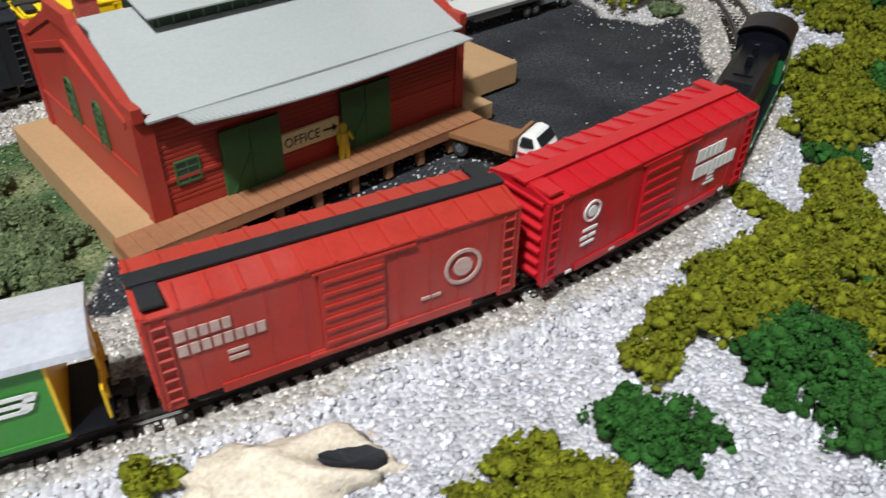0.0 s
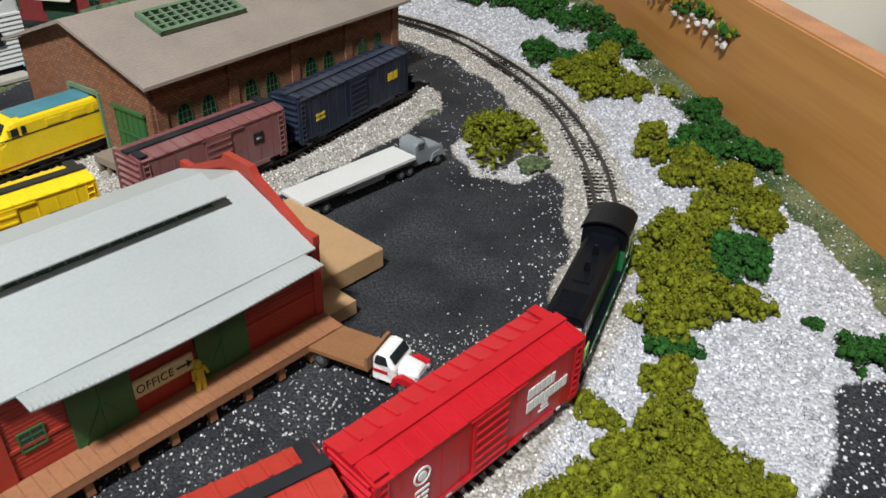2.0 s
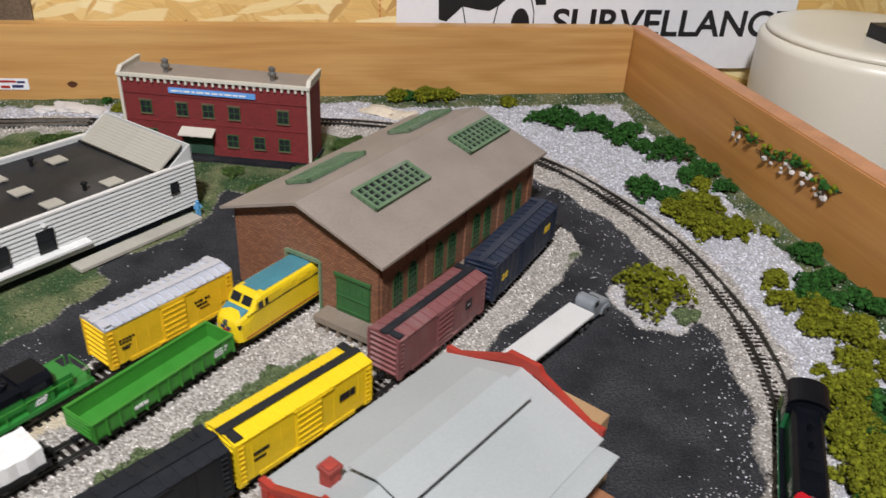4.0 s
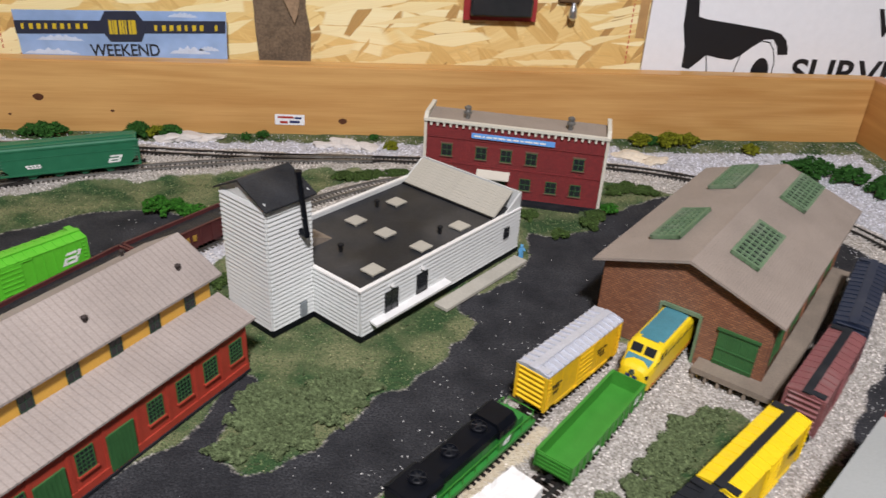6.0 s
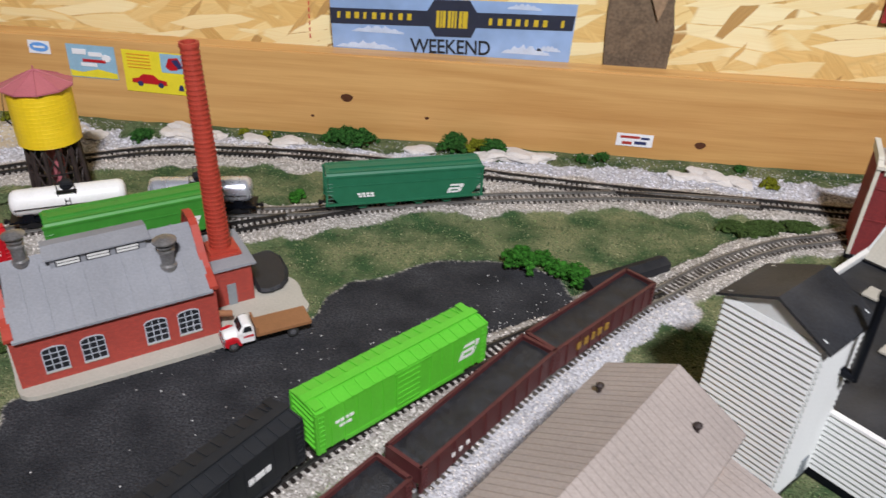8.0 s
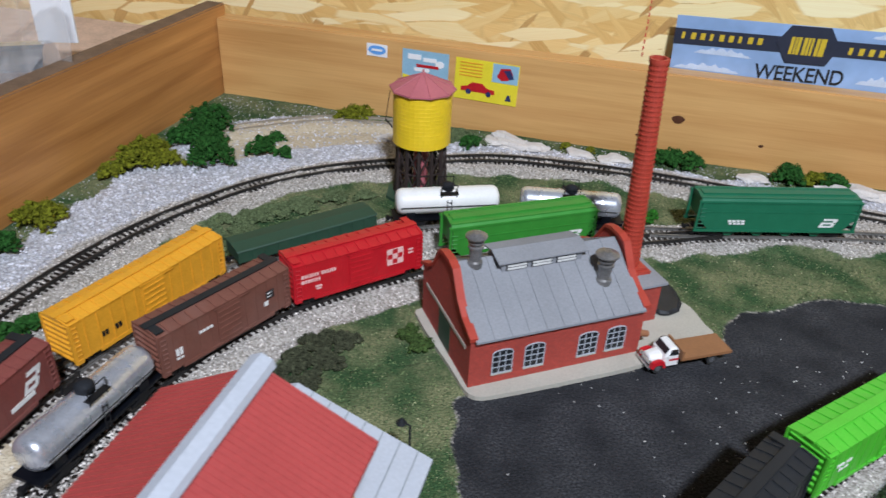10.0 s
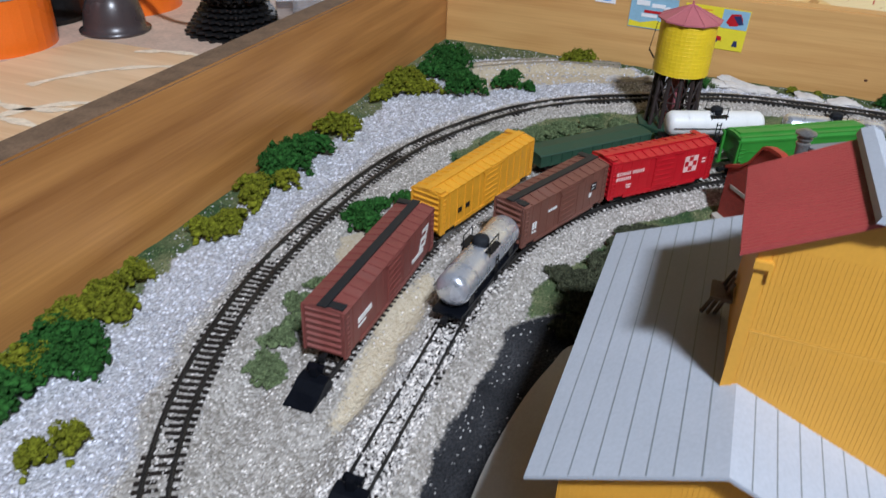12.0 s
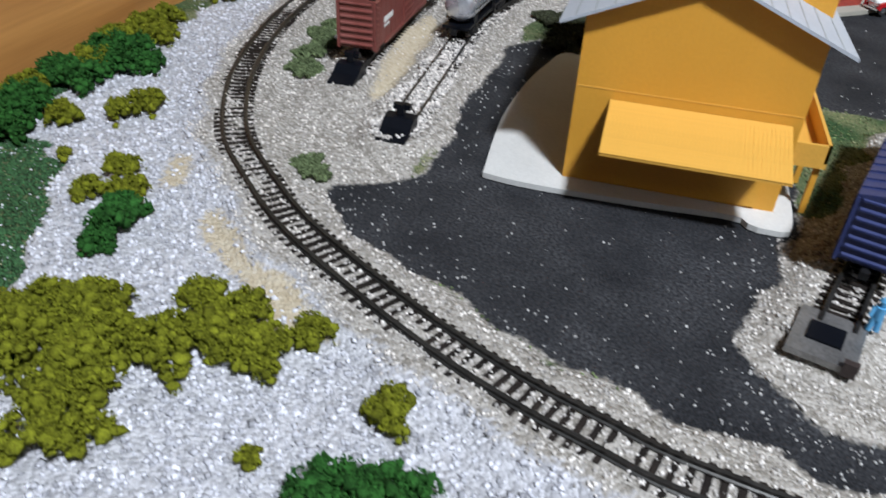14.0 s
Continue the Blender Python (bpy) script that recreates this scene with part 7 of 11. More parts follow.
def engine_house():
    t = thing("engine_house", 0.1212, 0.6015, 0, 47.4, "sooty brick engine house with taupe shingle roof and green skylights", "engine house")
    L, D, ze, zr = 0.192, 0.106, 0.0515, 0.0720
    bm = B()
    oy, ow, oh = D / 2, 0.0118, 0.0350
    prism(bm, [(0, 0), (0, ze), (D / 2, zr - 0.002), (D, ze), (D, 0), (oy + ow, 0), (oy + ow, oh), (oy - ow, oh), (oy - ow, 0)], 0, 0.002, "x")
    part("front_wall", bm, "brick", t, "brick gable wall with engine doorway")
    bm = B()
    prism(bm, [(0, 0), (0, ze), (D / 2, zr - 0.002), (D, ze), (D, 0)], L - 0.002, L, "x")
    part("rear_wall", bm, "brick", t)
    for y0 in (0, D - 0.002):
        bm = B()
        box(bm, 0.002, L - 0.002, y0, y0 + 0.002, 0, ze)
        for k in range(5):
            xx = 0.002 + k * (L - 0.010) / 4
            e = (-0.0012, 0) if y0 == 0 else (D, D + 0.0012)
            box(bm, xx, xx + 0.006, e[0], e[1], 0, ze - 0.0015)
        e = (-0.0010, 0) if y0 == 0 else (D, D + 0.0010)
        for k in range(48):
            box(bm, 0.004 + k * 0.0039, 0.0058 + k * 0.0039, e[0], e[1], ze - 0.004, ze - 0.0022)
        part("side_wall", bm, "brick", t)
    bm = B()
    gable_roof(bm, -0.0055, L + 0.005, (-0.0065, D / 2, D + 0.0065), (ze + 0.0008 - 0.001, zr, ze + 0.0008 - 0.001), 0.0016)
    part("roof", bm, "roof_tan", t, "taupe shingle roof")
    slope = math.atan2(zr - ze, D / 2 + 0.0065)
    for cx in (0.0565, 0.1630):
        for s, cy in ((1, 0.0315), (-1, D - 0.0250)):
            bm = B()
            m = pose(cx, cy, ze + (zr - ze) * (min(cy, D - cy) + 0.0065) / (D / 2 + 0.0065) + 0.0004, s * math.degrees(slope), 0, 0)
            lx, ly = 0.0280, 0.0100
            box(bm, -lx, lx, -ly, -ly + 0.0022, 0, 0.0026)
            box(bm, -lx, lx, ly - 0.0022, ly, 0, 0.0026)
            for xx in (-lx, lx - 0.0022):
                box(bm, xx, xx + 0.0022, -ly, ly, 0, 0.0025)
            for k in range(1, 9):
                xx = -lx + 0.0011 + k * (2 * lx - 0.0022) / 9
                box(bm, xx - 0.0006, xx + 0.0006, -ly, ly, 0, 0.0023)
            for yy in (-0.0040, 0.0, 0.0040):
                box(bm, -lx, lx, yy - 0.0005, yy + 0.0005, 0, 0.0021)
            bm.transform(m)
            sk = part("skylight", bm, "sky_frame", t, "green framed roof skylight")
            bm = B()
            box(bm, -lx + 0.001, lx - 0.001, -ly + 0.001, ly - 0.001, 0.0002, 0.0010)
            bm.transform(m)
            part("pane", bm, "glass", sk)
    # green frame of the engine doorway
    bm = B()
    for y0, y1, z0, z1 in ((oy - ow - 0.0016, oy - ow, 0, oh + 0.0016), (oy + ow, oy + ow + 0.0016, 0, oh + 0.0016), (oy - ow, oy + ow, oh, oh + 0.0024)):
        box(bm, -0.0014, 0.0022, y0, y1, z0, z1)
    part("door_frame", bm, "sky_frame", t, "green doorway frame")
    bm = B()
    y0, y1, z0, z1 = 0.0050, 0.0284, 0.0092, 0.0340
    box(bm, -0.0012, 0, y0, y1, z0, z1)
    leaf = part("freight_door", bm, "green_door", t, "green plank freight door")
    for k in range(6):
        yy = y0 + 0.0008 + k * (y1 - y0 - 0.0016) / 5
        slab_part("batten", "green_door", leaf, -0.0015, -0.0012, yy - 0.0002, yy + 0.0002, z0, z1)
    slab_part("door_track", "green_door", leaf, -0.0022, -0.0010, y0 - 0.001, y1 + 0.001, z1 - 0.0012, z1 + 0.0006)
    for zz in (z0 + 0.002, z0 + 0.011):
        slab_part("ledge", "green_door", leaf, -0.0018, -0.0012, y0, y1, zz, zz + 0.0010)
    for c in (0.026, 0.070, 0.116, 0.162):
        for d in (-0.0075, 0.0075):
            pane_window(t, "y-", c + d, 0.0120, 0.0082, 0.0230, -0.0001, "green_door", True, 3, 6)
    # black floor sheet added, its colour deepens the shade in the doorway
    bm = B()
    box(bm, 0.003, L - 0.003, 0.003, D - 0.003, 0.0, 0.0006)
    part("floor", bm, "dull", t)
    bm = B()
    box(bm, -0.0130, -0.0002, -0.0140, 0.0360, 0.0050, 0.0088)
    box(bm, -0.0002, L * 0.94, -0.0140, -0.0014, 0.0050, 0.0088)
    part("dock", bm, "wood_dock", t, "weathered loading dock")
    for k in range(7):
        bm = B()
        box(bm, -0.0122, -0.0104, -0.0130 + k * 0.0078, -0.0112 + k * 0.0078, 0, 0.0050)
        part("dock_post", bm, "wood_dock", t)
    for k in range(24):
        bm = B()
        box(bm, 0.002 + k * 0.0075, 0.0038 + k * 0.0075, -0.0132, -0.0114, 0, 0.0050)
        part("dock_post", bm, "wood_dock", t)


engine_house()


def dairy():
    """The white clapboard works with a tower and a flat tar roof."""
    t = thing("clapboard_works", -0.1115, 0.6575, 0, 44.3, "white clapboard works with tower, tar roof and black base", "factory")
    L, D, z1 = 0.1676, 0.098, 0.0372

    def siding(parent, x0, x1, y0, y1, za, zb, face):
        """Overlapping clapboards, each a piece of its own, on one face of a wall."""
        n = int(round((zb - za) / 0.0029))
        h = (zb - za) / n
        u0, u1 = (x0, x1) if face[0] == "y" else (y0, y1)
        at, s = {"y-": (y0, -1), "y+": (y1, 1), "x-": (x0, -1), "x+": (x1, 1)}[face]
        bm = B()
        prism(bm, [(at, 0), (at + s * 0.0012, 0), (at + s * 0.0012, 0.0003), (at + s * 0.0002, h), (at, h)], u0, u1, "x" if face[0] == "y" else "y")
        me = finish(bm, "clapboard", "clap")
        for k in range(n):
            o = new("clapboard", me)
            o.parent = parent
            o.matrix_basis = pose(random.uniform(-0.00005, 0.00005), 0, za + k * h)

    # main block
    for name, d, face in (("front_wall", (0, L, 0, 0.0015), "y-"), ("rear_wall", (0, L, D - 0.0015, D), "y+"), ("end_wall", (0, 0.0015, 0.0015, D - 0.0015), "x-"), ("end_wall", (L - 0.0015, L, 0.0015, D - 0.0015), "x+")):
        bm = B()
        box(bm, *d, 0.0045, z1)
        siding(part(name, bm, "clap", t, "white clapboard wall"), d[0], d[1], d[2], d[3], 0.0047, z1 - 0.0006, face)
    bm = B()
    box(bm, -0.0008, L + 0.0008, -0.0008, D + 0.0008, 0.0, 0.0045)
    box(bm, -0.0343, -0.0008, 0.0422, 0.0863, 0.0, 0.0045)
    part("base", bm, "black", t, "black base")
    bm = B()
    box(bm, 0.0015, L - 0.0015, 0.0015, D - 0.0015, z1 - 0.0045, z1 - 0.0030)
    part("roof", bm, "tar", t, "flat black tar roof")
    bm = B()
    for x0, x1, y0, y1 in ((-0.0012, L, -0.0012, 0.0018), (-0.0012, L, D - 0.0018, D + 0.0012), (-0.0012, 0.0018, 0.0018, D - 0.0018)):
        box(bm, x0, x1, y0, y1, z1 - 0.0004, z1 + 0.0010)
    part("trim", bm, "white", t, "white parapet trim")
    # sloping screen at the far end
    bm = B()
    prism(bm, [(0.1420, z1 - 0.0030), (0.1660, z1 + 0.0128), (0.1676, z1 + 0.0128), (0.1676, z1)], 0.0, 0.0012, "y")
    prism(bm, [(0.1420, z1 - 0.0030), (0.1660, z1 + 0.0128), (0.1676, z1 + 0.0128), (0.1676, z1)], D - 0.0012, D, "y")
    box(bm, L - 0.0012, L, 0, D, z1, z1 + 0.0130)
    part("screen_wall", bm, "clap", t)
    bm = B()
    prism(bm, [(0.1425, z1 - 0.0028), (0.1652, z1 + 0.0122), (0.1652, z1 + 0.0112), (0.1425, z1 - 0.0040)], 0.0066, D - 0.0014, "y")
    panel = part("sloping_panel", bm, "conc", t, "beige corrugated sloping panel")
    bm = B()
    prism(bm, [(0, -0.0002), (0.00205, 0.00115), (0.00185, 0.00165), (-0.0001, 0.0001)], 0.0070, D - 0.0018, "y")
    rib = finish(bm, "panel_rib", "conc")
    for k in range(10):
        piece("panel_rib", rib, panel, pose(0.1428 + k * 0.00222, 0, z1 - 0.0026 + k * 0.00147))
    # narrow black strip along the foot of the sloping panel
    bm = B()
    box(bm, 0.1404, 0.1424, 0.0020, D - 0.0020, z1 - 0.0030, z1 - 0.0016)
    part("flashing", bm, "black", t, "black strip along the sloping panel foot")
    # tower
    bm = B()
    x0, x1, y0, y1, ze, zr = -0.0335, 0.0, 0.0430, 0.0855, 0.0905, 0.1005
    box(bm, x0 + 0.0002, x1 - 0.0002, y0 + 0.0002, y1 - 0.0002, 0.0045, ze)
    for xx in (x0 + 0.0002, x1 - 0.0010):
        prism(bm, [(y0, ze), ((y0 + y1) / 2, zr - 0.0004), (y1, ze)], xx, xx + 0.0008, "x")
    tw = part("tower", bm, "clap", t, "white clapboard tower")
    for face in ("x-", "y-", "y+", "x+"):
        siding(tw, x0, x1, y0, y1, 0.0047, ze - 0.0020, face)
    bm = B()
    gable_roof(bm, x0 - 0.0025, x1 + 0.0025, (y0 - 0.0035, (y0 + y1) / 2, y1 + 0.0035), (ze - 0.0018, zr + 0.0004, ze - 0.0018), 0.0012)
    part("tower_roof", bm, "tar", t, "black tower roof")
    bm = B()
    box(bm, -0.0120, -0.0065, y0 - 0.0015, y0, 0.0047, 0.0155)
    part("door", bm, "grey_cab", t, "grey door")
    bm = B()
    rod(bm, (-0.0085, y0 - 0.0062, 0.0640), (-0.0130, y0 - 0.0062, 0.1065), 0.0017, seg=12)
    rod(bm, (-0.0130, y0 - 0.0062, 0.1065), (-0.0132, y0 - 0.0062, 0.1085), 0.0021, seg=12)
    rod(bm, (-0.0086, y0, 0.0655), (-0.0086, y0 - 0.0068, 0.0655), 0.0022, seg=12)
    part("stove_pipe", bm, "black", t, "tall black stove pipe")
    bm = B()
    prism(bm, [(0.0014, z1 - 0.0030), (0.0014, z1 + 0.0110), (0.0040, z1 + 0.0110), (0.0385, z1 - 0.0030)], 0.0660, 0.0850, "y")
    part("roof_wedge", bm, "wood_dock", t, "dark weathered wedge behind the tower")
    for u, w, z, h, bu in ((0.0255, 0.0125, 0.0130, 0.0165, 3), (0.0545, 0.0110, 0.0150, 0.0150, 2), (0.1490, 0.0062, 0.0200, 0.0080, 2)):
        pane_window(t, "y-", u, z, w * 0.9, h * 0.92, -0.0019, "iron", False, bu - 1, 2, 0.0005)
        if u < 0.1:
            bm = B()
            rod(bm, (u, -0.0012, z + h + 0.0022), (u, -0.0028, z + h + 0.0028), 0.0012, 0.0016, 8)
            part("wall_lamp", bm, "white", t)
    bm = B()
    prism(bm, [(-0.0007, 0.0122), (-0.0072, 0.0112), (-0.0072, 0.0128), (-0.0007, 0.0136)], 0.0070, 0.0800, "x")
    part("canopy_board", bm, "white", t, "white board canopy")
    inv = Matrix.Rotation(radians(-44.3), 3, "Z")
    for gx, gy in ((-0.1145, 0.7557), (-0.0941, 0.7366), (-0.0705, 0.7170), (-0.1035, 0.6864), (-0.0408, 0.7474), (-0.0843, 0.7868)):
        p = inv @ Vector((gx + 0.1115, gy - 0.6575, 0))
        bm = B()
        box(bm, p.x - 0.0058, p.x + 0.0058, p.y - 0.0056, p.y + 0.0056, z1 - 0.0018, z1 - 0.0008)
        for qx in (-1, 1):
            for qy in (-1, 1):
                box(bm, p.x + qx * 0.0045 - 0.0005, p.x + qx * 0.0045 + 0.0005, p.y + qy * 0.0045 - 0.0005, p.y + qy * 0.0045 + 0.0005, z1 - 0.0031, z1 - 0.0018)
        part("roof_hatch", bm, "conc", t, "pale square roof hatch")
    for gx, gy in ((-0.1244, 0.7131), (-0.0990, 0.7810), (-0.0558, 0.7386)):
        p = inv @ Vector((gx + 0.1115, gy - 0.6575, 0))
        vent_pipe(t, p.x, p.y, z1 - 0.0032, 0.0048, 0.0013)


dairy()
bm_ = B()
box(bm_, 0.064, 0.158, -0.0170, -0.0055, 0.0, 0.0028)
single("concrete_slab", bm_, "conc", "pale concrete loading slab beside the clapboard works", "slab", "structure", pose(-0.1115, 0.6575, 0, 0, 0, 44.3), bevel=0.0004)


def long_works():
    """The long yellow and red works with stepped taupe roofs."""
    t = thing("two_tier_works", -0.1765, 0.6320, 0, 235.5, "red and yellow works with stepped taupe sheet roofs", "factory")
    L = 0.150
    bm = B()
    box(bm, 0, L, -0.0015, 0.0, 0.0015, 0.0345)
    for k in range(9):
        xx = 0.0012 + k * 0.0193 - (0.0006 if k else 0)
        slab_part("pilaster", "red_chim", t, xx - 0.0010, xx + 0.0010, 0, 0.0005, 0.0060, 0.0340)
    part("front_wall", bm, "red_chim", t, "orange-red lower wall")
    slab_part("plinth", "red_chim", t, 0, L, 0, 0.0008, 0.0015, 0.0060)
    for xx in (0, L - 0.0015):
        slab_part("end_wall", "red_chim", t, xx, xx + 0.0015, -0.0245, -0.0015, 0.0015, 0.0345)
    bm = B()
    box(bm, 0.0, L - 0.001, -0.0790, -0.0245, 0.0, 0.0545)
    for xx in (0.0, L - 0.0025):
        prism(bm, [(-0.0245, 0.0545), (-0.0525, 0.0708), (-0.0790, 0.0545)], xx, xx + 0.0015, "x")
    part("upper_wall", bm, "ochre_wall", t, "yellow upper wall")
    bm = B()
    prism(bm, [(0.0030, 0.0338), (0.0030, 0.0350), (-0.0245, 0.0424), (-0.0245, 0.0412)], -0.0060, L + 0.003, "x")
    part("lower_roof", bm, "roof_taupe", t, "taupe lower roof")
    bm = B()
    gable_roof(bm, -0.0072, L + 0.0026, (-0.0212, -0.0525, -0.0825), (0.0555, 0.0725, 0.0560), 0.0014)
    part("upper_roof", bm, "roof_taupe", t, "taupe upper roof")
    bm = B()
    box(bm, -0.0005, L + 0.0005, -0.081, 0.0015, 0.0, 0.0016)
    part("base", bm, "dull", t)
    for k in range(6):
        u = 0.0155 + k * 0.0248
        pane_window(t, "y+", u, 0.0432, 0.0064, 0.0092, -0.0244, "dkgreen", False, 2, 2, 0.0005)
    for u in (0.0092, 0.0288, 0.0481, 0.0671, 0.1085, 0.1430):
        pane_window(t, "y+", u, 0.0135, 0.0088, 0.0125, 0.0001, "green_door", False, 4, 5, 0.0007)
        bm = B()
        box(bm, u - 0.0056, u + 0.0056, 0, 0.0016, 0.0121, 0.0131)
        part("window_sill", bm, "red_chim", t)
    for u in (0.0888, 0.1270):
        bm = B()
        box(bm, u - 0.0080, u + 0.0080, 0, 0.0009, 0.0020, 0.0240)
        leaf = part("door", bm, "green_door", t, "green freight door")
        for k in range(7):
            slab_part("batten", "green_door", leaf, u - 0.0076 + k * 0.0024, u - 0.0072 + k * 0.0024, 0.0009, 0.0012, 0.0020, 0.0240)
    for u in (0.0117, 0.0720, 0.1290):
        vent_pipe(t, u, -0.0345, 0.0612, 0.0036, 0.0010, material="dkwood")
    for u in (0.0165, 0.1050):
        vent_pipe(t, u, -0.0730, 0.0605, 0.0036, 0.0010, material="dkwood")


long_works()


def red_works():
    t = thing("two_storey_works", -0.0552, 0.8868, 0.0, -16.4, "two-storey wine red brick works with white cornice", "factory")
    L, D, z1 = 0.1545, 0.036, 0.0665
    bm = B()
    box(bm, 0, L, 0, D, 0.0030, z1)
    part("wall", bm, "brick_wine", t, "wine red brick wall")
    for zz in (0.0295, 0.0520):
        bm = B()
        box(bm, 0.0015, L - 0.0015, -0.0006, 0, zz, zz + 0.0009)
        part("belt_course", bm, "brick_wine", t)
    bm = B()
    box(bm, -0.002, L + 0.002, -0.002, D, 0.0, 0.0032)
    box(bm, 0.02, L * 0.9, -0.008, -0.002, 0.0, 0.0026)
    part("base", bm, "dull", t, "dark stone base")
    bm = B()
    box(bm, 0.001, L - 0.001, 0.001, D - 0.001, z1, z1 + 0.0008)
    part("roof", bm, "roof_tan", t, "dark grey roof")
    bm = B()
    box(bm, -0.0015, L + 0.0015, -0.0025, 0.0015, z1 - 0.0005, z1 + 0.0018)
    for k in range(27):
        xx = 0.004 + k * (L - 0.0095) / 26
        box(bm, xx, xx + 0.0018, -0.0018, 0, z1 - 0.0040, z1 - 0.0005)
    part("cornice", bm, "cardboard", t, "white cornice with brackets")
    for xx in (-0.0012, L - 0.0014):
        bm = B()
        box(bm, xx, xx + 0.0026, 0.0016, D, z1, z1 + 0.0050)
        prism(bm, [(-0.0020, z1 + 0.0018), (0.004, z1 + 0.0062), (D + 0.001, z1 + 0.0062), (D + 0.001, z1 + 0.0048), (0.004, z1 + 0.0048)], xx - 0.0004, xx + 0.0030, "x")
        box(bm, xx, xx + 0.0024, -0.0012, 0.0, 0.0032, z1)
        part("parapet", bm, "cardboard", t, "white capped side parapet")
    for fr in (0.125, 0.32, 0.46, 0.60, 0.86):
        pane_window(t, "y-", fr * L, 0.0365, 0.0085, 0.0098, -0.0001, "green_door", False, 2, 2, 0.0008)
        bm = B()
        box(bm, fr * L - 0.0055, fr * L + 0.0055, -0.0014, 0, 0.0352, 0.0360)
        box(bm, fr * L - 0.0055, fr * L + 0.0055, -0.0010, 0, 0.0470, 0.0480)
        part("window_sill", bm, "sill_tan", t)
    for fr in (0.14, 0.58, 0.725, 0.86):
        pane_window(t, "y-", fr * L, 0.0125, 0.0085, 0.0098, -0.0001, "green_door", False, 2, 2, 0.0008)
        bm = B()
        box(bm, fr * L - 0.0055, fr * L + 0.0055, -0.0014, 0, 0.0112, 0.0120)
        part("window_sill", bm, "sill_tan", t)
    bm = B()
    box(bm, 0.31 * L, 0.47 * L, -0.0008, 0, 0.0040, 0.0200)
    part("door", bm, "dkgreen", t, "dark doorway")
    bm = B()
    prism(bm, [(0, 0.0268), (0, 0.0258), (-0.0100, 0.0222), (-0.0100, 0.0232)], 0.305 * L, 0.49 * L, "x")
    part("awning", bm, "cardboard", t, "cream door awning")
    bm = B()
    box(bm, 0.26 * L, 0.72 * L, -0.0014, -0.0002, 0.0548, 0.0592)
    sg = part("sign_board", bm, "sign_blue", t, "blue sign board with pale unreadable lettering")
    bm = B()
    bars(bm, 0.275 * L, 0.0562, [0.006, 0.002, 0.005, 0.003, 0.006, 0.004, 0.005, 0.003, 0.006, 0.004, 0.005], 0.0014, -0.0014, -0.0002, 0.0012)
    part("lettering", bm, "letter", sg)
    for fr in (0.22, 0.79):
        bm = B()
        x = fr * L
        lathe(bm, [(0.0020, z1 + 0.0006), (0.0018, z1 + 0.0048), (0.0034, z1 + 0.0054), (0.0036, z1 + 0.0074), (0.0024, z1 + 0.0082), (0.0030, z1 + 0.0104), (0.0030, z1 + 0.0112), (0.0010, z1 + 0.0124)], 12, x, 0.012)
        part("roof_vent", bm, "vent_grey", t, "grey metal roof ventilator")


red_works()


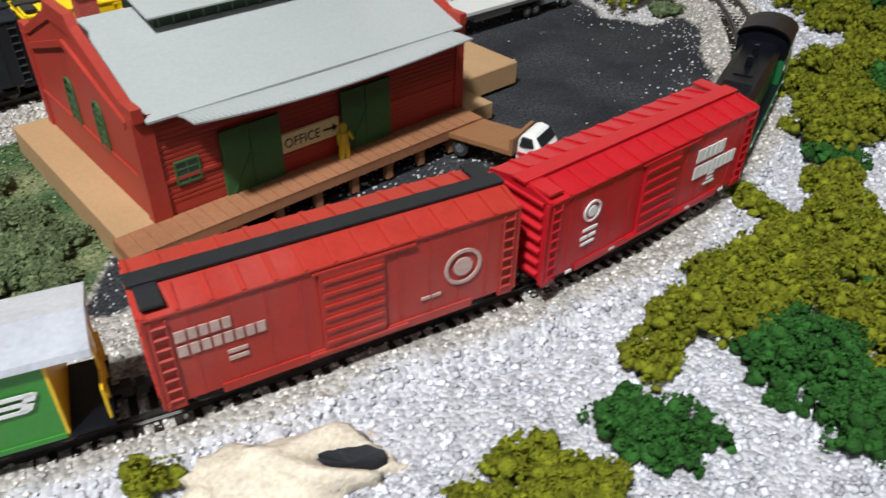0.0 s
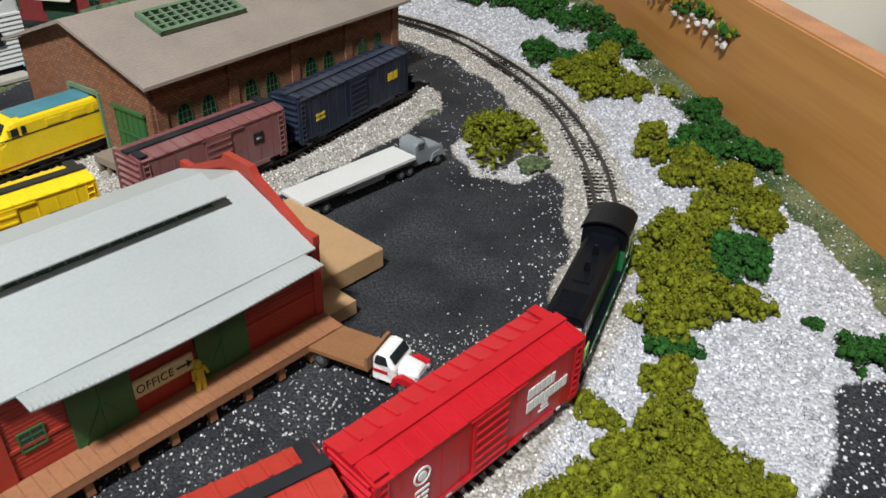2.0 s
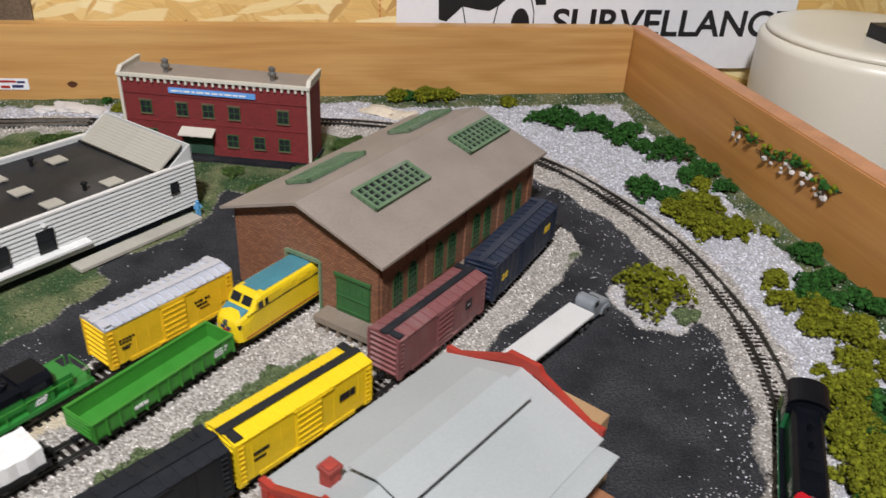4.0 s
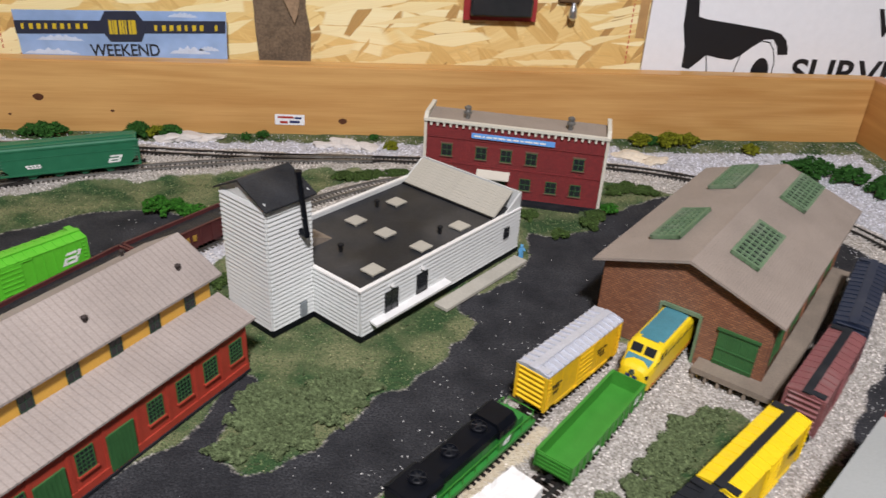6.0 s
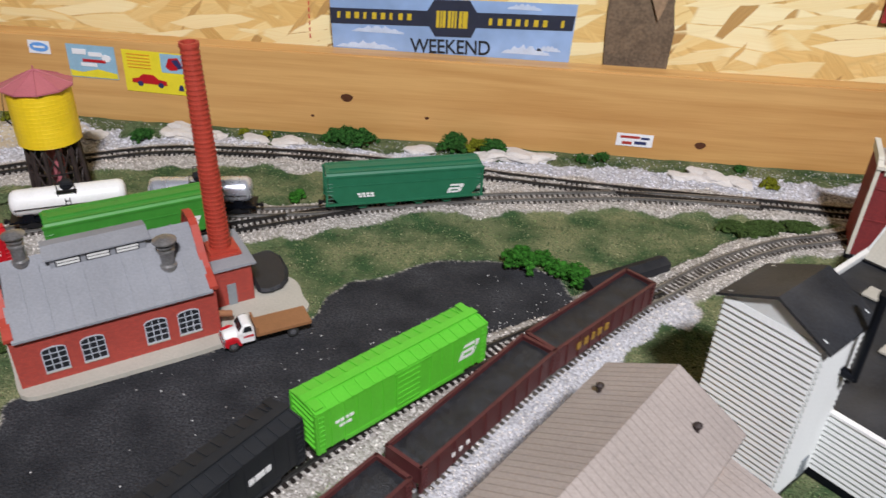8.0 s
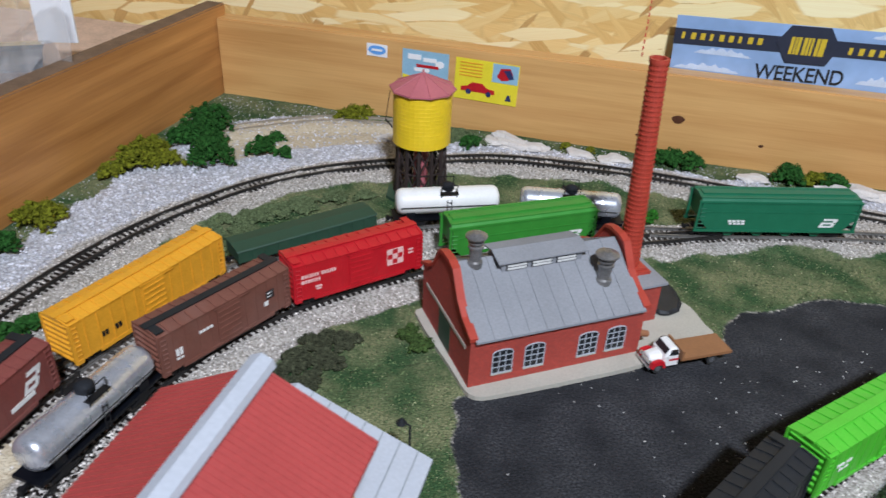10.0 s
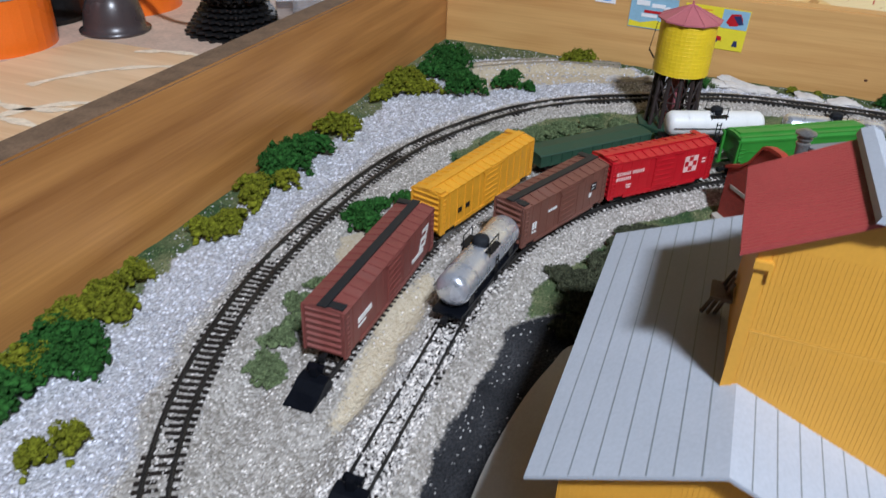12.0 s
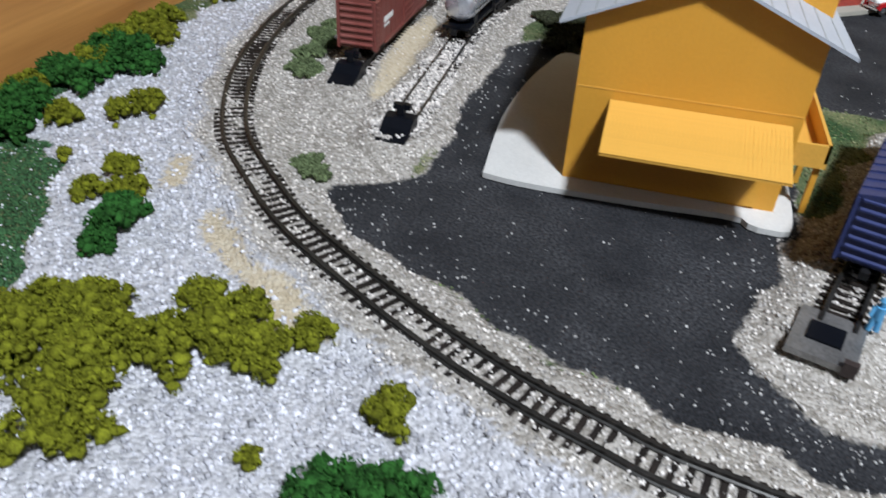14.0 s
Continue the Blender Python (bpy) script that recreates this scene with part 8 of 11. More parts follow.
def powerhouse():
    t = thing("powerhouse", -0.5165, 0.6885, 0.0, 35.8, "red brick powerhouse with grey roof and tall chimney", "powerhouse")
    L, D, zb, ze, zr = 0.0985, 0.0705, 0.0020, 0.0325, 0.0545
    for name, y0, y1 in (("front_wall", 0, 0.0015), ("rear_wall", D - 0.0015, D)):
        bm = B()
        box(bm, 0.0018, L - 0.0018, y0, y1, zb, ze)
        part(name, bm, "brick_red", t, "red brick wall")
    for x0 in (0, L - 0.0018):
        bm = B()
        prism(bm, [(0, zb), (0, ze + 0.002), (D * 0.22, ze + 0.008), (D * 0.38, zr + 0.0022), (D * 0.62, zr + 0.0022), (D * 0.78, ze + 0.008), (D, ze + 0.002), (D, zb)], x0, x0 + 0.0018, "x")
        part("gable_wall", bm, "brick_red", t, "red brick gable")
        bm = B()
        curve = [(-0.0018, ze + 0.0012), (0.004, ze + 0.0040), (D * 0.14, ze + 0.0062), (D * 0.24, ze + 0.0118), (D * 0.36, zr + 0.0026), (D * 0.44, zr + 0.0044), (D * 0.56, zr + 0.0044), (D * 0.64, zr + 0.0026), (D * 0.76, ze + 0.0118), (D * 0.86, ze + 0.0062), (D - 0.004, ze + 0.0040), (D + 0.0018, ze + 0.0012)]
        low = [(u, v - 0.0020) for u, v in reversed(curve)]
        prism(bm, curve + low, x0 - 0.0012, x0 + 0.0030, "x")
        part("coping", bm, "red_chim", t, "curved red coping")
    bm = B()
    box(bm, -0.0004, 0.0, 0.006, D - 0.006, 0.022, 0.0242)
    part("name_stone", bm, "conc", t, "pale stone band")
    bm = B()
    box(bm, -0.0003, 0, D / 2 - 0.008, D / 2 + 0.008, 0.003, 0.021)
    part("end_door", bm, "dkgreen", t)
    bm = B()
    gable_roof(bm, 0.0019, L - 0.0019, (-0.0030, D / 2, D + 0.0030), (ze - 0.0006, zr, ze - 0.0006), 0.0012)
    roof = part("roof", bm, "roof_grey", t, "grey sheet roof with seams")
    for k in range(1, 10):
        xx = 0.002 + k * (L - 0.004) / 10
        for y0 in (-0.0030, D + 0.0030):
            bm = B()
            prism(bm, [(y0, ze - 0.0006), (y0, ze - 0.0001), (D / 2, zr + 0.0005), (D / 2, zr)], xx - 0.0003, xx + 0.0003, "x")
            part("seam", bm, "roof_grey", roof)
    bm = B()
    box(bm, 0.026, 0.072, D / 2 - 0.0085, D / 2 + 0.0085, zr - 0.0055, zr + 0.0014)
    part("roof_monitor", bm, "roof_grey", t, "grey roof monitor")
    for y0, s in ((D / 2 - 0.0085, -1), (D / 2 + 0.0085, 1)):
        for k in range(3):
            xa = 0.0285 + k * 0.0142
            back = slab_part("louvre", "dull", t, xa, xa + 0.0118, min(y0, y0 + s * 0.0004), max(y0, y0 + s * 0.0004), zr - 0.0046, zr - 0.0006, "dark louvre opening")
            for q in range(2):
                slab_part("louvre_blade", "slab_white", back, xa + 0.0006, xa + 0.0112, min(y0 + s * 0.0004, y0 + s * 0.0009), max(y0 + s * 0.0004, y0 + s * 0.0009), zr - 0.0040 + q * 0.0017, zr - 0.0030 + q * 0.0017)
    bm = B()
    gable_roof(bm, 0.0235, 0.0745, (D / 2 - 0.0105, D / 2, D / 2 + 0.0105), (zr + 0.0012, zr + 0.0038, zr + 0.0012), 0.0008)
    part("monitor_roof", bm, "roof_grey", t)
    for x, y, r in ((0.0140, 0.0335, 0.9), (0.0798, 0.0155, 1.0)):
        zv = ze + (zr - ze) * y / (D / 2)
        bm = B()
        lathe(bm, [(0.0044 * r, zv - 0.0024), (0.0044 * r, zv + 0.0010), (0.0033 * r, zv + 0.0018), (0.0037 * r, zv + 0.0080), (0.0044 * r, zv + 0.0090), (0.0044 * r, zv + 0.0098), (0.0034 * r, zv + 0.0102), (0.0034 * r, zv + 0.0116), (0.0046 * r, zv + 0.0120), (0.0046 * r, zv + 0.0128), (0.0036 * r, zv + 0.0132), (0.0036 * r, zv + 0.0144), (0.0062 * r, zv + 0.0150), (0.0062 * r, zv + 0.0158), (0.0020 * r, zv + 0.0176)], 18, x, y)
        part("roof_ventilator", bm, "vent_metal", t, "grey ribbed metal ventilator")
    for fr in (0.18, 0.36, 0.67, 0.84):
        pane_window(t, "y-", fr * L, zb + 0.0065, 0.0104, 0.0138, -0.0001, "roof_light", True, 3, 4, 0.0006, rise=0.12, bar=0.00022)
        bm = B()
        box(bm, fr * L - 0.0058, fr * L + 0.0058, -0.0008, 0, zb + 0.0052, zb + 0.0059)
        part("window_sill", bm, "conc", t)
    # annex and chimney
    bm = B()
    box(bm, L + 0.0005, L + 0.0260, 0.0225, 0.0600, zb, 0.0265)
    part("annex", bm, "brick_red", t, "small brick annex")
    bm = B()
    box(bm, L + 0.0005, L + 0.0285, 0.0205, 0.0620, 0.0265, 0.0280)
    part("annex_roof", bm, "roof_grey", t)
    bm = B()
    box(bm, L + 0.0110, L + 0.0160, 0.0219, 0.0225, zb, 0.0160)
    part("annex_door", bm, "grey_cab", t, "grey door")
    cx, cy = L + 0.0145, 0.0412
    bm = B()
    prism(bm, [(cx - 0.0095, cy - 0.0095), (cx + 0.0095, cy - 0.0095), (cx + 0.0095, cy + 0.0095), (cx - 0.0095, cy + 0.0095)], 0.0280, 0.0296, "z")
    prism(bm, [(cx - 0.0078, cy - 0.0078), (cx + 0.0078, cy - 0.0078), (cx + 0.0078, cy + 0.0078), (cx - 0.0078, cy + 0.0078)], 0.0296, 0.0312, "z")
    part("chimney_base", bm, "red_chim", t, "square red chimney base")
    prof = []
    n = 44
    for k in range(n):
        z = 0.0312 + (0.1455 - 0.0312) * k / n
        r = 0.0059 - 0.0013 * k / n
        prof += [(r, z), (r, z + 0.0018), (r + 0.00035, z + 0.0018), (r + 0.00035, z + 0.0026)]
    prof += [(0.0052, 0.1455), (0.0052, 0.1475), (0.0036, 0.1475), (0.0034, 0.142)]
    bm = B()
    lathe(bm, prof, 20, cx, cy)
    for q in bm.verts:
        q.co.y += 0.060 * (q.co.z - 0.0312)
    part("chimney", bm, "red_chim", t, "tall banded red chimney")
    bm = B()
    rod(bm, (L, 0.0040, 0.012), (L + 0.0075, 0.0040, 0.0095), 0.0019, seg=10)
    part("pipe_stub", bm, "dock_brown", t)


powerhouse()
bm_ = B()
prism(bm_, [tuple(q) for q in spline([(-0.5180, 0.6870), (-0.5117, 0.6835), (-0.5023, 0.6874), (-0.4666, 0.7114), (-0.4361, 0.7335), (-0.4150, 0.7540), (-0.3960, 0.7738), (-0.4010, 0.7850), (-0.4129, 0.8030), (-0.440, 0.806), (-0.500, 0.786), (-0.5560, 0.7480), (-0.5570, 0.7360), (-0.5291, 0.7012)], 0.004, True)[:-1]], -0.0005, 0.0021, "z")
single("pale_apron", bm_, "conc", "pale beige apron round the powerhouse", "apron", "structure")
bm_ = B()
prism(bm_, [(0.1275, 0.0250), (0.1330, 0.0215), (0.1420, 0.0235), (0.1475, 0.0290), (0.1515, 0.0400), (0.1525, 0.0560), (0.1480, 0.0670), (0.1380, 0.0660), (0.1290, 0.0600)], 0.0022, 0.0052, "z")
single("coal_bunker", bm_, "coal", "low black coal bunker behind the powerhouse annex", "coal bunker", m=pose(-0.5165, 0.6885, 0.0, 0, 0, 35.8), bevel=0.002)


def water_tower():
    t = thing("water_tower", -0.603, 0.886, 0.0015, 12, "yellow water tower with pink roof on dark timber legs", "water tower")
    bm = B()
    prism(bm, [(0.026 * math.cos(k * 0.7854 + 0.39), 0.024 * math.sin(k * 0.7854 + 0.39)) for k in range(8)], -0.0012, 0.0010, "z")
    part("base", bm, "dkgreen", t)
    for k in range(12):
        a = k * math.pi / 6
        bm = B()
        rod(bm, (0.0185 * math.cos(a), 0.0185 * math.sin(a), 0.001), (0.0165 * math.cos(a), 0.0165 * math.sin(a), 0.0420), 0.0016, seg=6)
        part("leg", bm, "dkwood", t, "dark timber leg")
        b = a + math.pi / 6
        bm = B()
        for z0, z1 in ((0.003, 0.0215), (0.0215, 0.0400)):
            rod(bm, (0.0180 * math.cos(a), 0.0180 * math.sin(a), z0), (0.0170 * math.cos(b), 0.0170 * math.sin(b), z1), 0.0006, seg=5)
            rod(bm, (0.0180 * math.cos(b), 0.0180 * math.sin(b), z0), (0.0170 * math.cos(a), 0.0170 * math.sin(a), z1), 0.0006, seg=5)
        rod(bm, (0.0176 * math.cos(a), 0.0176 * math.sin(a), 0.0215), (0.0176 * math.cos(b), 0.0176 * math.sin(b), 0.0215), 0.0007, seg=5)
        part("brace", bm, "dkwood", t)
    bm = B()
    rod(bm, (0, 0, 0), (0, 0, 0.042), 0.0052, 0.0052, 14)
    part("riser_pipe", bm, "pink", t, "reddish riser pipe")
    bm = B()
    prof = [(0.0180, 0.0418), (0.0205, 0.0422)]
    for k in range(14):
        z = 0.0424 + k * 0.00275
        prof += [(0.0204, z), (0.0204, z + 0.0020), (0.0205, z + 0.0021), (0.0205, z + 0.0024)]
    prof += [(0.0203, 0.0812)]
    lathe(bm, prof, 36)
    part("tank", bm, "lemon", t, "yellow hooped tank")
    bm = B()
    n = 10
    low = [bm.verts.new((0.0232 * math.cos(2 * math.pi * k / n), 0.0232 * math.sin(2 * math.pi * k / n), 0.0802)) for k in range(n)]
    low2 = [bm.verts.new((0.0232 * math.cos(2 * math.pi * k / n), 0.0232 * math.sin(2 * math.pi * k / n), 0.0812)) for k in range(n)]
    top = bm.verts.new((0, 0, 0.0912))
    for k in range(n):
        bm.faces.new((low[k], low[(k + 1) % n], low2[(k + 1) % n], low2[k]))
        bm.faces.new((low2[k], low2[(k + 1) % n], top))
    bm.faces.new(list(reversed(low)))
    part("roof", bm, "pink", t, "pink faceted roof")
    for k in range(n):
        a = 2 * math.pi * k / n
        bm = B()
        rod(bm, (0.0232 * math.cos(a), 0.0232 * math.sin(a), 0.0814), (0, 0, 0.0914), 0.0003, seg=4)
        part("hip_rib", bm, "pink", t)
    bm = B()
    rod(bm, (0, 0, 0.0905), (0, 0, 0.0935), 0.0007, seg=6)
    part("finial", bm, "pink", t)
    bm = B()
    rod(bm, (-0.0205, 0, 0.050), (-0.0255, -0.002, 0.057), 0.0006, seg=6)
    rod(bm, (-0.0255, -0.002, 0.057), (-0.0225, -0.002, 0.078), 0.0003, seg=5)
    part("spout", bm, "iron", t)


water_tower()


def depot():
    """The ochre house with grey roofs and a red-roofed tower, close to the front."""
    t = thing("ochre_elevator", -0.553, 0.446, 0.0, 0, "ochre plank elevator house with grey and red roofs", "elevator")
    x0, x1, y1, ze, zr = -0.0395, 0.0395, 0.132, 0.0655, 0.0835
    for a in (0, y1 - 0.0015):
        bm = B()
        prism(bm, [(x0, 0.0016), (x0, ze), (0, zr - 0.001), (x1, ze), (x1, 0.0016)], a, a + 0.0015, "y")
        part("gable_wall", bm, "ochre", t, "ochre plank wall")
    n = 62
    for k in range(n):
        xx = x0 + 0.0008 + (x1 - x0 - 0.0016) * k / (n - 1)
        zt = ze + (zr - ze - 0.001) * (1 - abs(xx) / 0.0395)
        slab_part("batten", "ochre", t, xx - 0.0002, xx + 0.0002, -0.00011, 0, 0.0018, zt - 0.0006)
    slab_part("belt_course", "ochre_wall", t, x0, x1, -0.0002, 0, 0.0396, 0.0400)
    for xx in (x0, x1 - 0.0015):
        bm = B()
        box(bm, xx, xx + 0.0015, 0.0015, y1 - 0.0015, 0.0016, ze)
        part("side_wall", bm, "ochre", t)
    for s in (-1, 1):
        bm = B()
        prism(bm, [(s * 0.0480, ze - 0.0026), (s * 0.0480, ze - 0.0014), (0, zr + 0.0010), (0, zr - 0.0002)], -0.0055, y1 + 0.003, "y")
        part("roof", bm, "roof_light", t, "light grey plank roof")
        for k in range(7):
            u = 0.0055 + k * 0.0062
            z = ze - 0.0014 + (zr + 0.0024 - ze) * (1 - u / 0.0480)
            bm = B()
            prism(bm, [(s * u, z + 0.00005), (s * (u + 0.0004), z - 0.0001), (s * (u + 0.0004), z - 0.0004), (s * u, z - 0.0003)], -0.0053, y1 + 0.0028, "y")
            part("roof_seam", bm, "grey_cab", t, "dark roof seam")
    # tower
    tx0, tx1, ty0, ty1, te, tr = -0.0035, 0.0440, 0.0300, 0.0760, 0.1275, 0.1405
    bm = B()
    box(bm, tx0, tx1, ty0, ty1, 0.060, te)
    part("tower", bm, "ochre", t, "ochre tower")
    for yy in (ty0, ty1 - 0.001):
        bm = B()
        prism(bm, [(tx0, te), ((tx0 + tx1) / 2, tr - 0.001), (tx1, te)], yy, yy + 0.001, "y")
        part("tower_gable", bm, "ochre", t)
    n = 40
    for k in range(n):
        xx = tx0 + 0.0006 + (tx1 - tx0 - 0.0012) * k / (n - 1)
        slab_part("batten", "ochre", t, xx - 0.0002, xx + 0.0002, ty0 - 0.00010, ty0, 0.064, te)
    slab_part("belt_course", "ochre_wall", t, tx0, tx1, ty0 - 0.0002, ty0, 0.1021, 0.1025)
    slab_part("corner_board", "ochre", t, tx0 - 0.0006, tx0 + 0.0022, ty0 - 0.0006, ty0, 0.064, te)
    cx = (tx0 + tx1) / 2
    for s in (-1, 1):
        bm = B()
        h = (tx1 - tx0) / 2 + 0.005
        prism(bm, [(cx + s * h, te - 0.0022), (cx + s * h, te - 0.0012), (cx, tr + 0.0010), (cx, tr)], ty0 - 0.0035, ty1 + 0.0035, "y")
        sheet = part("tower_roof", bm, "roof_red", t, "red corrugated roof")
        for k in range(31):
            yy = ty0 - 0.003 + k * (ty1 - ty0 + 0.006) / 30
            bm = B()
            prism(bm, [(cx + s * h, te - 0.0012), (cx + s * h, te - 0.0009), (cx, tr + 0.0013), (cx, tr + 0.0010)], yy - 0.0004, yy + 0.0004, "y")
            part("roof_rib", bm, "roof_red", sheet)
    bm = B()
    prism(bm, [(cx - 0.0035, tr + 0.0008), (cx - 0.0028, tr + 0.0026), (cx, tr + 0.0040), (cx + 0.0028, tr + 0.0026), (cx + 0.0035, tr + 0.0008)], ty0 - 0.0055, ty1 + 0.0045, "y")
    part("ridge_cap", bm, "roof_light", t, "light grey ridge cap")
    bm = B()
    box(bm, tx0 - 0.0010, tx0 + 0.0032, ty0 - 0.0018, ty0 + 0.0005, te - 0.0058, te - 0.0036)
    rod(bm, (tx0 + 0.0030, ty0 - 0.0012, te - 0.004), (tx0 + 0.0030, ty0 - 0.0012, te - 0.0085), 0.0007, seg=6)
    part("eave_bracket", bm, "ochre", t)
    slab_part("eave_bracket", "ochre", t, tx1 - 0.0032, tx1 + 0.0010, ty0 - 0.0018, ty0 + 0.0005, te - 0.0058, te - 0.0036)
    bm = B()
    for k in range(3):
        rod(bm, (tx0 - 0.0042 - 0.002 * k, ty0 + 0.037, zr - 0.003), (tx0 - 0.001, ty0 + 0.033 + 0.004 * k, zr + 0.012), 0.0007, seg=5)
    box(bm, tx0 - 0.0070, tx0 - 0.0004, ty0 + 0.031, ty0 + 0.041, zr + 0.0060, zr + 0.0072)
    part("side_bracket", bm, "wood_dock", t, "small weathered wooden bracket")
    # awning, ribbed
    bm = B()
    a0, a1 = -0.0265, 0.0365
    prism(bm, [(-0.0002, 0.0362), (-0.0002, 0.0350), (-0.0270, 0.0268), (-0.0270, 0.0280)], a0, a1, "x")
    awning = part("awning", bm, "ochre_wall", t, "ribbed ochre awning")
    bm = B()
    prism(bm, [(-0.0004, 0.0360), (-0.0004, 0.03625), (-0.0272, 0.02805), (-0.0272, 0.0278)], -0.0006, 0.0006, "x")
    rib = finish(bm, "awning_rib", "ochre_wall")
    for k in range(44):
        piece("awning_rib", rib, awning, pose(a0 + (a1 - a0) * (k + 0.5) / 44, 0, 0))
    bm = B()
    box(bm, a0 + 0.004, a1 - 0.004, -0.0012, 0, 0.0030, 0.0300)
    part("freight_door", bm, "ochre", t)
    # side platform with parapet
    bm = B()
    box(bm, x1 + 0.0002, x1 + 0.0130, 0.004, 0.060, 0.0200, 0.0222)
    box(bm, x1 + 0.0118, x1 + 0.0130, 0.004, 0.060, 0.0222, 0.0290)
    box(bm, x1 + 0.0002, x1 + 0.0130, 0.004, 0.0052, 0.0222, 0.0290)
    part("side_bay", bm, "ochre_wall", t, "ochre side bay")
    for yy in (0.006, 0.030, 0.056):
        bm = B()
        box(bm, x1 + 0.0100, x1 + 0.0120, yy, yy + 0.002, 0.0, 0.0200)
        part("bay_post", bm, "ochre", t)


depot()
bm_ = B()
pts_ = [(-0.623, 0.442), (-0.620, 0.4375), (-0.600, 0.4355), (-0.560, 0.4365), (-0.528, 0.4385), (-0.522, 0.4335), (-0.514, 0.4330), (-0.507, 0.4390), (-0.506, 0.500), (-0.506, 0.582), (-0.600, 0.586), (-0.618, 0.560), (-0.626, 0.500)]
prism(bm_, [tuple(q) for q in spline(pts_, 0.004, True)[:-1]], -0.0006, 0.0017, "z")
single("pale_slab", bm_, "slab_white", "pale plaster slab under the ochre elevator", "slab", "structure")
bm_ = B()
box(bm_, -0.0085, 0.0085, -0.0095, 0.0095, 0.0, 0.0002)
tag_ = single("paper_tag", bm_, "sign_yellow", "yellow paper tag lying on the grey roof", "paper tag", m=pose(-0.5395, 0.5530, 0.0797, 0, 20.9, 12))


# ---- foam bushes ----
BUSH = dict(
    o=mat("olive_foam", (0.158, 0.172, 0.012), 0.95, 0, 0.45, 330, 1.0, 1900, island=0.35, gloss=0.15),
    g=mat("deep_green_foam", (0.026, 0.098, 0.018), 0.95, 0, 0.45, 330, 1.0, 1900, island=0.35, gloss=0.15),
    m=mat("bright_green_foam", (0.03, 0.14, 0.015), 0.95, 0, 0.45, 330, 1.0, 1900, island=0.35, gloss=0.15),
    s=mat("sage_foam", (0.125, 0.165, 0.078), 0.95, 0, 0.45, 330, 1.0, 1900, island=0.4, gloss=0.15),
    d=mat("dark_brown_green_foam", (0.060, 0.066, 0.038), 0.95, 0, 0.45, 330, 1.0, 1900, island=0.4, gloss=0.15),
    l=mat("mid_green_turf_foam", (0.055, 0.095, 0.025), 0.95, 0, 0.45, 330, 1.0, 1900, island=0.4, gloss=0.15),
)
BUSH_LABEL = dict(o="olive foam bush on pale gravel", g="deep green foam bush on pale gravel", m="bright green foam bush on turf", s="low sage green foam undergrowth", d="low dark brownish green undergrowth", l="low mid green foam tufts")
_bm = bmesh.new()
bmesh.ops.create_icosphere(_bm, subdivisions=1, radius=1)
ICO_V = np.array([v.co[:] for v in _bm.verts])
ICO_F = np.array([[v.index for v in f.verts] for f in _bm.faces])
_bm.free()
RS = np.random.RandomState(11)


CRUMB_V = np.array([(1, 1, 1), (-1, -1, 1), (-1, 1, -1), (1, -1, -1)], float) * 0.6
CRUMB_F = np.array([(0, 1, 2), (0, 3, 1), (0, 2, 3), (1, 3, 2)])


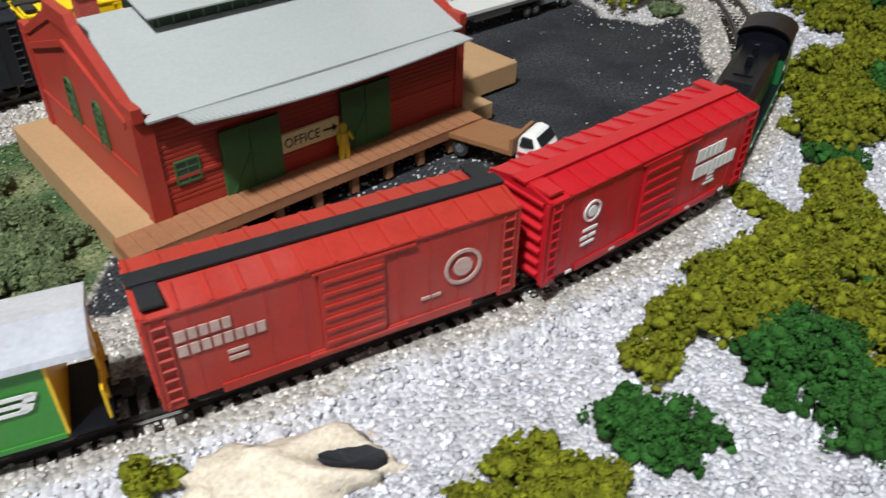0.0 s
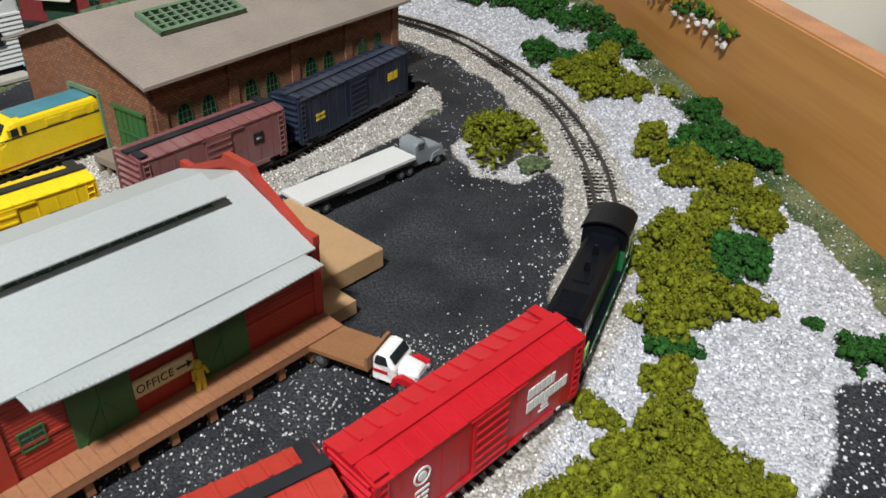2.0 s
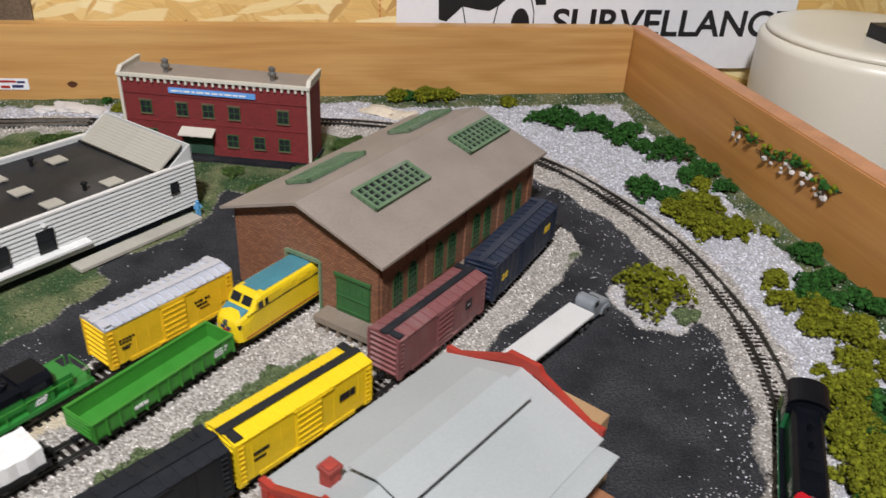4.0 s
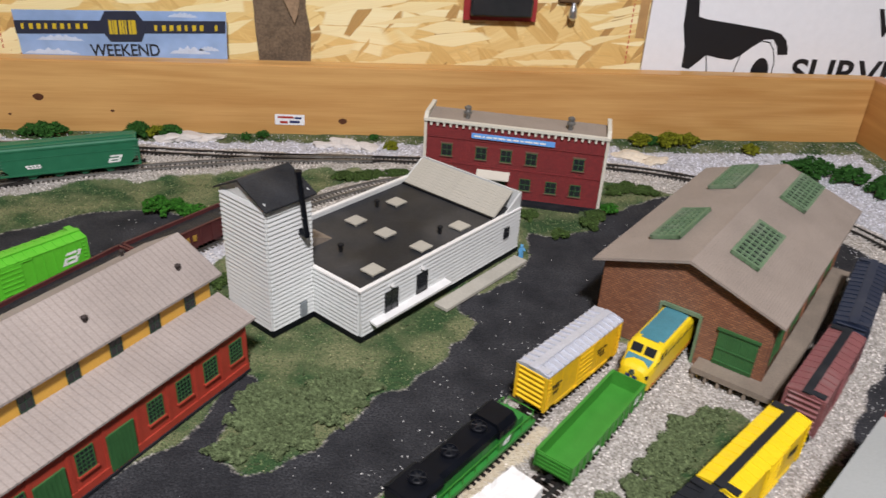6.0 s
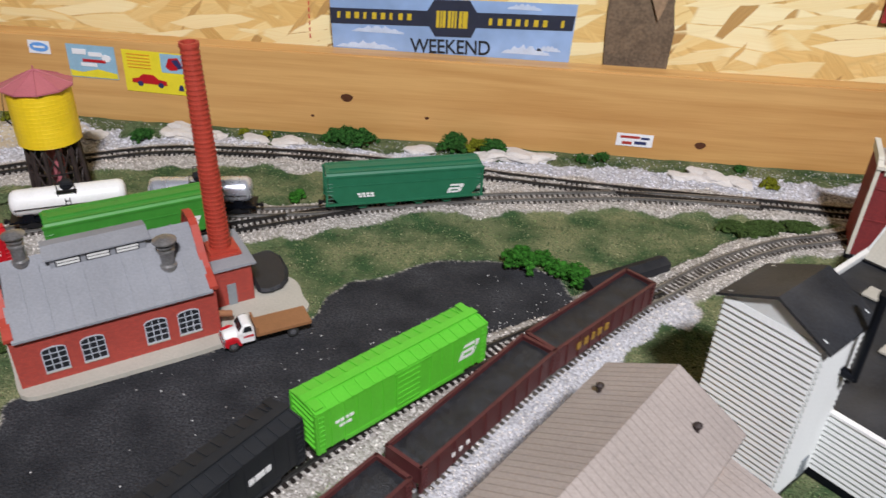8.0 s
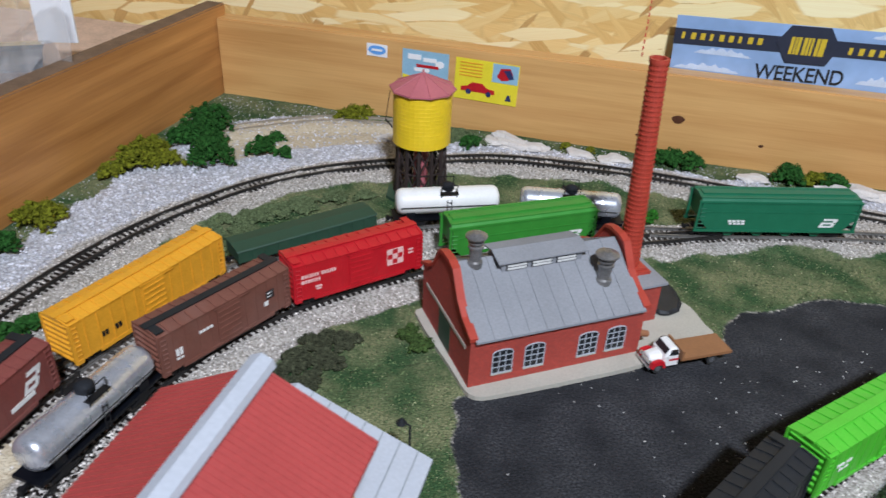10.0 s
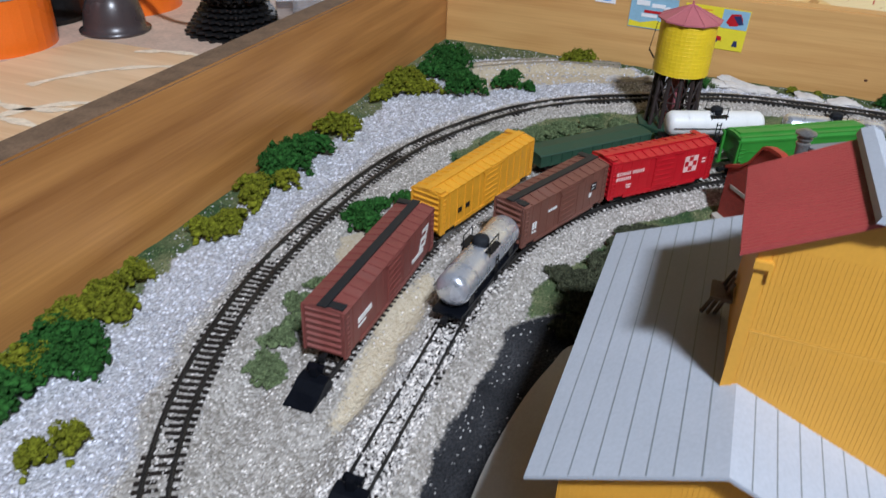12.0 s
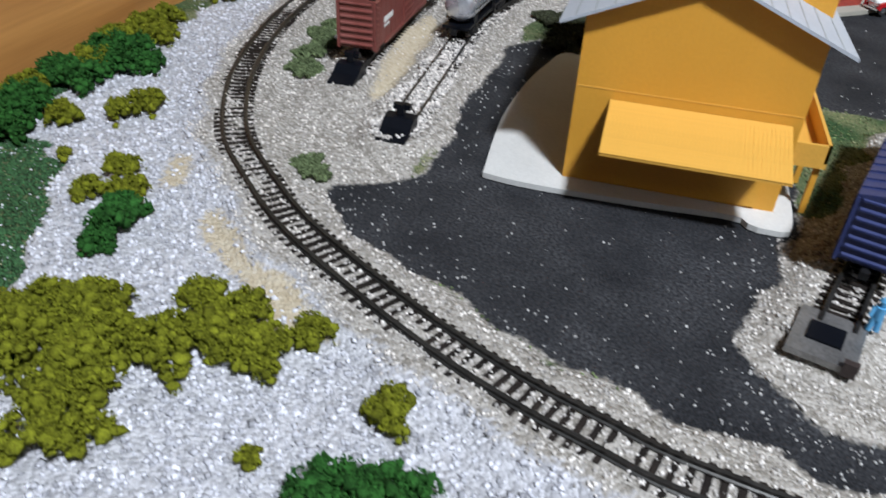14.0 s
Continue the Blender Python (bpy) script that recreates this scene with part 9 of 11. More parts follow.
def bush(kind, x, y, r):
    """One clump of ground foam: a heap of crumbly lumps with finer crumbs over it, uneven, with gaps."""
    flat = kind in "sdl"
    r *= 1.0 if flat or r < 0.007 else 1.1
    lump = 0.0012 if flat else 0.0016 if r > 0.006 else max(0.0011, r * 0.28)
    n = int(min(360, max(12, 2.2 * (r / lump) ** 2)))
    ecc, ang = RS.uniform(0.7, 1.0), RS.uniform(0, math.pi)
    lobes = RS.uniform(0, 6.28, 4)
    V, F, base = [], [], 0
    for k in range(n * 5):
        crumb = k >= n
        a = RS.uniform(0, 2 * math.pi)
        reach = r * (0.78 + 0.20 * math.sin(3 * a + lobes[0]) + 0.14 * math.sin(5 * a + lobes[1]) + 0.08 * math.sin(9 * a + lobes[2]))
        q = RS.uniform(0, 1) ** (0.4 if crumb else 0.5) * reach * (1.08 if crumb else 1.0)
        dx, dy = q * math.cos(a), q * math.sin(a) * ecc
        px, py = dx * math.cos(ang) - dy * math.sin(ang), dx * math.sin(ang) + dy * math.cos(ang)
        hump = 0.82 + 0.18 * math.sin(px * 420 + lobes[3]) * math.sin(py * 390 + lobes[0])
        top = (0.26 if flat else 0.92) * r * hump * math.sqrt(max(0, 1 - (q / (r * 1.12)) ** 2)) + 0.0008
        if crumb:
            s = RS.uniform(0.0003, 0.0008)
            v = CRUMB_V * s * RS.uniform(0.6, 1.4, 3)
            w0, w1 = RS.uniform(0, 6.28, 2)
            c0, s0, c1, s1 = math.cos(w0), math.sin(w0), math.cos(w1), math.sin(w1)
            v = v @ np.array([(c0, -s0, 0), (s0, c0, 0), (0, 0, 1)]) @ np.array([(1, 0, 0), (0, c1, -s1), (0, s1, c1)])
            v = v + (px, py, top * RS.uniform(0.8, 1.0) + lump * RS.uniform(0.3, 1.1))
            F.append(CRUMB_F + base)
        else:
            s = lump * RS.uniform(0.6, 1.35)
            v = ICO_V * (s * (1 + RS.uniform(-0.42, 0.42, len(ICO_V))))[:, None]
            v[:, 2] *= 0.85
            v = v + (px, py, top * RS.uniform(0.35, 1.0))
            F.append(ICO_F + base)
        V.append(v)
        base += len(v)
    me = bpy.data.meshes.new("bush")
    me.from_pydata(np.concatenate(V).tolist(), [], np.concatenate(F).tolist())
    me.polygons.foreach_set("use_smooth", np.arange(len(me.polygons)) < n * len(ICO_F))
    me.materials.append(BUSH[kind])
    ob = new("bush" if not flat else "undergrowth", me)
    ob.matrix_basis = pose(x, y, 0.0)
    tagged(ob, BUSH_LABEL[kind], "bush" if not flat else "undergrowth", "foam bushes")


def bushes(text):
    for row in text.split(";"):
        f = row.split()
        if f:
            bush(f[0], *(float(q) for q in f[1:]))


bushes("""o .248 .365 .010; o .238 .353 .008; o .256 .371 .011; o .264 .381 .010; o .266 .366 .010; o .275 .387 .011; o .276 .374 .010; o .287 .385 .010; o .289 .397 .011; o .303 .404 .012; o .313 .415 .010; o .312 .400 .010;
o .298 .389 .010; o .291 .369 .010; o .307 .384 .010; o .318 .387 .011; o .305 .369 .010; o .324 .380 .008; o .331 .382 .006; o .285 .421 .007; o .290 .415 .006; o .322 .434 .008; o .312 .430 .007; o .295 .349 .008;
o .292 .360 .008; o .321 .357 .007; o .305 .330 .009; o .326 .460 .014; o .336 .485 .014; o .351 .514 .014; o .364 .520 .013; o .346 .474 .014; o .362 .467 .011; o .334 .502 .010; o .361 .540 .006; o .387 .629 .011;
o .392 .583 .013; o .401 .562 .013; o .409 .549 .011; o .400 .527 .012; o .395 .600 .010; o .365 .729 .014; o .383 .701 .015; o .396 .695 .010; o .423 .695 .007; o .412 .575 .010; o .374 .715 .012; g .271 .359 .010;
g .280 .354 .010; g .265 .350 .009; g .278 .343 .010; g .281 .335 .010; g .290 .333 .009; g .274 .332 .008; g .303 .374 .006; g .302 .362 .006; g .306 .346 .009; g .313 .345 .008; g .323 .449 .008; g .328 .446 .007;
g .228 .332 .010; g .238 .331 .009; g .264 .341 .004; g .314 .338 .008; g .407 .620 .013; g .428 .628 .009; g .430 .603 .010; g .374 .510 .010; g .385 .507 .009; g .378 .496 .011; g .362 .490 .011; g .354 .768 .016;
g .406 .789 .013; g .391 .437 .009; g .402 .432 .010; g .386 .456 .004; g .372 .755 .012; g .430 .655 .009""")
bushes("""o -.733 .303 .013; o -.722 .312 .012; o -.710 .316 .012; o -.717 .296 .013; o -.700 .307 .012; o -.681 .310 .012; o -.669 .318 .011; o -.669 .331 .008; o -.684 .333 .008; o -.656 .316 .010; o -.647 .328 .007; o -.753 .393 .007;
o -.740 .379 .008; o -.753 .374 .007; o -.776 .445 .009; o -.781 .434 .008; o -.780 .395 .004; o -.829 .497 .012; o -.824 .471 .012; o -.828 .523 .013; o -.816 .517 .011; o -.834 .440 .010; o -.801 .421 .009; o -.834 .428 .009;
o -.821 .595 .013; o -.817 .610 .011; o -.830 .545 .010; o -.696 .293 .013; o -.690 .278 .013; o -.833 .507 .011; g -.720 .294 .006; g -.732 .358 .009; g -.730 .347 .007; g -.734 .367 .008; g -.826 .480 .011; g -.812 .474 .012;
g -.815 .490 .013; g -.818 .455 .013; g -.826 .491 .013; g -.824 .412 .013; g -.820 .424 .014; g -.826 .400 .012; g -.812 .402 .010; g -.830 .456 .012; g -.800 .482 .009; g -.829 .697 .018; g -.826 .717 .016; g -.830 .680 .016;
g -.806 .936 .024; g -.812 .905 .014; g -.753 .647 .011; g -.750 .662 .009; g -.744 .640 .010; g -.739 .677 .008; g -.745 .938 .007; g -.620 .280 .010; g -.606 .283 .009; o .295 .618 .024; o -.616 .307 .008; o -.643 .284 .004; o .378 .605 .010; o .380 .575 .010; g .396 .606 .011; o .384 .545 .010; o .352 .496 .012; o .340 .468 .011; o .376 .527 .010; g .412 .602 .010; o .205 .322 .009; o .216 .318 .009; o .196 .313 .008; o .206 .311 .008; o .132 .322 .006; s .310 .600 .010; o -.821 .640 .012;
o -.830 .654 .011; o -.824 .756 .017; o -.822 .853 .018; o -.820 .871 .018; o -.828 .833 .010; o -.817 .668 .010; o -.699 1.007 .014; s -.738 .531 .010; s -.744 .560 .009; s -.735 .545 .010; s -.733 .513 .010; s -.726 .507 .009;
s -.743 .578 .007; s -.690 .421 .008; s -.683 .416 .006; d -.616 .631 .015; d -.631 .638 .010; d -.610 .612 .014; d -.614 .592 .012; d -.607 .646 .010""")
bushes("""s -.603 1.001 .015; s -.583 .997 .014; g -.590 .985 .010; g -.432 1.012 .011; g -.409 1.010 .012; g -.424 1.014 .012; g -.332 1.012 .014; o -.312 1.012 .011; g -.300 1.012 .012; o -.512 1.012 .005; o -.491 1.010 .005; g -.441 1.010 .005; g -.097 1.012 .005; m -.437 .903 .007; m -.275 .842 .012; m -.261 .845 .009; m -.240 .828 .011; m -.250 .836 .008;
l -.118 .908 .019; l -.076 .919 .014; l -.100 .914 .014; g .337 .926 .020; g .366 .910 .018; g .411 .838 .021; g .381 .880 .016; g .393 .858 .012; o .385 .732 .019; o .399 .699 .013; l .123 .885 .013; l .150 .884 .013; l .135 .893 .012; o .217 1.005 .015; o .187 1.008 .012; o .240 1.008 .012; g .200 1.010 .009; g -.226 1.008 .006; g -.210 1.011 .007; o -.080 .985 .007; g .372 .748 .013; o .373 .700 .015; g .425 .80 .014; g .428 .77 .010; g .432 .66 .012; g .436 .59 .010;
g -.801 .923 .017; g -.744 .911 .014; g -.725 .911 .008; g -.772 .880 .018; o -.706 1.001 .012; g -.785 .905 .014; o -.800 .865 .012; g .40 .900 .012; o .41 .775 .010; g .318 .937 .012; o .300 .985 .010""")
bushes("""s -.155 .600 .016; s -.130 .612 .014; s -.165 .580 .014; s -.178 .565 .012; s -.145 .585 .012; s -.118 .600 .011; s .030 .525 .013; s .050 .548 .013; s .070 .568 .012; s .015 .507 .013; s -.005 .490 .013; s .045 .530 .010; s .085 .580 .010; s .060 .560 .011;
s .080 .400 .014; s .065 .415 .013; s .088 .386 .010; s .050 .430 .012; s .072 .388 .011; d -.605 .680 .013; d -.595 .665 .012; d -.600 .698 .012; d -.588 .704 .010; d -.612 .660 .012; d -.590 .685 .010; s -.716 .785 .012; s -.705 .765 .011; s -.702 .808 .012; s -.687 .825 .012; s -.722 .752 .011; s -.727 .722 .010; s -.676 .842 .011; s -.658 .858 .011; s -.640 .868 .009;
l -.55 .715 .009; l -.558 .722 .008; l .03 .835 .010; l .08 .82 .012; l .09 .835 .010; l .05 .80 .009; m .103 .842 .008; l -.20 .70 .012; l -.21 .73 .010;
s .066 .571 .012; s .053 .557 .012; s .038 .543 .012; s .024 .529 .011; s .008 .518 .012; s -.004 .507 .011; s .034 .515 .012; s .018 .500 .011;
s -.170 .606 .013; s -.140 .600 .013; s -.120 .618 .012; s -.110 .612 .011; s -.155 .570 .012; s -.172 .588 .012; s -.142 .572 .010; s -.128 .590 .011; s -.160 .590 .012;
s -.712 .772 .012; s -.696 .790 .011; s -.708 .742 .010; s -.694 .818 .011; s -.672 .834 .010; s -.718 .800 .010""")


# ---- loose stones and turf ----
STONE_W = mat("white_gravel_stone", (0.60, 0.605, 0.655), 0.9, 0, 0.12, 900, island=0.46)
STONE_S = mat("dusty_stray_stone", (0.46, 0.455, 0.445), 0.95, 0, 0.1, 900, island=0.6)
STONE_G = mat("grey_ballast_stone", (0.64, 0.605, 0.57), 0.95, 0, 0.12, 900, island=0.50)
TURF_A = mat("turf_fleck", (0.135, 0.185, 0.076), 0.95, 0, 0.2, 900, island=0.65)
TURF_B = mat("straw_fleck", (0.36, 0.36, 0.20), 0.95, 0, 0.2, 900, island=0.5)
FRONT = (-0.845, 0.446, 0.17, 1.024)


def inside_frame(x, y):
    return (x > -0.843) & (x < 0.444) & (y < 1.022)


scatter("white_gravel", 260000, 31, lambda z, x, y, r: (z[2] > 0.5) & (z[1] < 0.5) & (z[0] < 0.5) & ((z[3] < 0.5) | (r.uniform(0, 1, x.shape) < 0.3)) & ~z[6] & inside_frame(x, y) & (z[4] > 0.0125), (0.0005, 0.0014), STONE_W, "loose white gravel beside the track", "gravel", FRONT)
scatter("ballast_stones", 330000, 32, lambda z, x, y, r: (z[1] < 0.5) & (z[0] < 0.5) & ((z[3] < 0.5) | (r.uniform(0, 1, x.shape) < 0.16)) & (z[6] | (z[4] < 0.017)) & inside_frame(x, y) & (r.uniform(0, 1, x.shape) < np.where(np.minimum(z[4], z[5]) < 0.007, 0.85, 0.8)), (0.00045, 0.0009), STONE_G, "grey and tan track ballast stones", "ballast", FRONT, lift=0.25)
def spilled(z, x, y, r):
    """Asphalt onto which stones from the bed beside it have rolled."""
    far = zones(x + r.standard_t(2.5, x.shape) * 0.0100, y + r.standard_t(2.5, x.shape) * 0.0100)
    lone = r.uniform(0, 1, x.shape) < 0.002 + 0.014 * np.clip(waver(x * 0.5, y * 0.5, 41), 0, 1)
    return (z[0] > 0.5) & inside_frame(x, y) & (((far[0] < 0.5) & (far[1] < 0.5) & (r.uniform(0, 1, x.shape) < 0.55)) | lone)


scatter("stray_stones", 300000, 33, spilled, (0.0003, 0.0007), STONE_S, "stray white stones on the asphalt", "stones", FRONT)
scatter("corner_stones", 5200, 40, lambda z, x, y, r: (z[0] > 0.5) & inside_frame(x, y) & (r.uniform(0, 1, x.shape) < 0.45), (0.0004, 0.0009), STONE_W, "white stones strewn over the asphalt corner", "stones", (0.31, 0.444, 0.29, 0.44))
scatter("curve_stones", 26000, 41, lambda z, x, y, r: (z[0] > 0.5) & z[6] & (z[4] < 0.040) & (r.uniform(0, 1, x.shape) < 0.6 * (1 - z[4] / 0.040) ** 1.5), (0.0004, 0.0008), STONE_W, "white stones strewn from the curve over asphalt", "stones", (0.12, 0.345, 0.36, 0.80))
scatter("dock_stones", 5600, 36, lambda z, x, y, r: (z[0] > 0.5) & (r.uniform(0, 1, x.shape) < 0.5), (0.0003, 0.0007), STONE_S, "white stones spilled before the freight dock", "stones", (0.10, 0.27, 0.37, 0.47))
scatter("yard_end_stones", 9000, 38, lambda z, x, y, r: (z[5] < 0.010) & (z[0] < 0.5) & ((y < 0.565) | (r.uniform(0, 1, x.shape) < 0.3)), (0.0006, 0.0011), STONE_G, "ballast heaped over the ties at the yard end", "ballast", (-0.685, -0.645, 0.44, 0.62), lift=1.7)
scatter("turf_flecks", 190000, 34, lambda z, x, y, r: (z[1] > 0.5) & inside_frame(x, y), (0.0004, 0.0008), TURF_A, "fine ground turf", "turf", FRONT, faces=4, lift=0.5)
scatter("straw_flecks", 95000, 37, lambda z, x, y, r: (z[1] > 0.5) & inside_frame(x, y) & (r.uniform(0, 1, x.shape) < 0.25 + 0.5 * np.clip(waver(x * 0.6, y * 0.6, 52), 0, 1)), (0.0003, 0.0007), TURF_B, "pale straw coloured turf flecks", "turf", FRONT, faces=4, lift=0.6)
scatter("green_flecks", 60000, 39, lambda z, x, y, r: (z[1] > 0.5) & ~z[6] & inside_frame(x, y), (0.0005, 0.0010), mat("deep_turf_fleck", (0.040, 0.115, 0.040), 0.95, 0, 0.2, 900, island=0.5), "deep green turf along the verge", "turf", (-0.845, -0.72, 0.17, 0.48), faces=4, lift=0.6)
scatter("verge_stones", 110000, 35, lambda z, x, y, r: (z[1] > 0.5) & ~z[6] & inside_frame(x, y) & (r.uniform(0, 1, x.shape) < 0.5), (0.0004, 0.0008), STONE_W, "white stones strewn over the green verge", "stones", FRONT, lift=0.7)


# ---- road vehicles ----
def wheel_pair(t, x, r=0.0026, w=0.0066):
    for s in (-1, 1):
        bm = B()
        rod(bm, (x, s * w, r), (x, s * (w - 0.0018), r), r, seg=14)
        o = part("wheel", bm, "tyre", t)
        bm = B()
        rod(bm, (x, s * (w + 0.0001), r), (x, s * (w - 0.0004), r), r * 0.55, seg=12)
        part("rim", bm, "chrome", o)


def stake_truck(x, y, a, label):
    t = thing("flatbed_truck", x, y, 0.0003, a, label, "truck", "trucks")
    w = 0.0064
    bm = B()
    prism(bm, [(0.0065, 0.0030), (0.0065, 0.0112), (0.0078, 0.0138), (0.0100, 0.0145), (0.0124, 0.0140), (0.0147, 0.0106), (0.0156, 0.0100), (0.0156, 0.0030)], -w, w, "y")
    for q in bm.verts:
        q.co.y *= 1.0 if q.co.z < 0.0108 else 0.86
    part("cab", bm, "white", t, "white cab", bevel=0.0007)
    bm = B()
    prism(bm, [(-0.0046, 0.0034), (-0.0046, 0.0080), (-0.0036, 0.0096), (0.0, 0.0102), (0.0036, 0.0096), (0.0046, 0.0080), (0.0046, 0.0034)], 0.0150, 0.0226, "x")
    for q in bm.verts:
        if q.co.x > 0.02:
            q.co.y *= 0.80
            q.co.z -= 0.14 * max(0.0, q.co.z - 0.0034)
    part("bonnet", bm, "white", t, "white rounded bonnet", bevel=0.0007)
    for s in (-1, 1):
        bm = B()
        prism(bm, [(0.0140, 0.0030), (0.0150, 0.0068), (0.0180, 0.0082), (0.0222, 0.0072), (0.0230, 0.0040), (0.0212, 0.0030), (0.0205, 0.0052), (0.0165, 0.0054), (0.0156, 0.0030)], min(s * (w - 0.0014), s * (w + 0.0006)), max(s * (w - 0.0014), s * (w + 0.0006)), "y")
        part("fender", bm, "red_paint", t, "red front fender")
        bm = B()
        prism(bm, [(0.0078, 0.0104), (0.0132, 0.0104), (0.0118, 0.0134), (0.0084, 0.0134)], min(s * w * 0.88, s * (w + 0.0001)), max(s * w * 0.88, s * (w + 0.0001)), "y")
        part("side_window", bm, "glass", t)
        bm = B()
        box(bm, 0.0072, 0.0128, min(s * w, s * (w + 0.0002)), max(s * w, s * (w + 0.0002)), 0.0070, 0.0082)
        part("door_mark", bm, "red_paint", t)
        bm = B()
        rod(bm, (0.0222, s * 0.0044, 0.0066), (0.0234, s * 0.0044, 0.0066), 0.0010, seg=10)
        part("headlight", bm, "chrome", t)
    bm = B()
    prism(bm, [(0.0127, 0.0137), (0.0146, 0.0109), (0.0150, 0.0111), (0.0131, 0.0139)], -w + 0.0015, w - 0.0015, "y")
    part("windscreen", bm, "glass", t)
    bm = B()
    box(bm, 0.0229, 0.0238, -w, w, 0.0030, 0.0042)
    box(bm, 0.0226, 0.0230, -0.0028, 0.0028, 0.0046, 0.0070)
    part("bumper", bm, "chrome", t)
    bm = B()
    box(bm, -0.0245, 0.0060, -0.0078, 0.0078, 0.0066, 0.0082)
    box(bm, 0.0048, 0.0060, -0.0078, 0.0078, 0.0082, 0.0125)
    part("flat_bed", bm, "truck_bed", t, "brown flat bed")
    bm = B()
    box(bm, -0.0235, 0.0200, -0.0030, 0.0030, 0.0036, 0.0064)
    part("chassis", bm, "iron", t)
    wheel_pair(t, 0.0185, 0.0030)
    wheel_pair(t, -0.0140, 0.0030)


stake_truck(0.2142, 0.4516, -33.5, "white and red cabbed truck with brown flatbed, parked at dock")
stake_truck(-0.4130, 0.7485, 212, "white and red cabbed truck with brown flatbed by powerhouse")


def semi_truck(x, y, a):
    t = thing("semi_trailer_truck", x, y, 0.0003, a, "grey tractor with a long white flatbed trailer", "truck", "trucks")
    bm = B()
    prism(bm, [(0.0400, 0.0030), (0.0400, 0.0150), (0.0420, 0.0164), (0.0470, 0.0164), (0.0495, 0.0120), (0.0590, 0.0105), (0.0615, 0.0085), (0.0615, 0.0035)], -0.0062, 0.0062, "y")
    part("cab", bm, "grey_cab", t, "grey tractor cab", bevel=0.0007)
    for s in (-1, 1):
        bm = B()
        box(bm, 0.0425, 0.0465, min(s * 0.0062, s * 0.0064), max(s * 0.0062, s * 0.0064), 0.0118, 0.0150)
        part("side_window", bm, "glass", t)
        bm = B()
        prism(bm, [(0.0510, 0.0030), (0.0525, 0.0074), (0.0575, 0.0082), (0.0612, 0.0062), (0.0615, 0.0034), (0.0590, 0.0050), (0.0540, 0.0052)], min(s * 0.0050, s * 0.0070), max(s * 0.0050, s * 0.0070), "y")
        part("fender", bm, "grey_cab", t)
    bm = B()
    prism(bm, [(0.0472, 0.0160), (0.0494, 0.0122), (0.0498, 0.0123), (0.0476, 0.0162)], -0.0050, 0.0050, "y")
    part("windscreen", bm, "glass", t)
    bm = B()
    box(bm, 0.0612, 0.0622, -0.0066, 0.0066, 0.0032, 0.0046)
    part("bumper", bm, "chrome", t)
    bm = B()
    box(bm, -0.0325, 0.0385, -0.0086, 0.0086, 0.0090, 0.0110)
    part("trailer_deck", bm, "slab_white", t, "white trailer deck", bevel=0.0003)
    bm = B()
    box(bm, -0.0310, 0.0370, -0.0072, -0.0060, 0.0070, 0.0086)
    box(bm, -0.0310, 0.0370, 0.0060, 0.0072, 0.0070, 0.0086)
    box(bm, -0.006, 0.018, -0.0072, 0.0072, 0.0052, 0.0072)
    part("trailer_frame", bm, "grey_cab", t)
    bm = B()
    box(bm, 0.020, 0.060, -0.0030, 0.0030, 0.0034, 0.0060)
    part("chassis", bm, "iron", t)
    for xx in (-0.0245, -0.0185, 0.0300, 0.0360, 0.0565):
        wheel_pair(t, xx)


semi_truck(0.2120, 0.5785, 38.5)


# ---- small figures, one plain shape each ----
def figure(x, y, z, a, material, label):
    bm = B()
    rod(bm, (-0.0011, 0, 0), (-0.0008, 0, 0.0048), 0.0009, 0.0010, 8)
    rod(bm, (0.0011, 0, 0), (0.0008, 0, 0.0048), 0.0009, 0.0010, 8)
    rod(bm, (0, 0, 0.0044), (0, 0, 0.0088), 0.0014, 0.0017, 10)
    rod(bm, (-0.0018, 0, 0.0084), (-0.0026, -0.0012, 0.0056), 0.0006, 0.0005, 6)
    rod(bm, (0.0018, 0, 0.0084), (0.0024, -0.0016, 0.0062), 0.0006, 0.0005, 6)
    lathe(bm, [(0.0004, 0.0086), (0.0011, 0.0096), (0.0011, 0.0106), (0.0014, 0.0108), (0.0009, 0.0116), (0.0002, 0.0119)], 10)
    single("model_figurine", bm, material, label, "figurine", m=pose(x, y, z, 0, 0, a), smooth=False)


figure(0.1620, 0.4368, 0.0095, 40, "skin_y", "tiny yellow painted figurine on the brown dock")
figure(0.0100, 0.7625, 0.0006, 20, "bluefig", "tiny blue painted figurine beside white works")
figure(-0.4915, 0.3795, 0.0052, 0, "bluefig", "tiny blue painted figurine beside a bumper")


def crate_bumper():
    t = thing("concrete_bumper", -0.5040, 0.3740, 0.0028, 72, "dark grey block bumper with a black opening at siding end", "track bumper", "track bumpers")
    bm = B()
    box(bm, -0.0130, 0.0100, -0.0095, 0.0095, 0, 0.0022)
    part("base", bm, "vent_metal", t)
    bm = B()
    box(bm, -0.0060, 0.0030, -0.0045, 0.0055, 0.0022, 0.0030)
    part("pit", bm, "black", t)
    bm = B()
    box(bm, -0.0140, -0.0118, -0.0100, -0.0060, 0, 0.0046)
    part("block", bm, "dkwood", t)


crate_bumper()


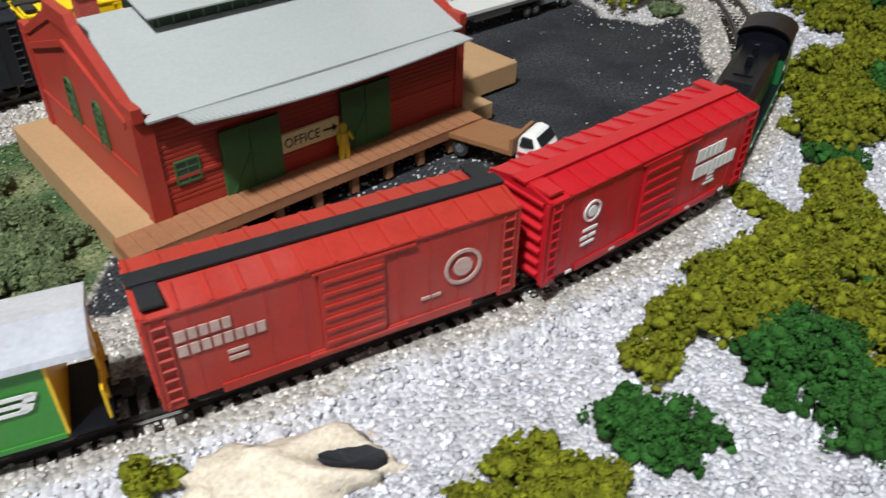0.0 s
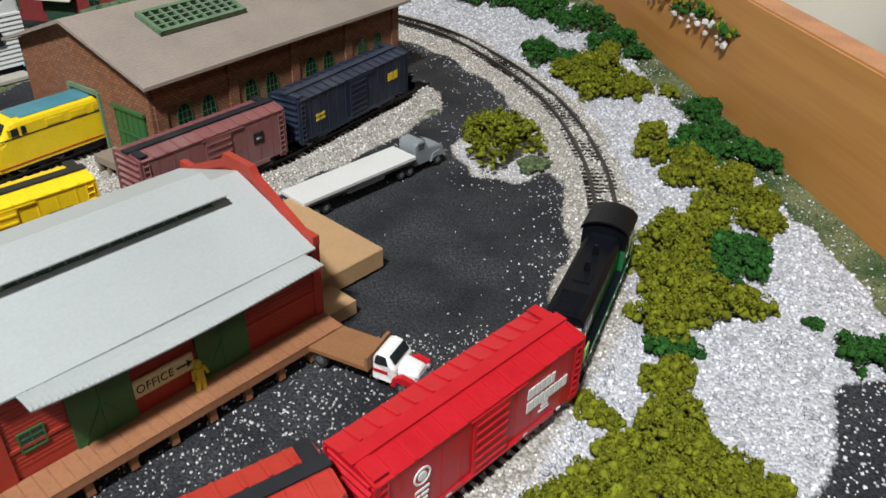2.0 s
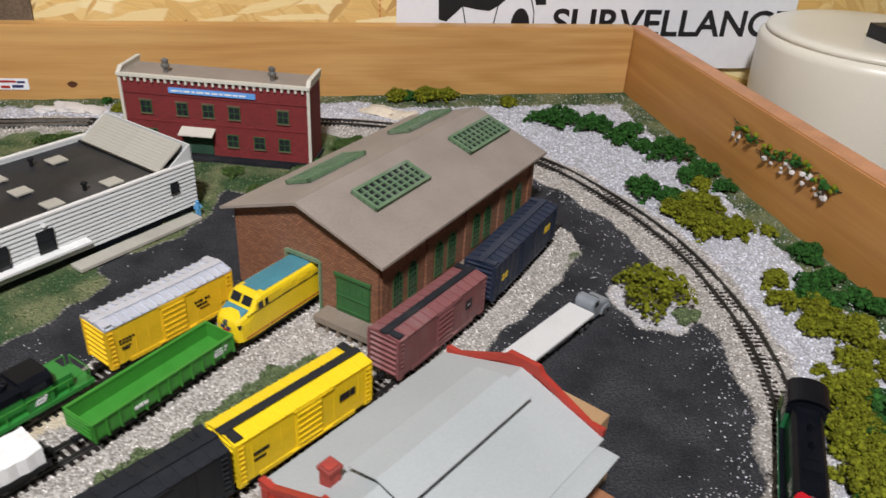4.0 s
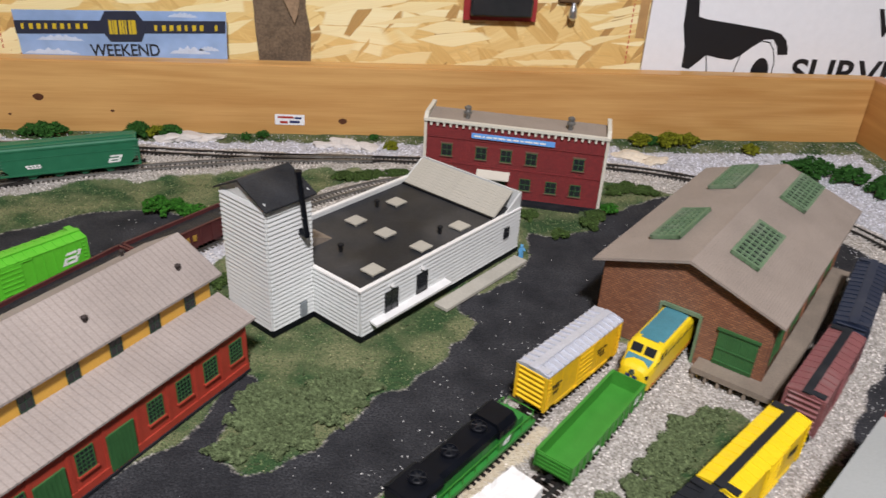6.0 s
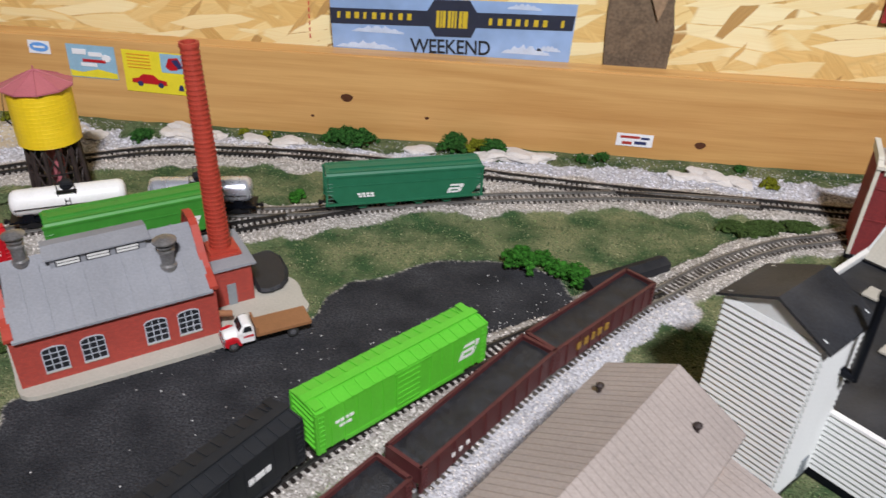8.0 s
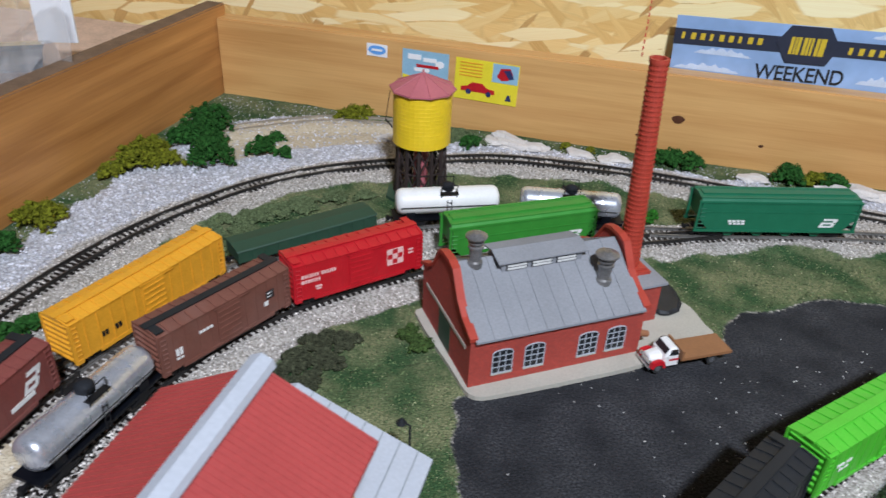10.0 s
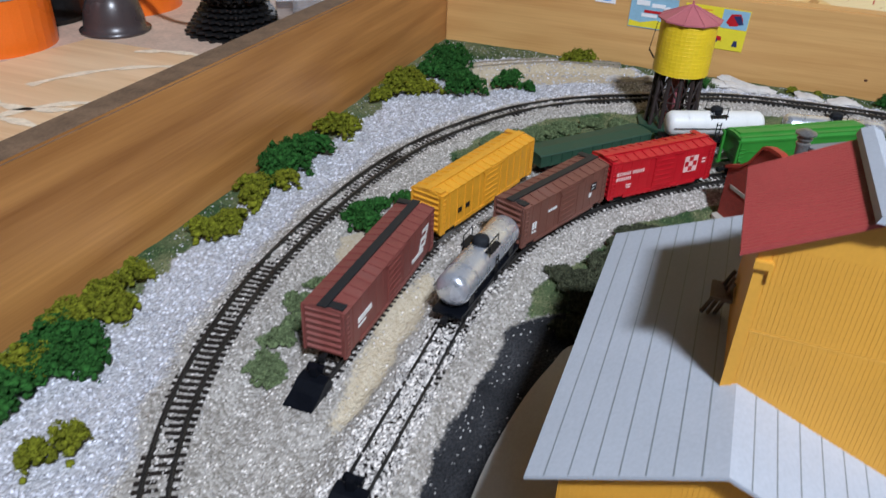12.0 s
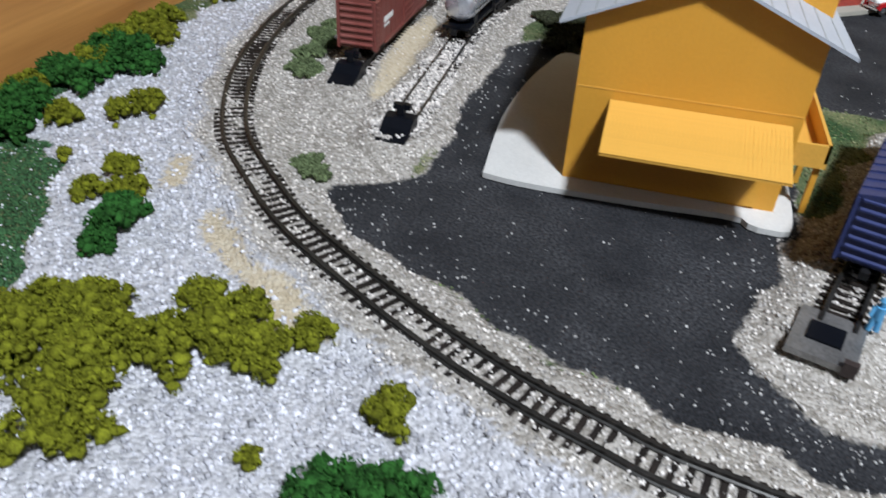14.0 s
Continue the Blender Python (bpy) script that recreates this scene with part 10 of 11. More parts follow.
def lamp_post(x, y, h):
    t = thing("yard_lamp", x, y, 0.0, 0, "thin dark yard lamp on a round pale foot", "lamp post")
    bm = B()
    lathe(bm, [(0.0030, 0), (0.0030, 0.0012), (0.0022, 0.0024), (0.0010, 0.0030)], 14)
    part("foot", bm, "grey_cab", t)
    bm = B()
    rod(bm, (0, 0, 0.003), (0, 0, h), 0.0005, seg=8)
    rod(bm, (0, 0, h), (-0.004, 0.001, h + 0.001), 0.0004, seg=6)
    part("pole", bm, "dull", t)
    bm = B()
    lathe(bm, [(0.0004, h + 0.0022), (0.0022, h - 0.0002), (0.0024, h - 0.0006), (0.0010, h - 0.0008)], 12, -0.004, 0.001)
    part("shade", bm, "dull", t)


lamp_post(-0.526, 0.623, 0.034)


_bm = bmesh.new()
bmesh.ops.create_icosphere(_bm, subdivisions=3, radius=1)
ROCK_V = np.array([v.co[:] for v in _bm.verts])
ROCK_F = [[v.index for v in f.verts] for f in _bm.faces]
_bm.free()


def rock(x, y, r, seed, material, label, squash=0.36, z=0.0):
    """A low layered lump of cast plaster."""
    rs = np.random.RandomState(seed)
    v = ROCK_V.copy()
    ph = rs.uniform(0, 6.28, 8)
    d = 1 + 0.22 * np.sin(2.1 * v[:, 0] + ph[0]) * np.sin(2.6 * v[:, 1] + ph[1]) + 0.16 * np.sin(5 * v[:, 0] + 3 * v[:, 2] + ph[2]) + 0.10 * np.sin(9 * v[:, 1] - 7 * v[:, 2] + ph[3]) + 0.06 * np.sin(17 * v[:, 0] + 11 * v[:, 1] + ph[4]) + rs.uniform(-0.05, 0.05, len(v))
    v = v * (d * r)[:, None] * np.array([1.45, 0.8, squash])
    step = r * squash * 0.34
    v[:, 2] = 0.5 * v[:, 2] + 0.5 * np.round(v[:, 2] / step) * step
    me = bpy.data.meshes.new("rock")
    me.from_pydata(v.tolist(), [], ROCK_F)
    me.materials.append(M[material])
    ob = new("rock", me)
    ob.matrix_basis = pose(x, y, z + r * squash * 0.45, 0, 0, rs.uniform(-25, 25))
    tagged(ob, label, "rock", "rocks")


def plaster_rock():
    """The big cast rock beside the near curve, with a dark hollow."""
    t = thing("plaster_rock", 0.1585, 0.3240, -0.001, 8, "large cream plaster rock with a dark hollow on gravel", "rock")
    bm = bmesh.new()
    bmesh.ops.create_icosphere(bm, subdivisions=4, radius=1)
    for v in bm.verts:
        x, y, z = v.co
        d = 1 + 0.14 * math.sin(3.1 * x + 2 * y + 1) * math.sin(2.7 * y + 4 * z) + 0.10 * math.sin(7 * x + 3 * z) * math.sin(6 * y + 1) + 0.05 * math.sin(15 * x + 9 * y + 5 * z) + 0.03 * math.sin(31 * x - 22 * y)
        dent = math.exp(-((x - 0.52) ** 2 / 0.09 + (y + 0.10) ** 2 / 0.10)) if z > 0 else 0
        v.co = (x * d * 0.0225, y * d * 0.0092, max(z, -0.2) * d * 0.0105 * (1 - 0.75 * dent))
    part("body", bm, "rock", t, smooth=True)
    # A black dish laid in the dent gives the hollow its shade by colour.
    bm = B()
    n = 18
    rim = [bm.verts.new((0.0117 + 0.0072 * math.cos(6.283 * k / n) * (1 + 0.12 * math.sin(3 * k)), -0.0008 + 0.0030 * math.sin(6.283 * k / n) * (1 + 0.15 * math.cos(2 * k)), 0.0062)) for k in range(n)]
    low = bm.verts.new((0.0117, -0.0008, 0.0045))
    foot = [bm.verts.new((v.co.x, v.co.y, 0.0030)) for v in rim]
    for k in range(n):
        bm.faces.new((rim[k], rim[(k + 1) % n], low))
        bm.faces.new((foot[k], foot[(k + 1) % n], rim[(k + 1) % n], rim[k]))
    part("hollow", bm, "dull", t, "dark patch painted for shade in the hollow")


plaster_rock()
for k_, (x_, y_, r_) in enumerate(((-0.280, 1.006, 0.013), (-0.300, 1.003, 0.010), (-0.262, 1.008, 0.009), (-0.125, 0.993, 0.012), (-0.105, 0.985, 0.010), (-0.560, 1.002, 0.014), (-0.540, 1.000, 0.010), (-0.575, 0.998, 0.010), (0.165, 0.968, 0.013), (0.186, 0.958, 0.010), (-0.36, 1.004, 0.008), (-0.47, 1.000, 0.009), (-0.50, 1.002, 0.008), (-0.148, 0.992, 0.008), (-0.63, 0.985, 0.009), (-0.655, 0.975, 0.008))):
    rock(x_, y_, r_, 20 + k_, "rock_w" if x_ < 0.1 else "rock", "pale rock lying on white gravel" if x_ < 0.1 else "cream rock lying beside the back track")

bm_ = B()
box(bm_, -0.031, 0.031, -0.0058, 0.0058, 0.0, 0.0075)
prism(bm_, [(-0.0058, 0.0075), (0, 0.0098), (0.0058, 0.0075)], -0.031, 0.031, "x")
single("coal_trough", bm_, "dull", "long black trough lying beside the coal track", "trough", m=pose(-0.2080, 0.8330, 0.0010, 0, 0, 34))


# ---- cards, signs and boards on the walls ----
def flat_card(name, x0, x1, z0, z1, material, label, y=1.0257, t=0.0004, tilt=0.0):
    bm = B()
    box(bm, -(x1 - x0) / 2, (x1 - x0) / 2, -t, 0, -(z1 - z0) / 2, (z1 - z0) / 2)
    ob = single(name, bm, material, label, "card", m=pose((x0 + x1) / 2, y, (z0 + z1) / 2, 0, tilt, 0), group="cards on the board")
    return ob


def on_card(card, name, material, shapes, lift=0.0006, label=""):
    """Flat printed shapes on a card: polygons in its own x and z."""
    bm = B()
    for poly in shapes:
        prism(bm, poly, -lift, -0.0004, "y")
    return part(name, bm, material, card, label)


def oval(cx, cz, a, b, n=20):
    return [(cx + a * math.cos(2 * math.pi * k / n), cz + b * math.sin(2 * math.pi * k / n)) for k in range(n)]


def quad(x0, x1, z0, z1, lean=0.0):
    return [(x0, z0), (x1, z0), (x1 + lean, z1), (x0 + lean, z1)]


c_ = flat_card("sticker", -0.697, -0.678, 0.0545, 0.0655, "paper", "white sticker with a blue oval emblem", tilt=1)
on_card(c_, "emblem", "sign_blue", [oval(0, 0.0002, 0.0082, 0.0040)])
on_card(c_, "emblem_bar", "paper", [quad(-0.005, 0.005, -0.0006, 0.0012)], 0.0008)
c_ = flat_card("postcard", -0.664, -0.622, 0.036, 0.0645, "sky_blue", "pale blue beach scene postcard", tilt=1)
on_card(c_, "beach", "sign_yellow", [[(-0.0205, -0.0135), (0.0205, -0.0135), (0.0205, -0.0092), (0.004, -0.006), (-0.010, -0.0095), (-0.0205, -0.008)]])
on_card(c_, "print", "paper", [quad(-0.016, -0.004, 0.006, 0.0105), quad(-0.002, 0.010, 0.005, 0.0085), oval(0.013, 0.004, 0.004, 0.003), quad(-0.010, 0.004, -0.004, -0.001)], 0.0008)
on_card(c_, "red_print", "red_paint", [quad(-0.008, 0.012, -0.0002, 0.0022)], 0.0009)
c_ = flat_card("car_card", -0.616, -0.560, 0.0265, 0.0625, "sign_yellow", "yellow card with a red car picture", tilt=1.5)
on_card(c_, "picture", "sky_blue", [quad(0.005, 0.0275, 0.001, 0.0172)])
on_card(c_, "red_car", "red_paint", [[(-0.022, -0.010), (-0.022, -0.0068), (-0.016, -0.0055), (-0.012, -0.002), (-0.003, -0.0022), (0.001, -0.0058), (0.008, -0.007), (0.0085, -0.0105)], [(0.009, 0.006), (0.012, 0.0135), (0.020, 0.0145), (0.023, 0.009), (0.019, 0.004), (0.013, 0.003)]], 0.0008)
on_card(c_, "dark_print", "navy", [oval(-0.015, -0.0105, 0.0024, 0.0024, 12), oval(0.003, -0.0107, 0.0024, 0.0024, 12), [(0.014, 0.012), (0.020, 0.013), (0.024, 0.006), (0.020, 0.005)], [(0.018, -0.014), (0.023, -0.014), (0.022, -0.009), (0.0195, -0.009)]], 0.0009)
on_card(c_, "print_lines", "orange", [quad(-0.024, -0.004, 0.0140 - 0.0028 * k, 0.0150 - 0.0028 * k) for k in range(5)], 0.0008)
c_ = flat_card("sticker", -0.198, -0.168, 0.0095, 0.0205, "paper", "small white sticker with red and blue print", tilt=1)
on_card(c_, "red_print", "red_dull", [quad(-0.012, 0.004, 0.0015, 0.0036), quad(-0.010, -0.002, -0.0040, -0.0015)])
on_card(c_, "blue_print", "navy", [quad(0.000, 0.010, -0.0035, -0.0008), quad(0.005, 0.012, 0.0010, 0.0030)])


def tin_sign():
    t = thing("beer_sign", -0.3410, 1.0458, 0.0715, 0, "pale blue tin brewery sign with dark banner, standing behind pine board", "sign")
    bm = B()
    prism(bm, [(-0.0975, -0.020), (0.0965, -0.020), (0.0995, 0.0455), (-0.1000, 0.0415)], -0.0006, 0.0004, "y")
    part("panel", bm, "cloud", t, "sky blue printed panel")
    for cx, cz, w, n in ((-0.060, 0.0145, 0.022, 5), (0.062, 0.0045, 0.020, 7), (0.080, 0.0080, 0.010, 4), (0.058, 0.0400, 0.014, 4), (-0.070, 0.0010, 0.026, 5)):
        bm = B()
        top = [(cx + w * (1 - 2 * k / 16), cz + 0.0011 * n * math.sin(math.pi * k / 16) * (0.7 + 0.3 * math.sin(k * 2.3 + cx * 90))) for k in range(1, 16)]
        prism(bm, [(cx - w, cz - 0.0010), (cx + w, cz - 0.0010)] + top, -0.0008, -0.0006, "y")
        part("cloud", bm, "cloud_white", t, "white printed cloud")
    bm = B()
    prism(bm, [(-0.0997, 0.0190), (0.0975, 0.0248), (0.0985, 0.0366), (-0.0998, 0.0316)], -0.0010, -0.0006, "y")
    part("dark_band", bm, "tin_band", t)
    bm = B()
    prism(bm, [(-0.0228, 0.0290), (-0.0145, 0.0428), (0.0140, 0.0438), (0.0235, 0.0298), (0.0165, 0.0146), (-0.0130, 0.0138)], -0.0014, -0.0010, "y")
    part("hexagon", bm, "tin_band", t, "dark hexagon")
    slope = 0.026

    def block(x, z, w, h, lift):
        bm = B()
        prism(bm, [(x, z + slope * x), (x + w, z + slope * (x + w)), (x + w + 0.0003, z + h + slope * (x + w)), (x + 0.0003, z + h + slope * x)], -lift - 0.0003, -lift, "y")
        part("block_letter", bm, "tin_yellow", t)

    for x, w in ((-0.0125, 0.0024), (-0.0094, 0.0014), (-0.0074, 0.0024), (-0.0032, 0.0024), (-0.0002, 0.0018), (0.0024, 0.0016), (0.0058, 0.0024), (0.0088, 0.0040)):
        block(x, 0.0213, w, 0.0135, 0.0014)
    for k in range(9):
        block(-0.0940 + k * 0.0072, 0.0262, 0.0036 if k % 3 else 0.0024, 0.0052, 0.0010)
    for k in range(9):
        if k != 7:
            block(0.0300 + k * 0.0072, 0.0246, 0.0036 if k % 4 else 0.0026, 0.0054, 0.0010)
    words("lettering", "WEEKEND", 0.0165, "grey_blk", t, pose(-0.0005, -0.0009, 0.0050, 90, -1.6, 0), 0.95, bold=0.0002, width=0.066)


tin_sign()


def camera_sign():
    t = thing("surveillance_sign", 0.4400, 1.0560, 0.0, 0, "white surveillance notice with a camera drawing on strand board", "sign")
    bm = B()
    box(bm, -0.249, 0.214, -0.0010, 0.0010, 0.018, 0.300)
    part("panel", bm, "paper", t, "white card panel")
    words("lettering", "VIDEO", 0.0405, "ink", t, pose(0.0610, -0.0013, 0.1240, 90, 0, 0), 1.0, 0.0, bold=0.0008, width=0.115)
    words("lettering", "SURVELLANCE", 0.0405, "ink", t, pose(0.0660, -0.0013, 0.0680, 90, 0, 0), 1.0, 0.0, bold=0.0008, width=0.287)
    bm = B()
    prism(bm, [(-0.2138, 0.1560), (-0.2010, 0.1560), (-0.1960, 0.1260), (-0.1870, 0.1235), (-0.1522, 0.1193), (-0.1122, 0.1140), (-0.0995, 0.1105), (-0.0925, 0.1040), (-0.0885, 0.0960), (-0.0870, 0.0885), (-0.0985, 0.0880), (-0.1015, 0.0975), (-0.1075, 0.1048), (-0.1180, 0.1040),
               (-0.1261, 0.0985), (-0.1405, 0.0866), (-0.1496, 0.0812), (-0.1640, 0.0828), (-0.1790, 0.0858), (-0.1850, 0.0800), (-0.1960, 0.0700), (-0.2040, 0.0720), (-0.2050, 0.0930), (-0.2110, 0.1160)], -0.0014, -0.0010, "y")
    part("camera_drawing", bm, "ink", t, "black camera drawing")
    bm = B()
    prism(bm, oval(-0.1145, 0.0660, 0.0105, 0.0185), -0.0014, -0.0010, "y")
    part("lens", bm, "ink", t, "black lens")
    for a in ([(-0.1405, 0.0866), (-0.1300, 0.0960), (-0.1203, 0.1025), (-0.1100, 0.1010), (-0.1040, 0.0930), (-0.1000, 0.0800), (-0.0995, 0.0620), (-0.1040, 0.0480)], [(-0.1790, 0.0858), (-0.1740, 0.0640), (-0.1700, 0.0480)], [(-0.1405, 0.0866), (-0.1448, 0.0640), (-0.1430, 0.0480)], [(-0.1740, 0.0640), (-0.1448, 0.0640)]):
        for (x1, z1), (x2, z2) in zip(a, a[1:]):
            bm = B()
            rod(bm, (x1, -0.0012, z1), (x2, -0.0012, z2), 0.0006, seg=4)
            part("outline", bm, "ink", t)


camera_sign()


def wall_bits():
    bm = B()
    prism(bm, [(-0.0290, -0.004), (0.0225, -0.004), (0.0235, 0.030), (0.0195, 0.052), (0.0190, 0.100), (-0.0350, 0.100), (-0.0320, 0.055), (-0.0315, 0.030)], -0.0030, 0.0, "y")
    single("bark_board", bm, mat("rough_brown_board", (0.15, 0.105, 0.066), 0.9, 0, 0.4, 70, 1.0, 400), "rough brown board scrap hung on strand board", "board scrap", m=pose(-0.1845, 1.0615, 0.066))
    bm = B()
    prism(bm, [(-0.0180, 0.100), (0.0080, 0.040), (0.0120, 0.050), (0.0185, 0.100)], -0.0075, -0.0040, "y")
    single("torn_flap", bm, mat("torn_brown_flap", (0.30, 0.20, 0.12), 0.9, 0, 0.3, 60, 0.8, 300), "torn lighter flap folded over the board scrap", "flap", m=pose(-0.1845, 1.0625, 0.066))
    t = thing("blister_pack", 0.0330, 1.0580, 0.1145, 0, "red framed blister pack with dark goods hung on wall", "package")
    bm = B()
    box(bm, -0.0390, 0.0370, -0.0015, 0.0, 0.0, 0.075)
    part("card", bm, "red_wine", t, "red card")
    bm = B()
    box(bm, -0.0330, 0.0310, -0.0120, -0.0015, 0.0055, 0.066)
    part("bubble", bm, "glass", t, "glossy dark bubble", bevel=0.002)
    t = thing("wall_hook", 0.1030, 1.0620, 0.118, 0, "small metal tool hanging from the wall", "hook")
    bm = B()
    box(bm, -0.011, 0.012, -0.0060, 0.0, 0.016, 0.080)
    part("backing", bm, mat("brown_leather", (0.13, 0.07, 0.03), 0.7, 0, 0.2, 60), t, bevel=0.002)
    bm = B()
    lathe(bm, [(0.0012, 0.0), (0.0045, 0.003), (0.0045, 0.010), (0.0020, 0.018)], 12, 0.004, -0.010)
    part("ferrule", bm, "chrome", t)
    bm = B()
    box(bm, -0.004, 0.006, -0.0006, 0.0, 0.0, 0.18)
    single("wood_strip", bm, mat("strip_wood", (0.45, 0.26, 0.10), 0.7, 0, 0.2, 60), "narrow brown wood strip on strand board", "strip", m=pose(0.1850, 1.0622, 0.100))
    for x in (-0.463, 0.1745):
        bm = B()
        for k in range(14):
            box(bm, -0.0006, 0.0006, -0.0003, 0.0, k * 0.0055, k * 0.0055 + 0.0034)
        single("red_stamp", bm, mat("red_stamp_ink", (0.55, 0.09, 0.05), 0.7, 0, 0.2), "faint red stamped marks on strand board", "stamp", "structure", pose(x, 1.0621, 0.072))


wall_bits()


# plants on the right board
def wall_plant(y, z, n, seed):
    rs = np.random.RandomState(seed)
    t = thing("lichen_spray", 0.4455, y, z, 0, "spray of green and white lichen on the pine board", "plant", "lichen on the board")
    for kind, cnt in (("g", n), ("o", n // 2), (None, n // 2)):
        V, F = [], []
        for i in range(cnt):
            v = ICO_V * (rs.uniform(0.0010, 0.0026) * (1 + rs.uniform(-0.3, 0.3, len(ICO_V))))[:, None]
            v = v + np.array([-rs.uniform(0.0003, 0.004), rs.uniform(-0.017, 0.017), rs.uniform(-0.004, 0.004) + (-0.006 if kind is None else 0.001)])
            F.append(ICO_F + i * len(ICO_V))
            V.append(v)
        me = bpy.data.meshes.new("tuft")
        me.from_pydata(np.concatenate(V).tolist(), [], np.concatenate(F).tolist())
        me.materials.append(BUSH[kind] if kind else M["rock_w"])
        o = new("tuft", me)
        o.parent = t
        tagged(o, "white lichen" if kind is None else "green lichen")
    bm = B()
    p = Vector((0.0004, -0.022, 0.002))
    for i in range(9):
        q = p + Vector((rs.uniform(-0.001, 0.0), 0.005, rs.uniform(-0.003, 0.003)))
        q.x = -0.001
        rod(bm, p, q, 0.0004, seg=5)
        p = q
    part("twig", bm, "dkwood", t)


wall_plant(0.782, 0.046, 12, 1)
wall_plant(0.742, 0.044, 10, 2)
wall_plant(0.712, 0.050, 16, 3)
wall_plant(0.685, 0.047, 14, 4)


# ---- things beyond the boards ----
def bucket():
    t = thing("plastic_bucket", 0.668, 0.925, -0.187, 0, "milky white plastic bucket standing beside the layout", "bucket")
    bm = B()
    lathe(bm, [(0.100, 0.0), (0.106, 0.006), (0.1185, 0.262), (0.1175, 0.268), (0.113, 0.272)], 48)
    part("body", bm, "milky", t, smooth=True)
    bm = B()
    lathe(bm, [(0.113, 0.2722), (0.112, 0.277), (0.106, 0.279), (0.090, 0.2785), (0.002, 0.2785)], 48)
    part("lid", bm, "milky", t, "milky lid", smooth=True)
    bm = B()
    box(bm, -0.03, 0.03, -0.05, -0.01, 0.2785, 0.292)
    part("black_tool", bm, "steel_bl", t)


bucket()
bm_ = B()
box(bm_, 0.470, 0.90, 0.50, 1.05, -0.23, -0.187)
single("side_shelf", bm_, pine("shelf_wood", (0.40, 0.27, 0.15), (0.32, 0.2, 0.1), 1), "plain wooden shelf beyond the board", "shelf", "structure")

# bench at the left
BENCH = 0.046
bm_ = B()
box(bm_, -1.50, -0.867, 0.15, 1.055, BENCH - 0.035, BENCH)
single("work_bench", bm_, mat("chipboard_bench", (0.60, 0.44, 0.33), 0.8, 0, 0.16, 60, 0.4, 400), "brown chipboard bench beside the layout", "bench", "structure")


def stencil_board():
    t = thing("plywood_sheet", -0.960, 0.600, BENCH + 0.0003, 0, "plywood sheet with faint white chalk curves, lying on bench", "plywood sheet")
    bm = B()
    prism(bm, [(0.092, 0.136), (-0.060, 0.132), (-0.072, 0.055), (-0.110, -0.10), (-0.130, -0.30), (0.092, -0.30)], 0, 0.004, "z")
    part("sheet", bm, pine("light_plywood", (0.92, 0.68, 0.42), (0.56, 0.32, 0.13), 0, 5.0, 0.05), t, bevel=0.0006)
    chalk = mat("chalk_line", (0.86, 0.71, 0.52), 0.9, 0, 0.2, 200)
    for cx, cy, r, a0, a1 in ((0.075, 0.02, 0.095, 70, 170), (0.03, 0.075, 0.060, 20, 130), (0.060, -0.02, 0.055, 60, 200), (0.0, 0.06, 0.055, 215, 330), (0.02, -0.10, 0.09, 40, 120), (-0.03, -0.08, 0.07, 0, 100)):
        bm = B()
        pts = [(cx + r * math.cos(radians(a0 + (a1 - a0) * k / 18)), cy + r * math.sin(radians(a0 + (a1 - a0) * k / 18))) for k in range(19)]
        edge = []
        for k, (x, y) in enumerate(pts):
            wide = (0.0030 + 0.0014 * math.sin(k * 1.7 + r * 90)) / r
            edge.append([bm.verts.new((cx + (x - cx) * q, cy + (y - cy) * q, 0.0043)) for q in (1 - wide, 1 + wide)])
        for (a, b), (c, d) in zip(edge, edge[1:]):
            bm.faces.new((a, b, d, c))
        part("chalk_curve", bm, chalk, t)


stencil_board()


def orange_pot(x, y, r, h, label):
    t = thing("orange_tub", x, y, BENCH, 0, label, "tub", "orange tubs")
    bm = B()
    lathe(bm, [(r, 0), (r, h * 0.38), (r * 0.96, h * 0.39), (r * 0.96, h * 0.42), (r, h * 0.43), (r * 0.9, h), (r * 0.86, h), (r * 0.86, h * 0.9)], 36)
    part("body", bm, "orange_pl", t)
    bm = B()
    lathe(bm, [(r * 1.005, h * 0.385), (r * 1.005, h * 0.425)], 36)
    part("grey_band", bm, "grey_cab", t)


orange_pot(-1.076, 0.838, 0.047, 0.115, "bright orange plastic tub on bench")
orange_pot(-1.082, 0.702, 0.045, 0.10, "bright orange plastic tub on bench")
bm_ = B()
lathe(bm_, [(0.026, 0), (0.027, 0.002), (0.0235, 0.003), (0.0230, 0.010), (0.0205, 0.021), (0.0160, 0.029), (0.0095, 0.0345), (0.001, 0.0365)], 32)
single("rubber_cup", bm_, "cup", "dark brown rubber dome cup upside down on bench", "cup", m=pose(-1.0285, 0.7705, BENCH), smooth=True)
bm_ = B()
lathe(bm_, [(0.034, 0.03), (0.036, 0.034), (0.033, 0.09), (0.020, 0.10)], 28)
single("black_pot", bm_, "steel_bl", "dark pot standing behind orange tubs", "pot", m=pose(-1.105, 0.772, BENCH - 0.03))


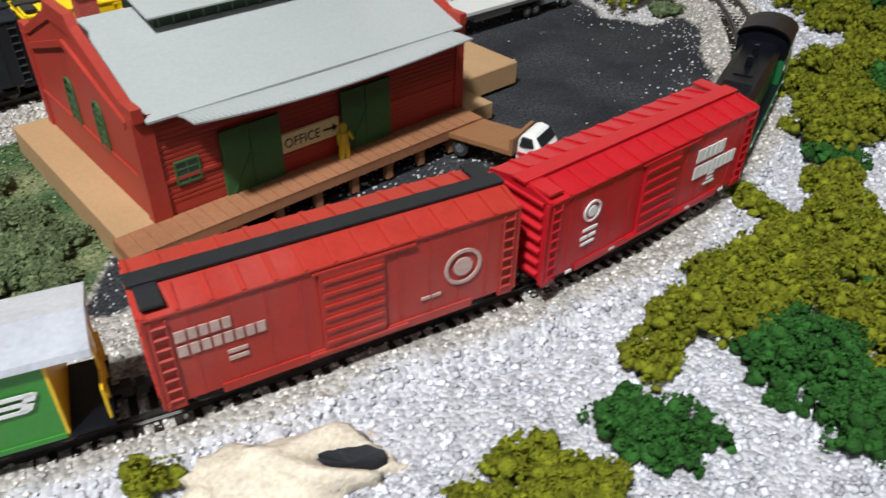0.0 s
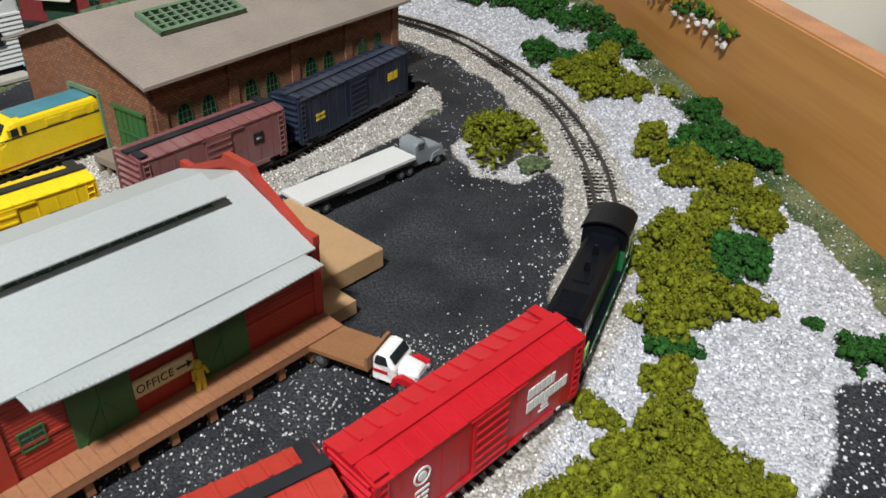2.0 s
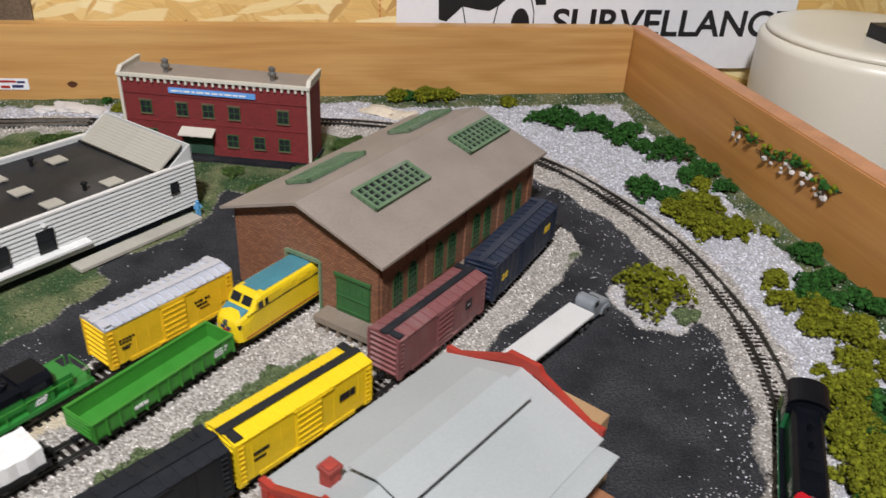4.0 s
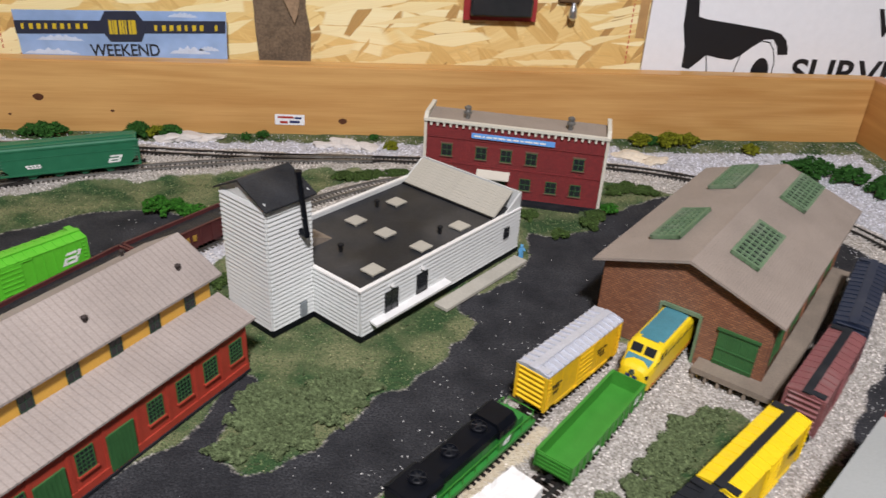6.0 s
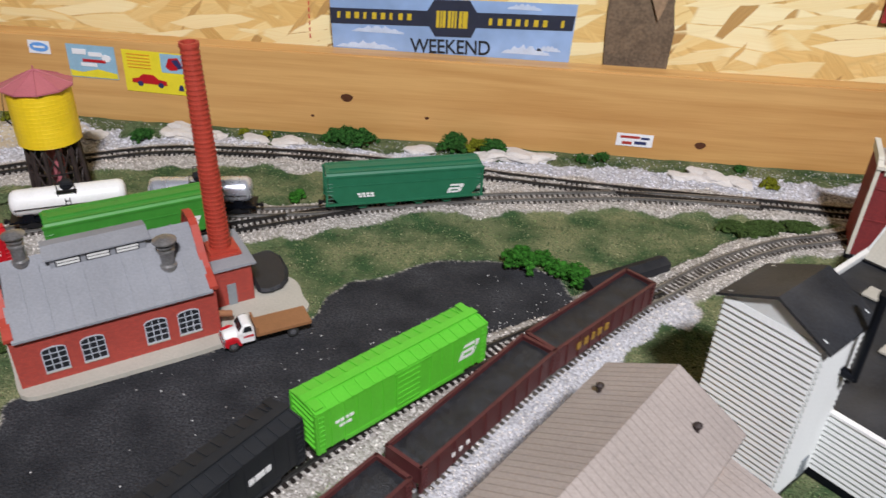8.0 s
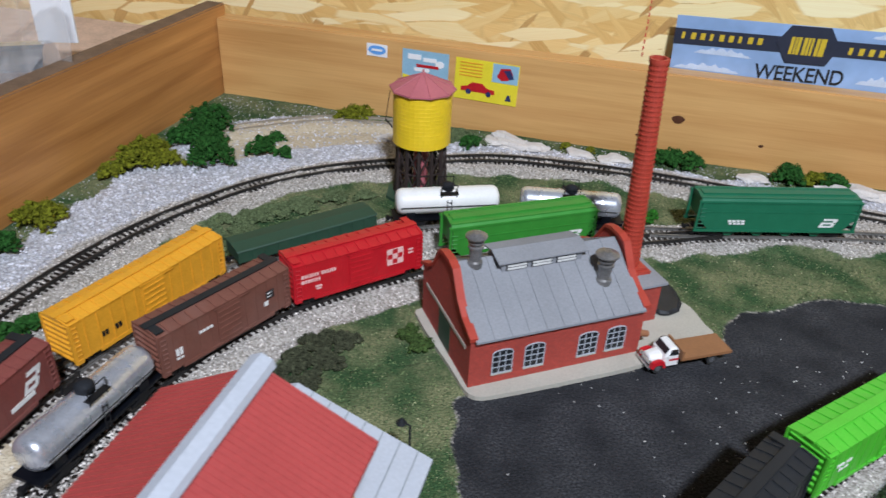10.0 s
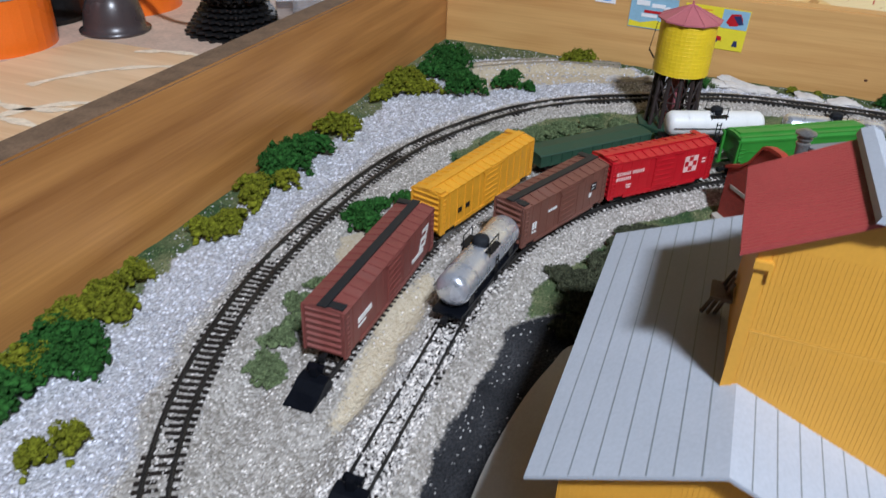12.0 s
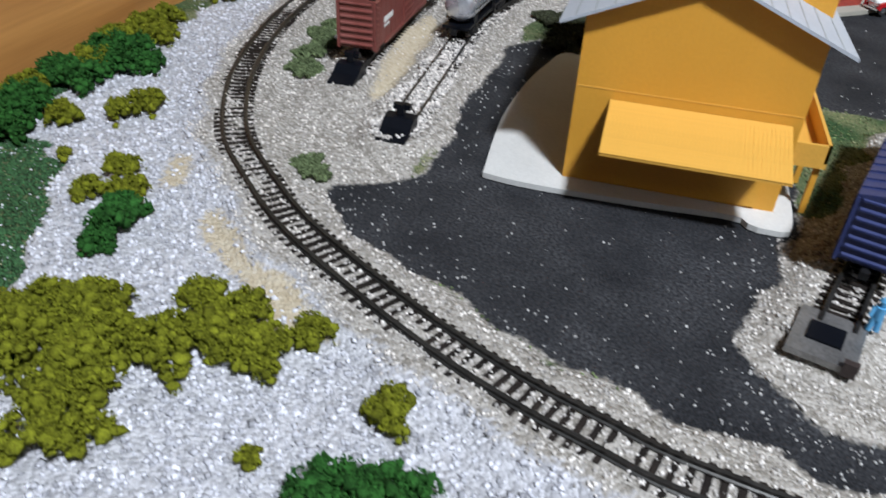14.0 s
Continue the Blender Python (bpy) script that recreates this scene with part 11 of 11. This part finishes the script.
def cassette(x, y):
    t = thing("gear_cassette", x, y, BENCH, 0, "stacked black bicycle sprockets on bench", "gear cassette")
    z = 0.0
    for k, r in enumerate((0.0380, 0.0352, 0.0324, 0.0296, 0.0268, 0.0240, 0.0212, 0.0275, 0.0290, 0.0275, 0.0262, 0.0248)):
        bm = B()
        n = 24
        pts = []
        for i in range(n):
            a = 2 * math.pi * i / n + k * 0.13
            pts += [(r * math.cos(a), r * math.sin(a)), ((r + 0.0034) * math.cos(a + 0.05), (r + 0.0034) * math.sin(a + 0.05)), ((r + 0.0034) * math.cos(a + 0.11), (r + 0.0034) * math.sin(a + 0.11)), (r * math.cos(a + 0.17), r * math.sin(a + 0.17))]
        prism(bm, pts, z, z + 0.0018, "z")
        part("sprocket", bm, "steel_bl", t)
        bm = B()
        rod(bm, (0, 0, z + 0.0018), (0, 0, z + 0.0041), r * 0.8, seg=20)
        part("spacer", bm, "steel_bl", t)
        z += 0.0040


cassette(-0.946, 0.816)


def part_bag(x, y):
    t = thing("plastic_bag", x, y, BENCH, 20, "clear bag with metal rolls and a pale label", "bag")
    bm = B()
    rod(bm, (-0.020, 0, 0.022), (0.024, 0.004, 0.024), 0.021, seg=24)
    part("metal_roll", bm, "chrome", t, "shiny metal roll")
    bm = B()
    nx, ny = 9, 6
    grid = [[bm.verts.new((-0.04 + 0.085 * i / nx + RS.uniform(-0.002, 0.002), -0.016 + 0.010 * math.sin(i), 0.002 + 0.085 * j / ny + RS.uniform(-0.002, 0.002))) for j in range(ny + 1)] for i in range(nx + 1)]
    for i in range(nx):
        for j in range(ny):
            bm.faces.new((grid[i][j], grid[i + 1][j], grid[i + 1][j + 1], grid[i][j + 1]))
    bmesh.ops.solidify(bm, geom=bm.faces[:], thickness=0.012)
    g = bpy.data.materials.new("clear_film")
    g.use_nodes = True
    b = g.node_tree.nodes["Principled BSDF"]
    b.inputs["Alpha"].default_value, b.inputs["Roughness"].default_value = 0.22, 0.12
    b.inputs["Base Color"].default_value = (0.95, 0.95, 0.95, 1)
    part("film", bm, g, t, "clear film")
    bm = B()
    box(bm, 0.012, 0.040, 0.018, 0.020, 0.040, 0.092)
    part("label_card", bm, "paper", t, "pale label card")


part_bag(-0.897, 0.840)
cu_ = bpy.data.curves.new("blue_cable", "CURVE")
cu_.dimensions, cu_.bevel_depth, cu_.bevel_resolution = "3D", 0.0026, 3
sp_ = cu_.splines.new("NURBS")
pts_ = [(-1.25, 0.62, 0.049), (-1.08, 0.725, 0.070), (-1.045, 0.742, 0.080), (-1.036, 0.760, 0.088), (-1.031, 0.780, 0.0935), (-1.005, 0.790, 0.090), (-0.986, 0.786, 0.077), (-0.965, 0.776, 0.086), (-0.935, 0.772, 0.092), (-0.920, 0.775, 0.092), (-0.930, 0.795, 0.104), (-0.940, 0.815, 0.125), (-0.935, 0.90, 0.190), (-0.930, 1.060, 0.230)]
sp_.points.add(len(pts_) - 1)
for q_, p_ in zip(sp_.points, pts_):
    q_.co = (*p_, 1)
sp_.use_endpoint_u = True
cu_.materials.append(mat("blue_cable_jacket", (0.10, 0.19, 0.30), 0.5, 0, 0.1, 60))
tagged(new("blue_cable", cu_), "blue cable draped over the sprockets and tubs", "cable")
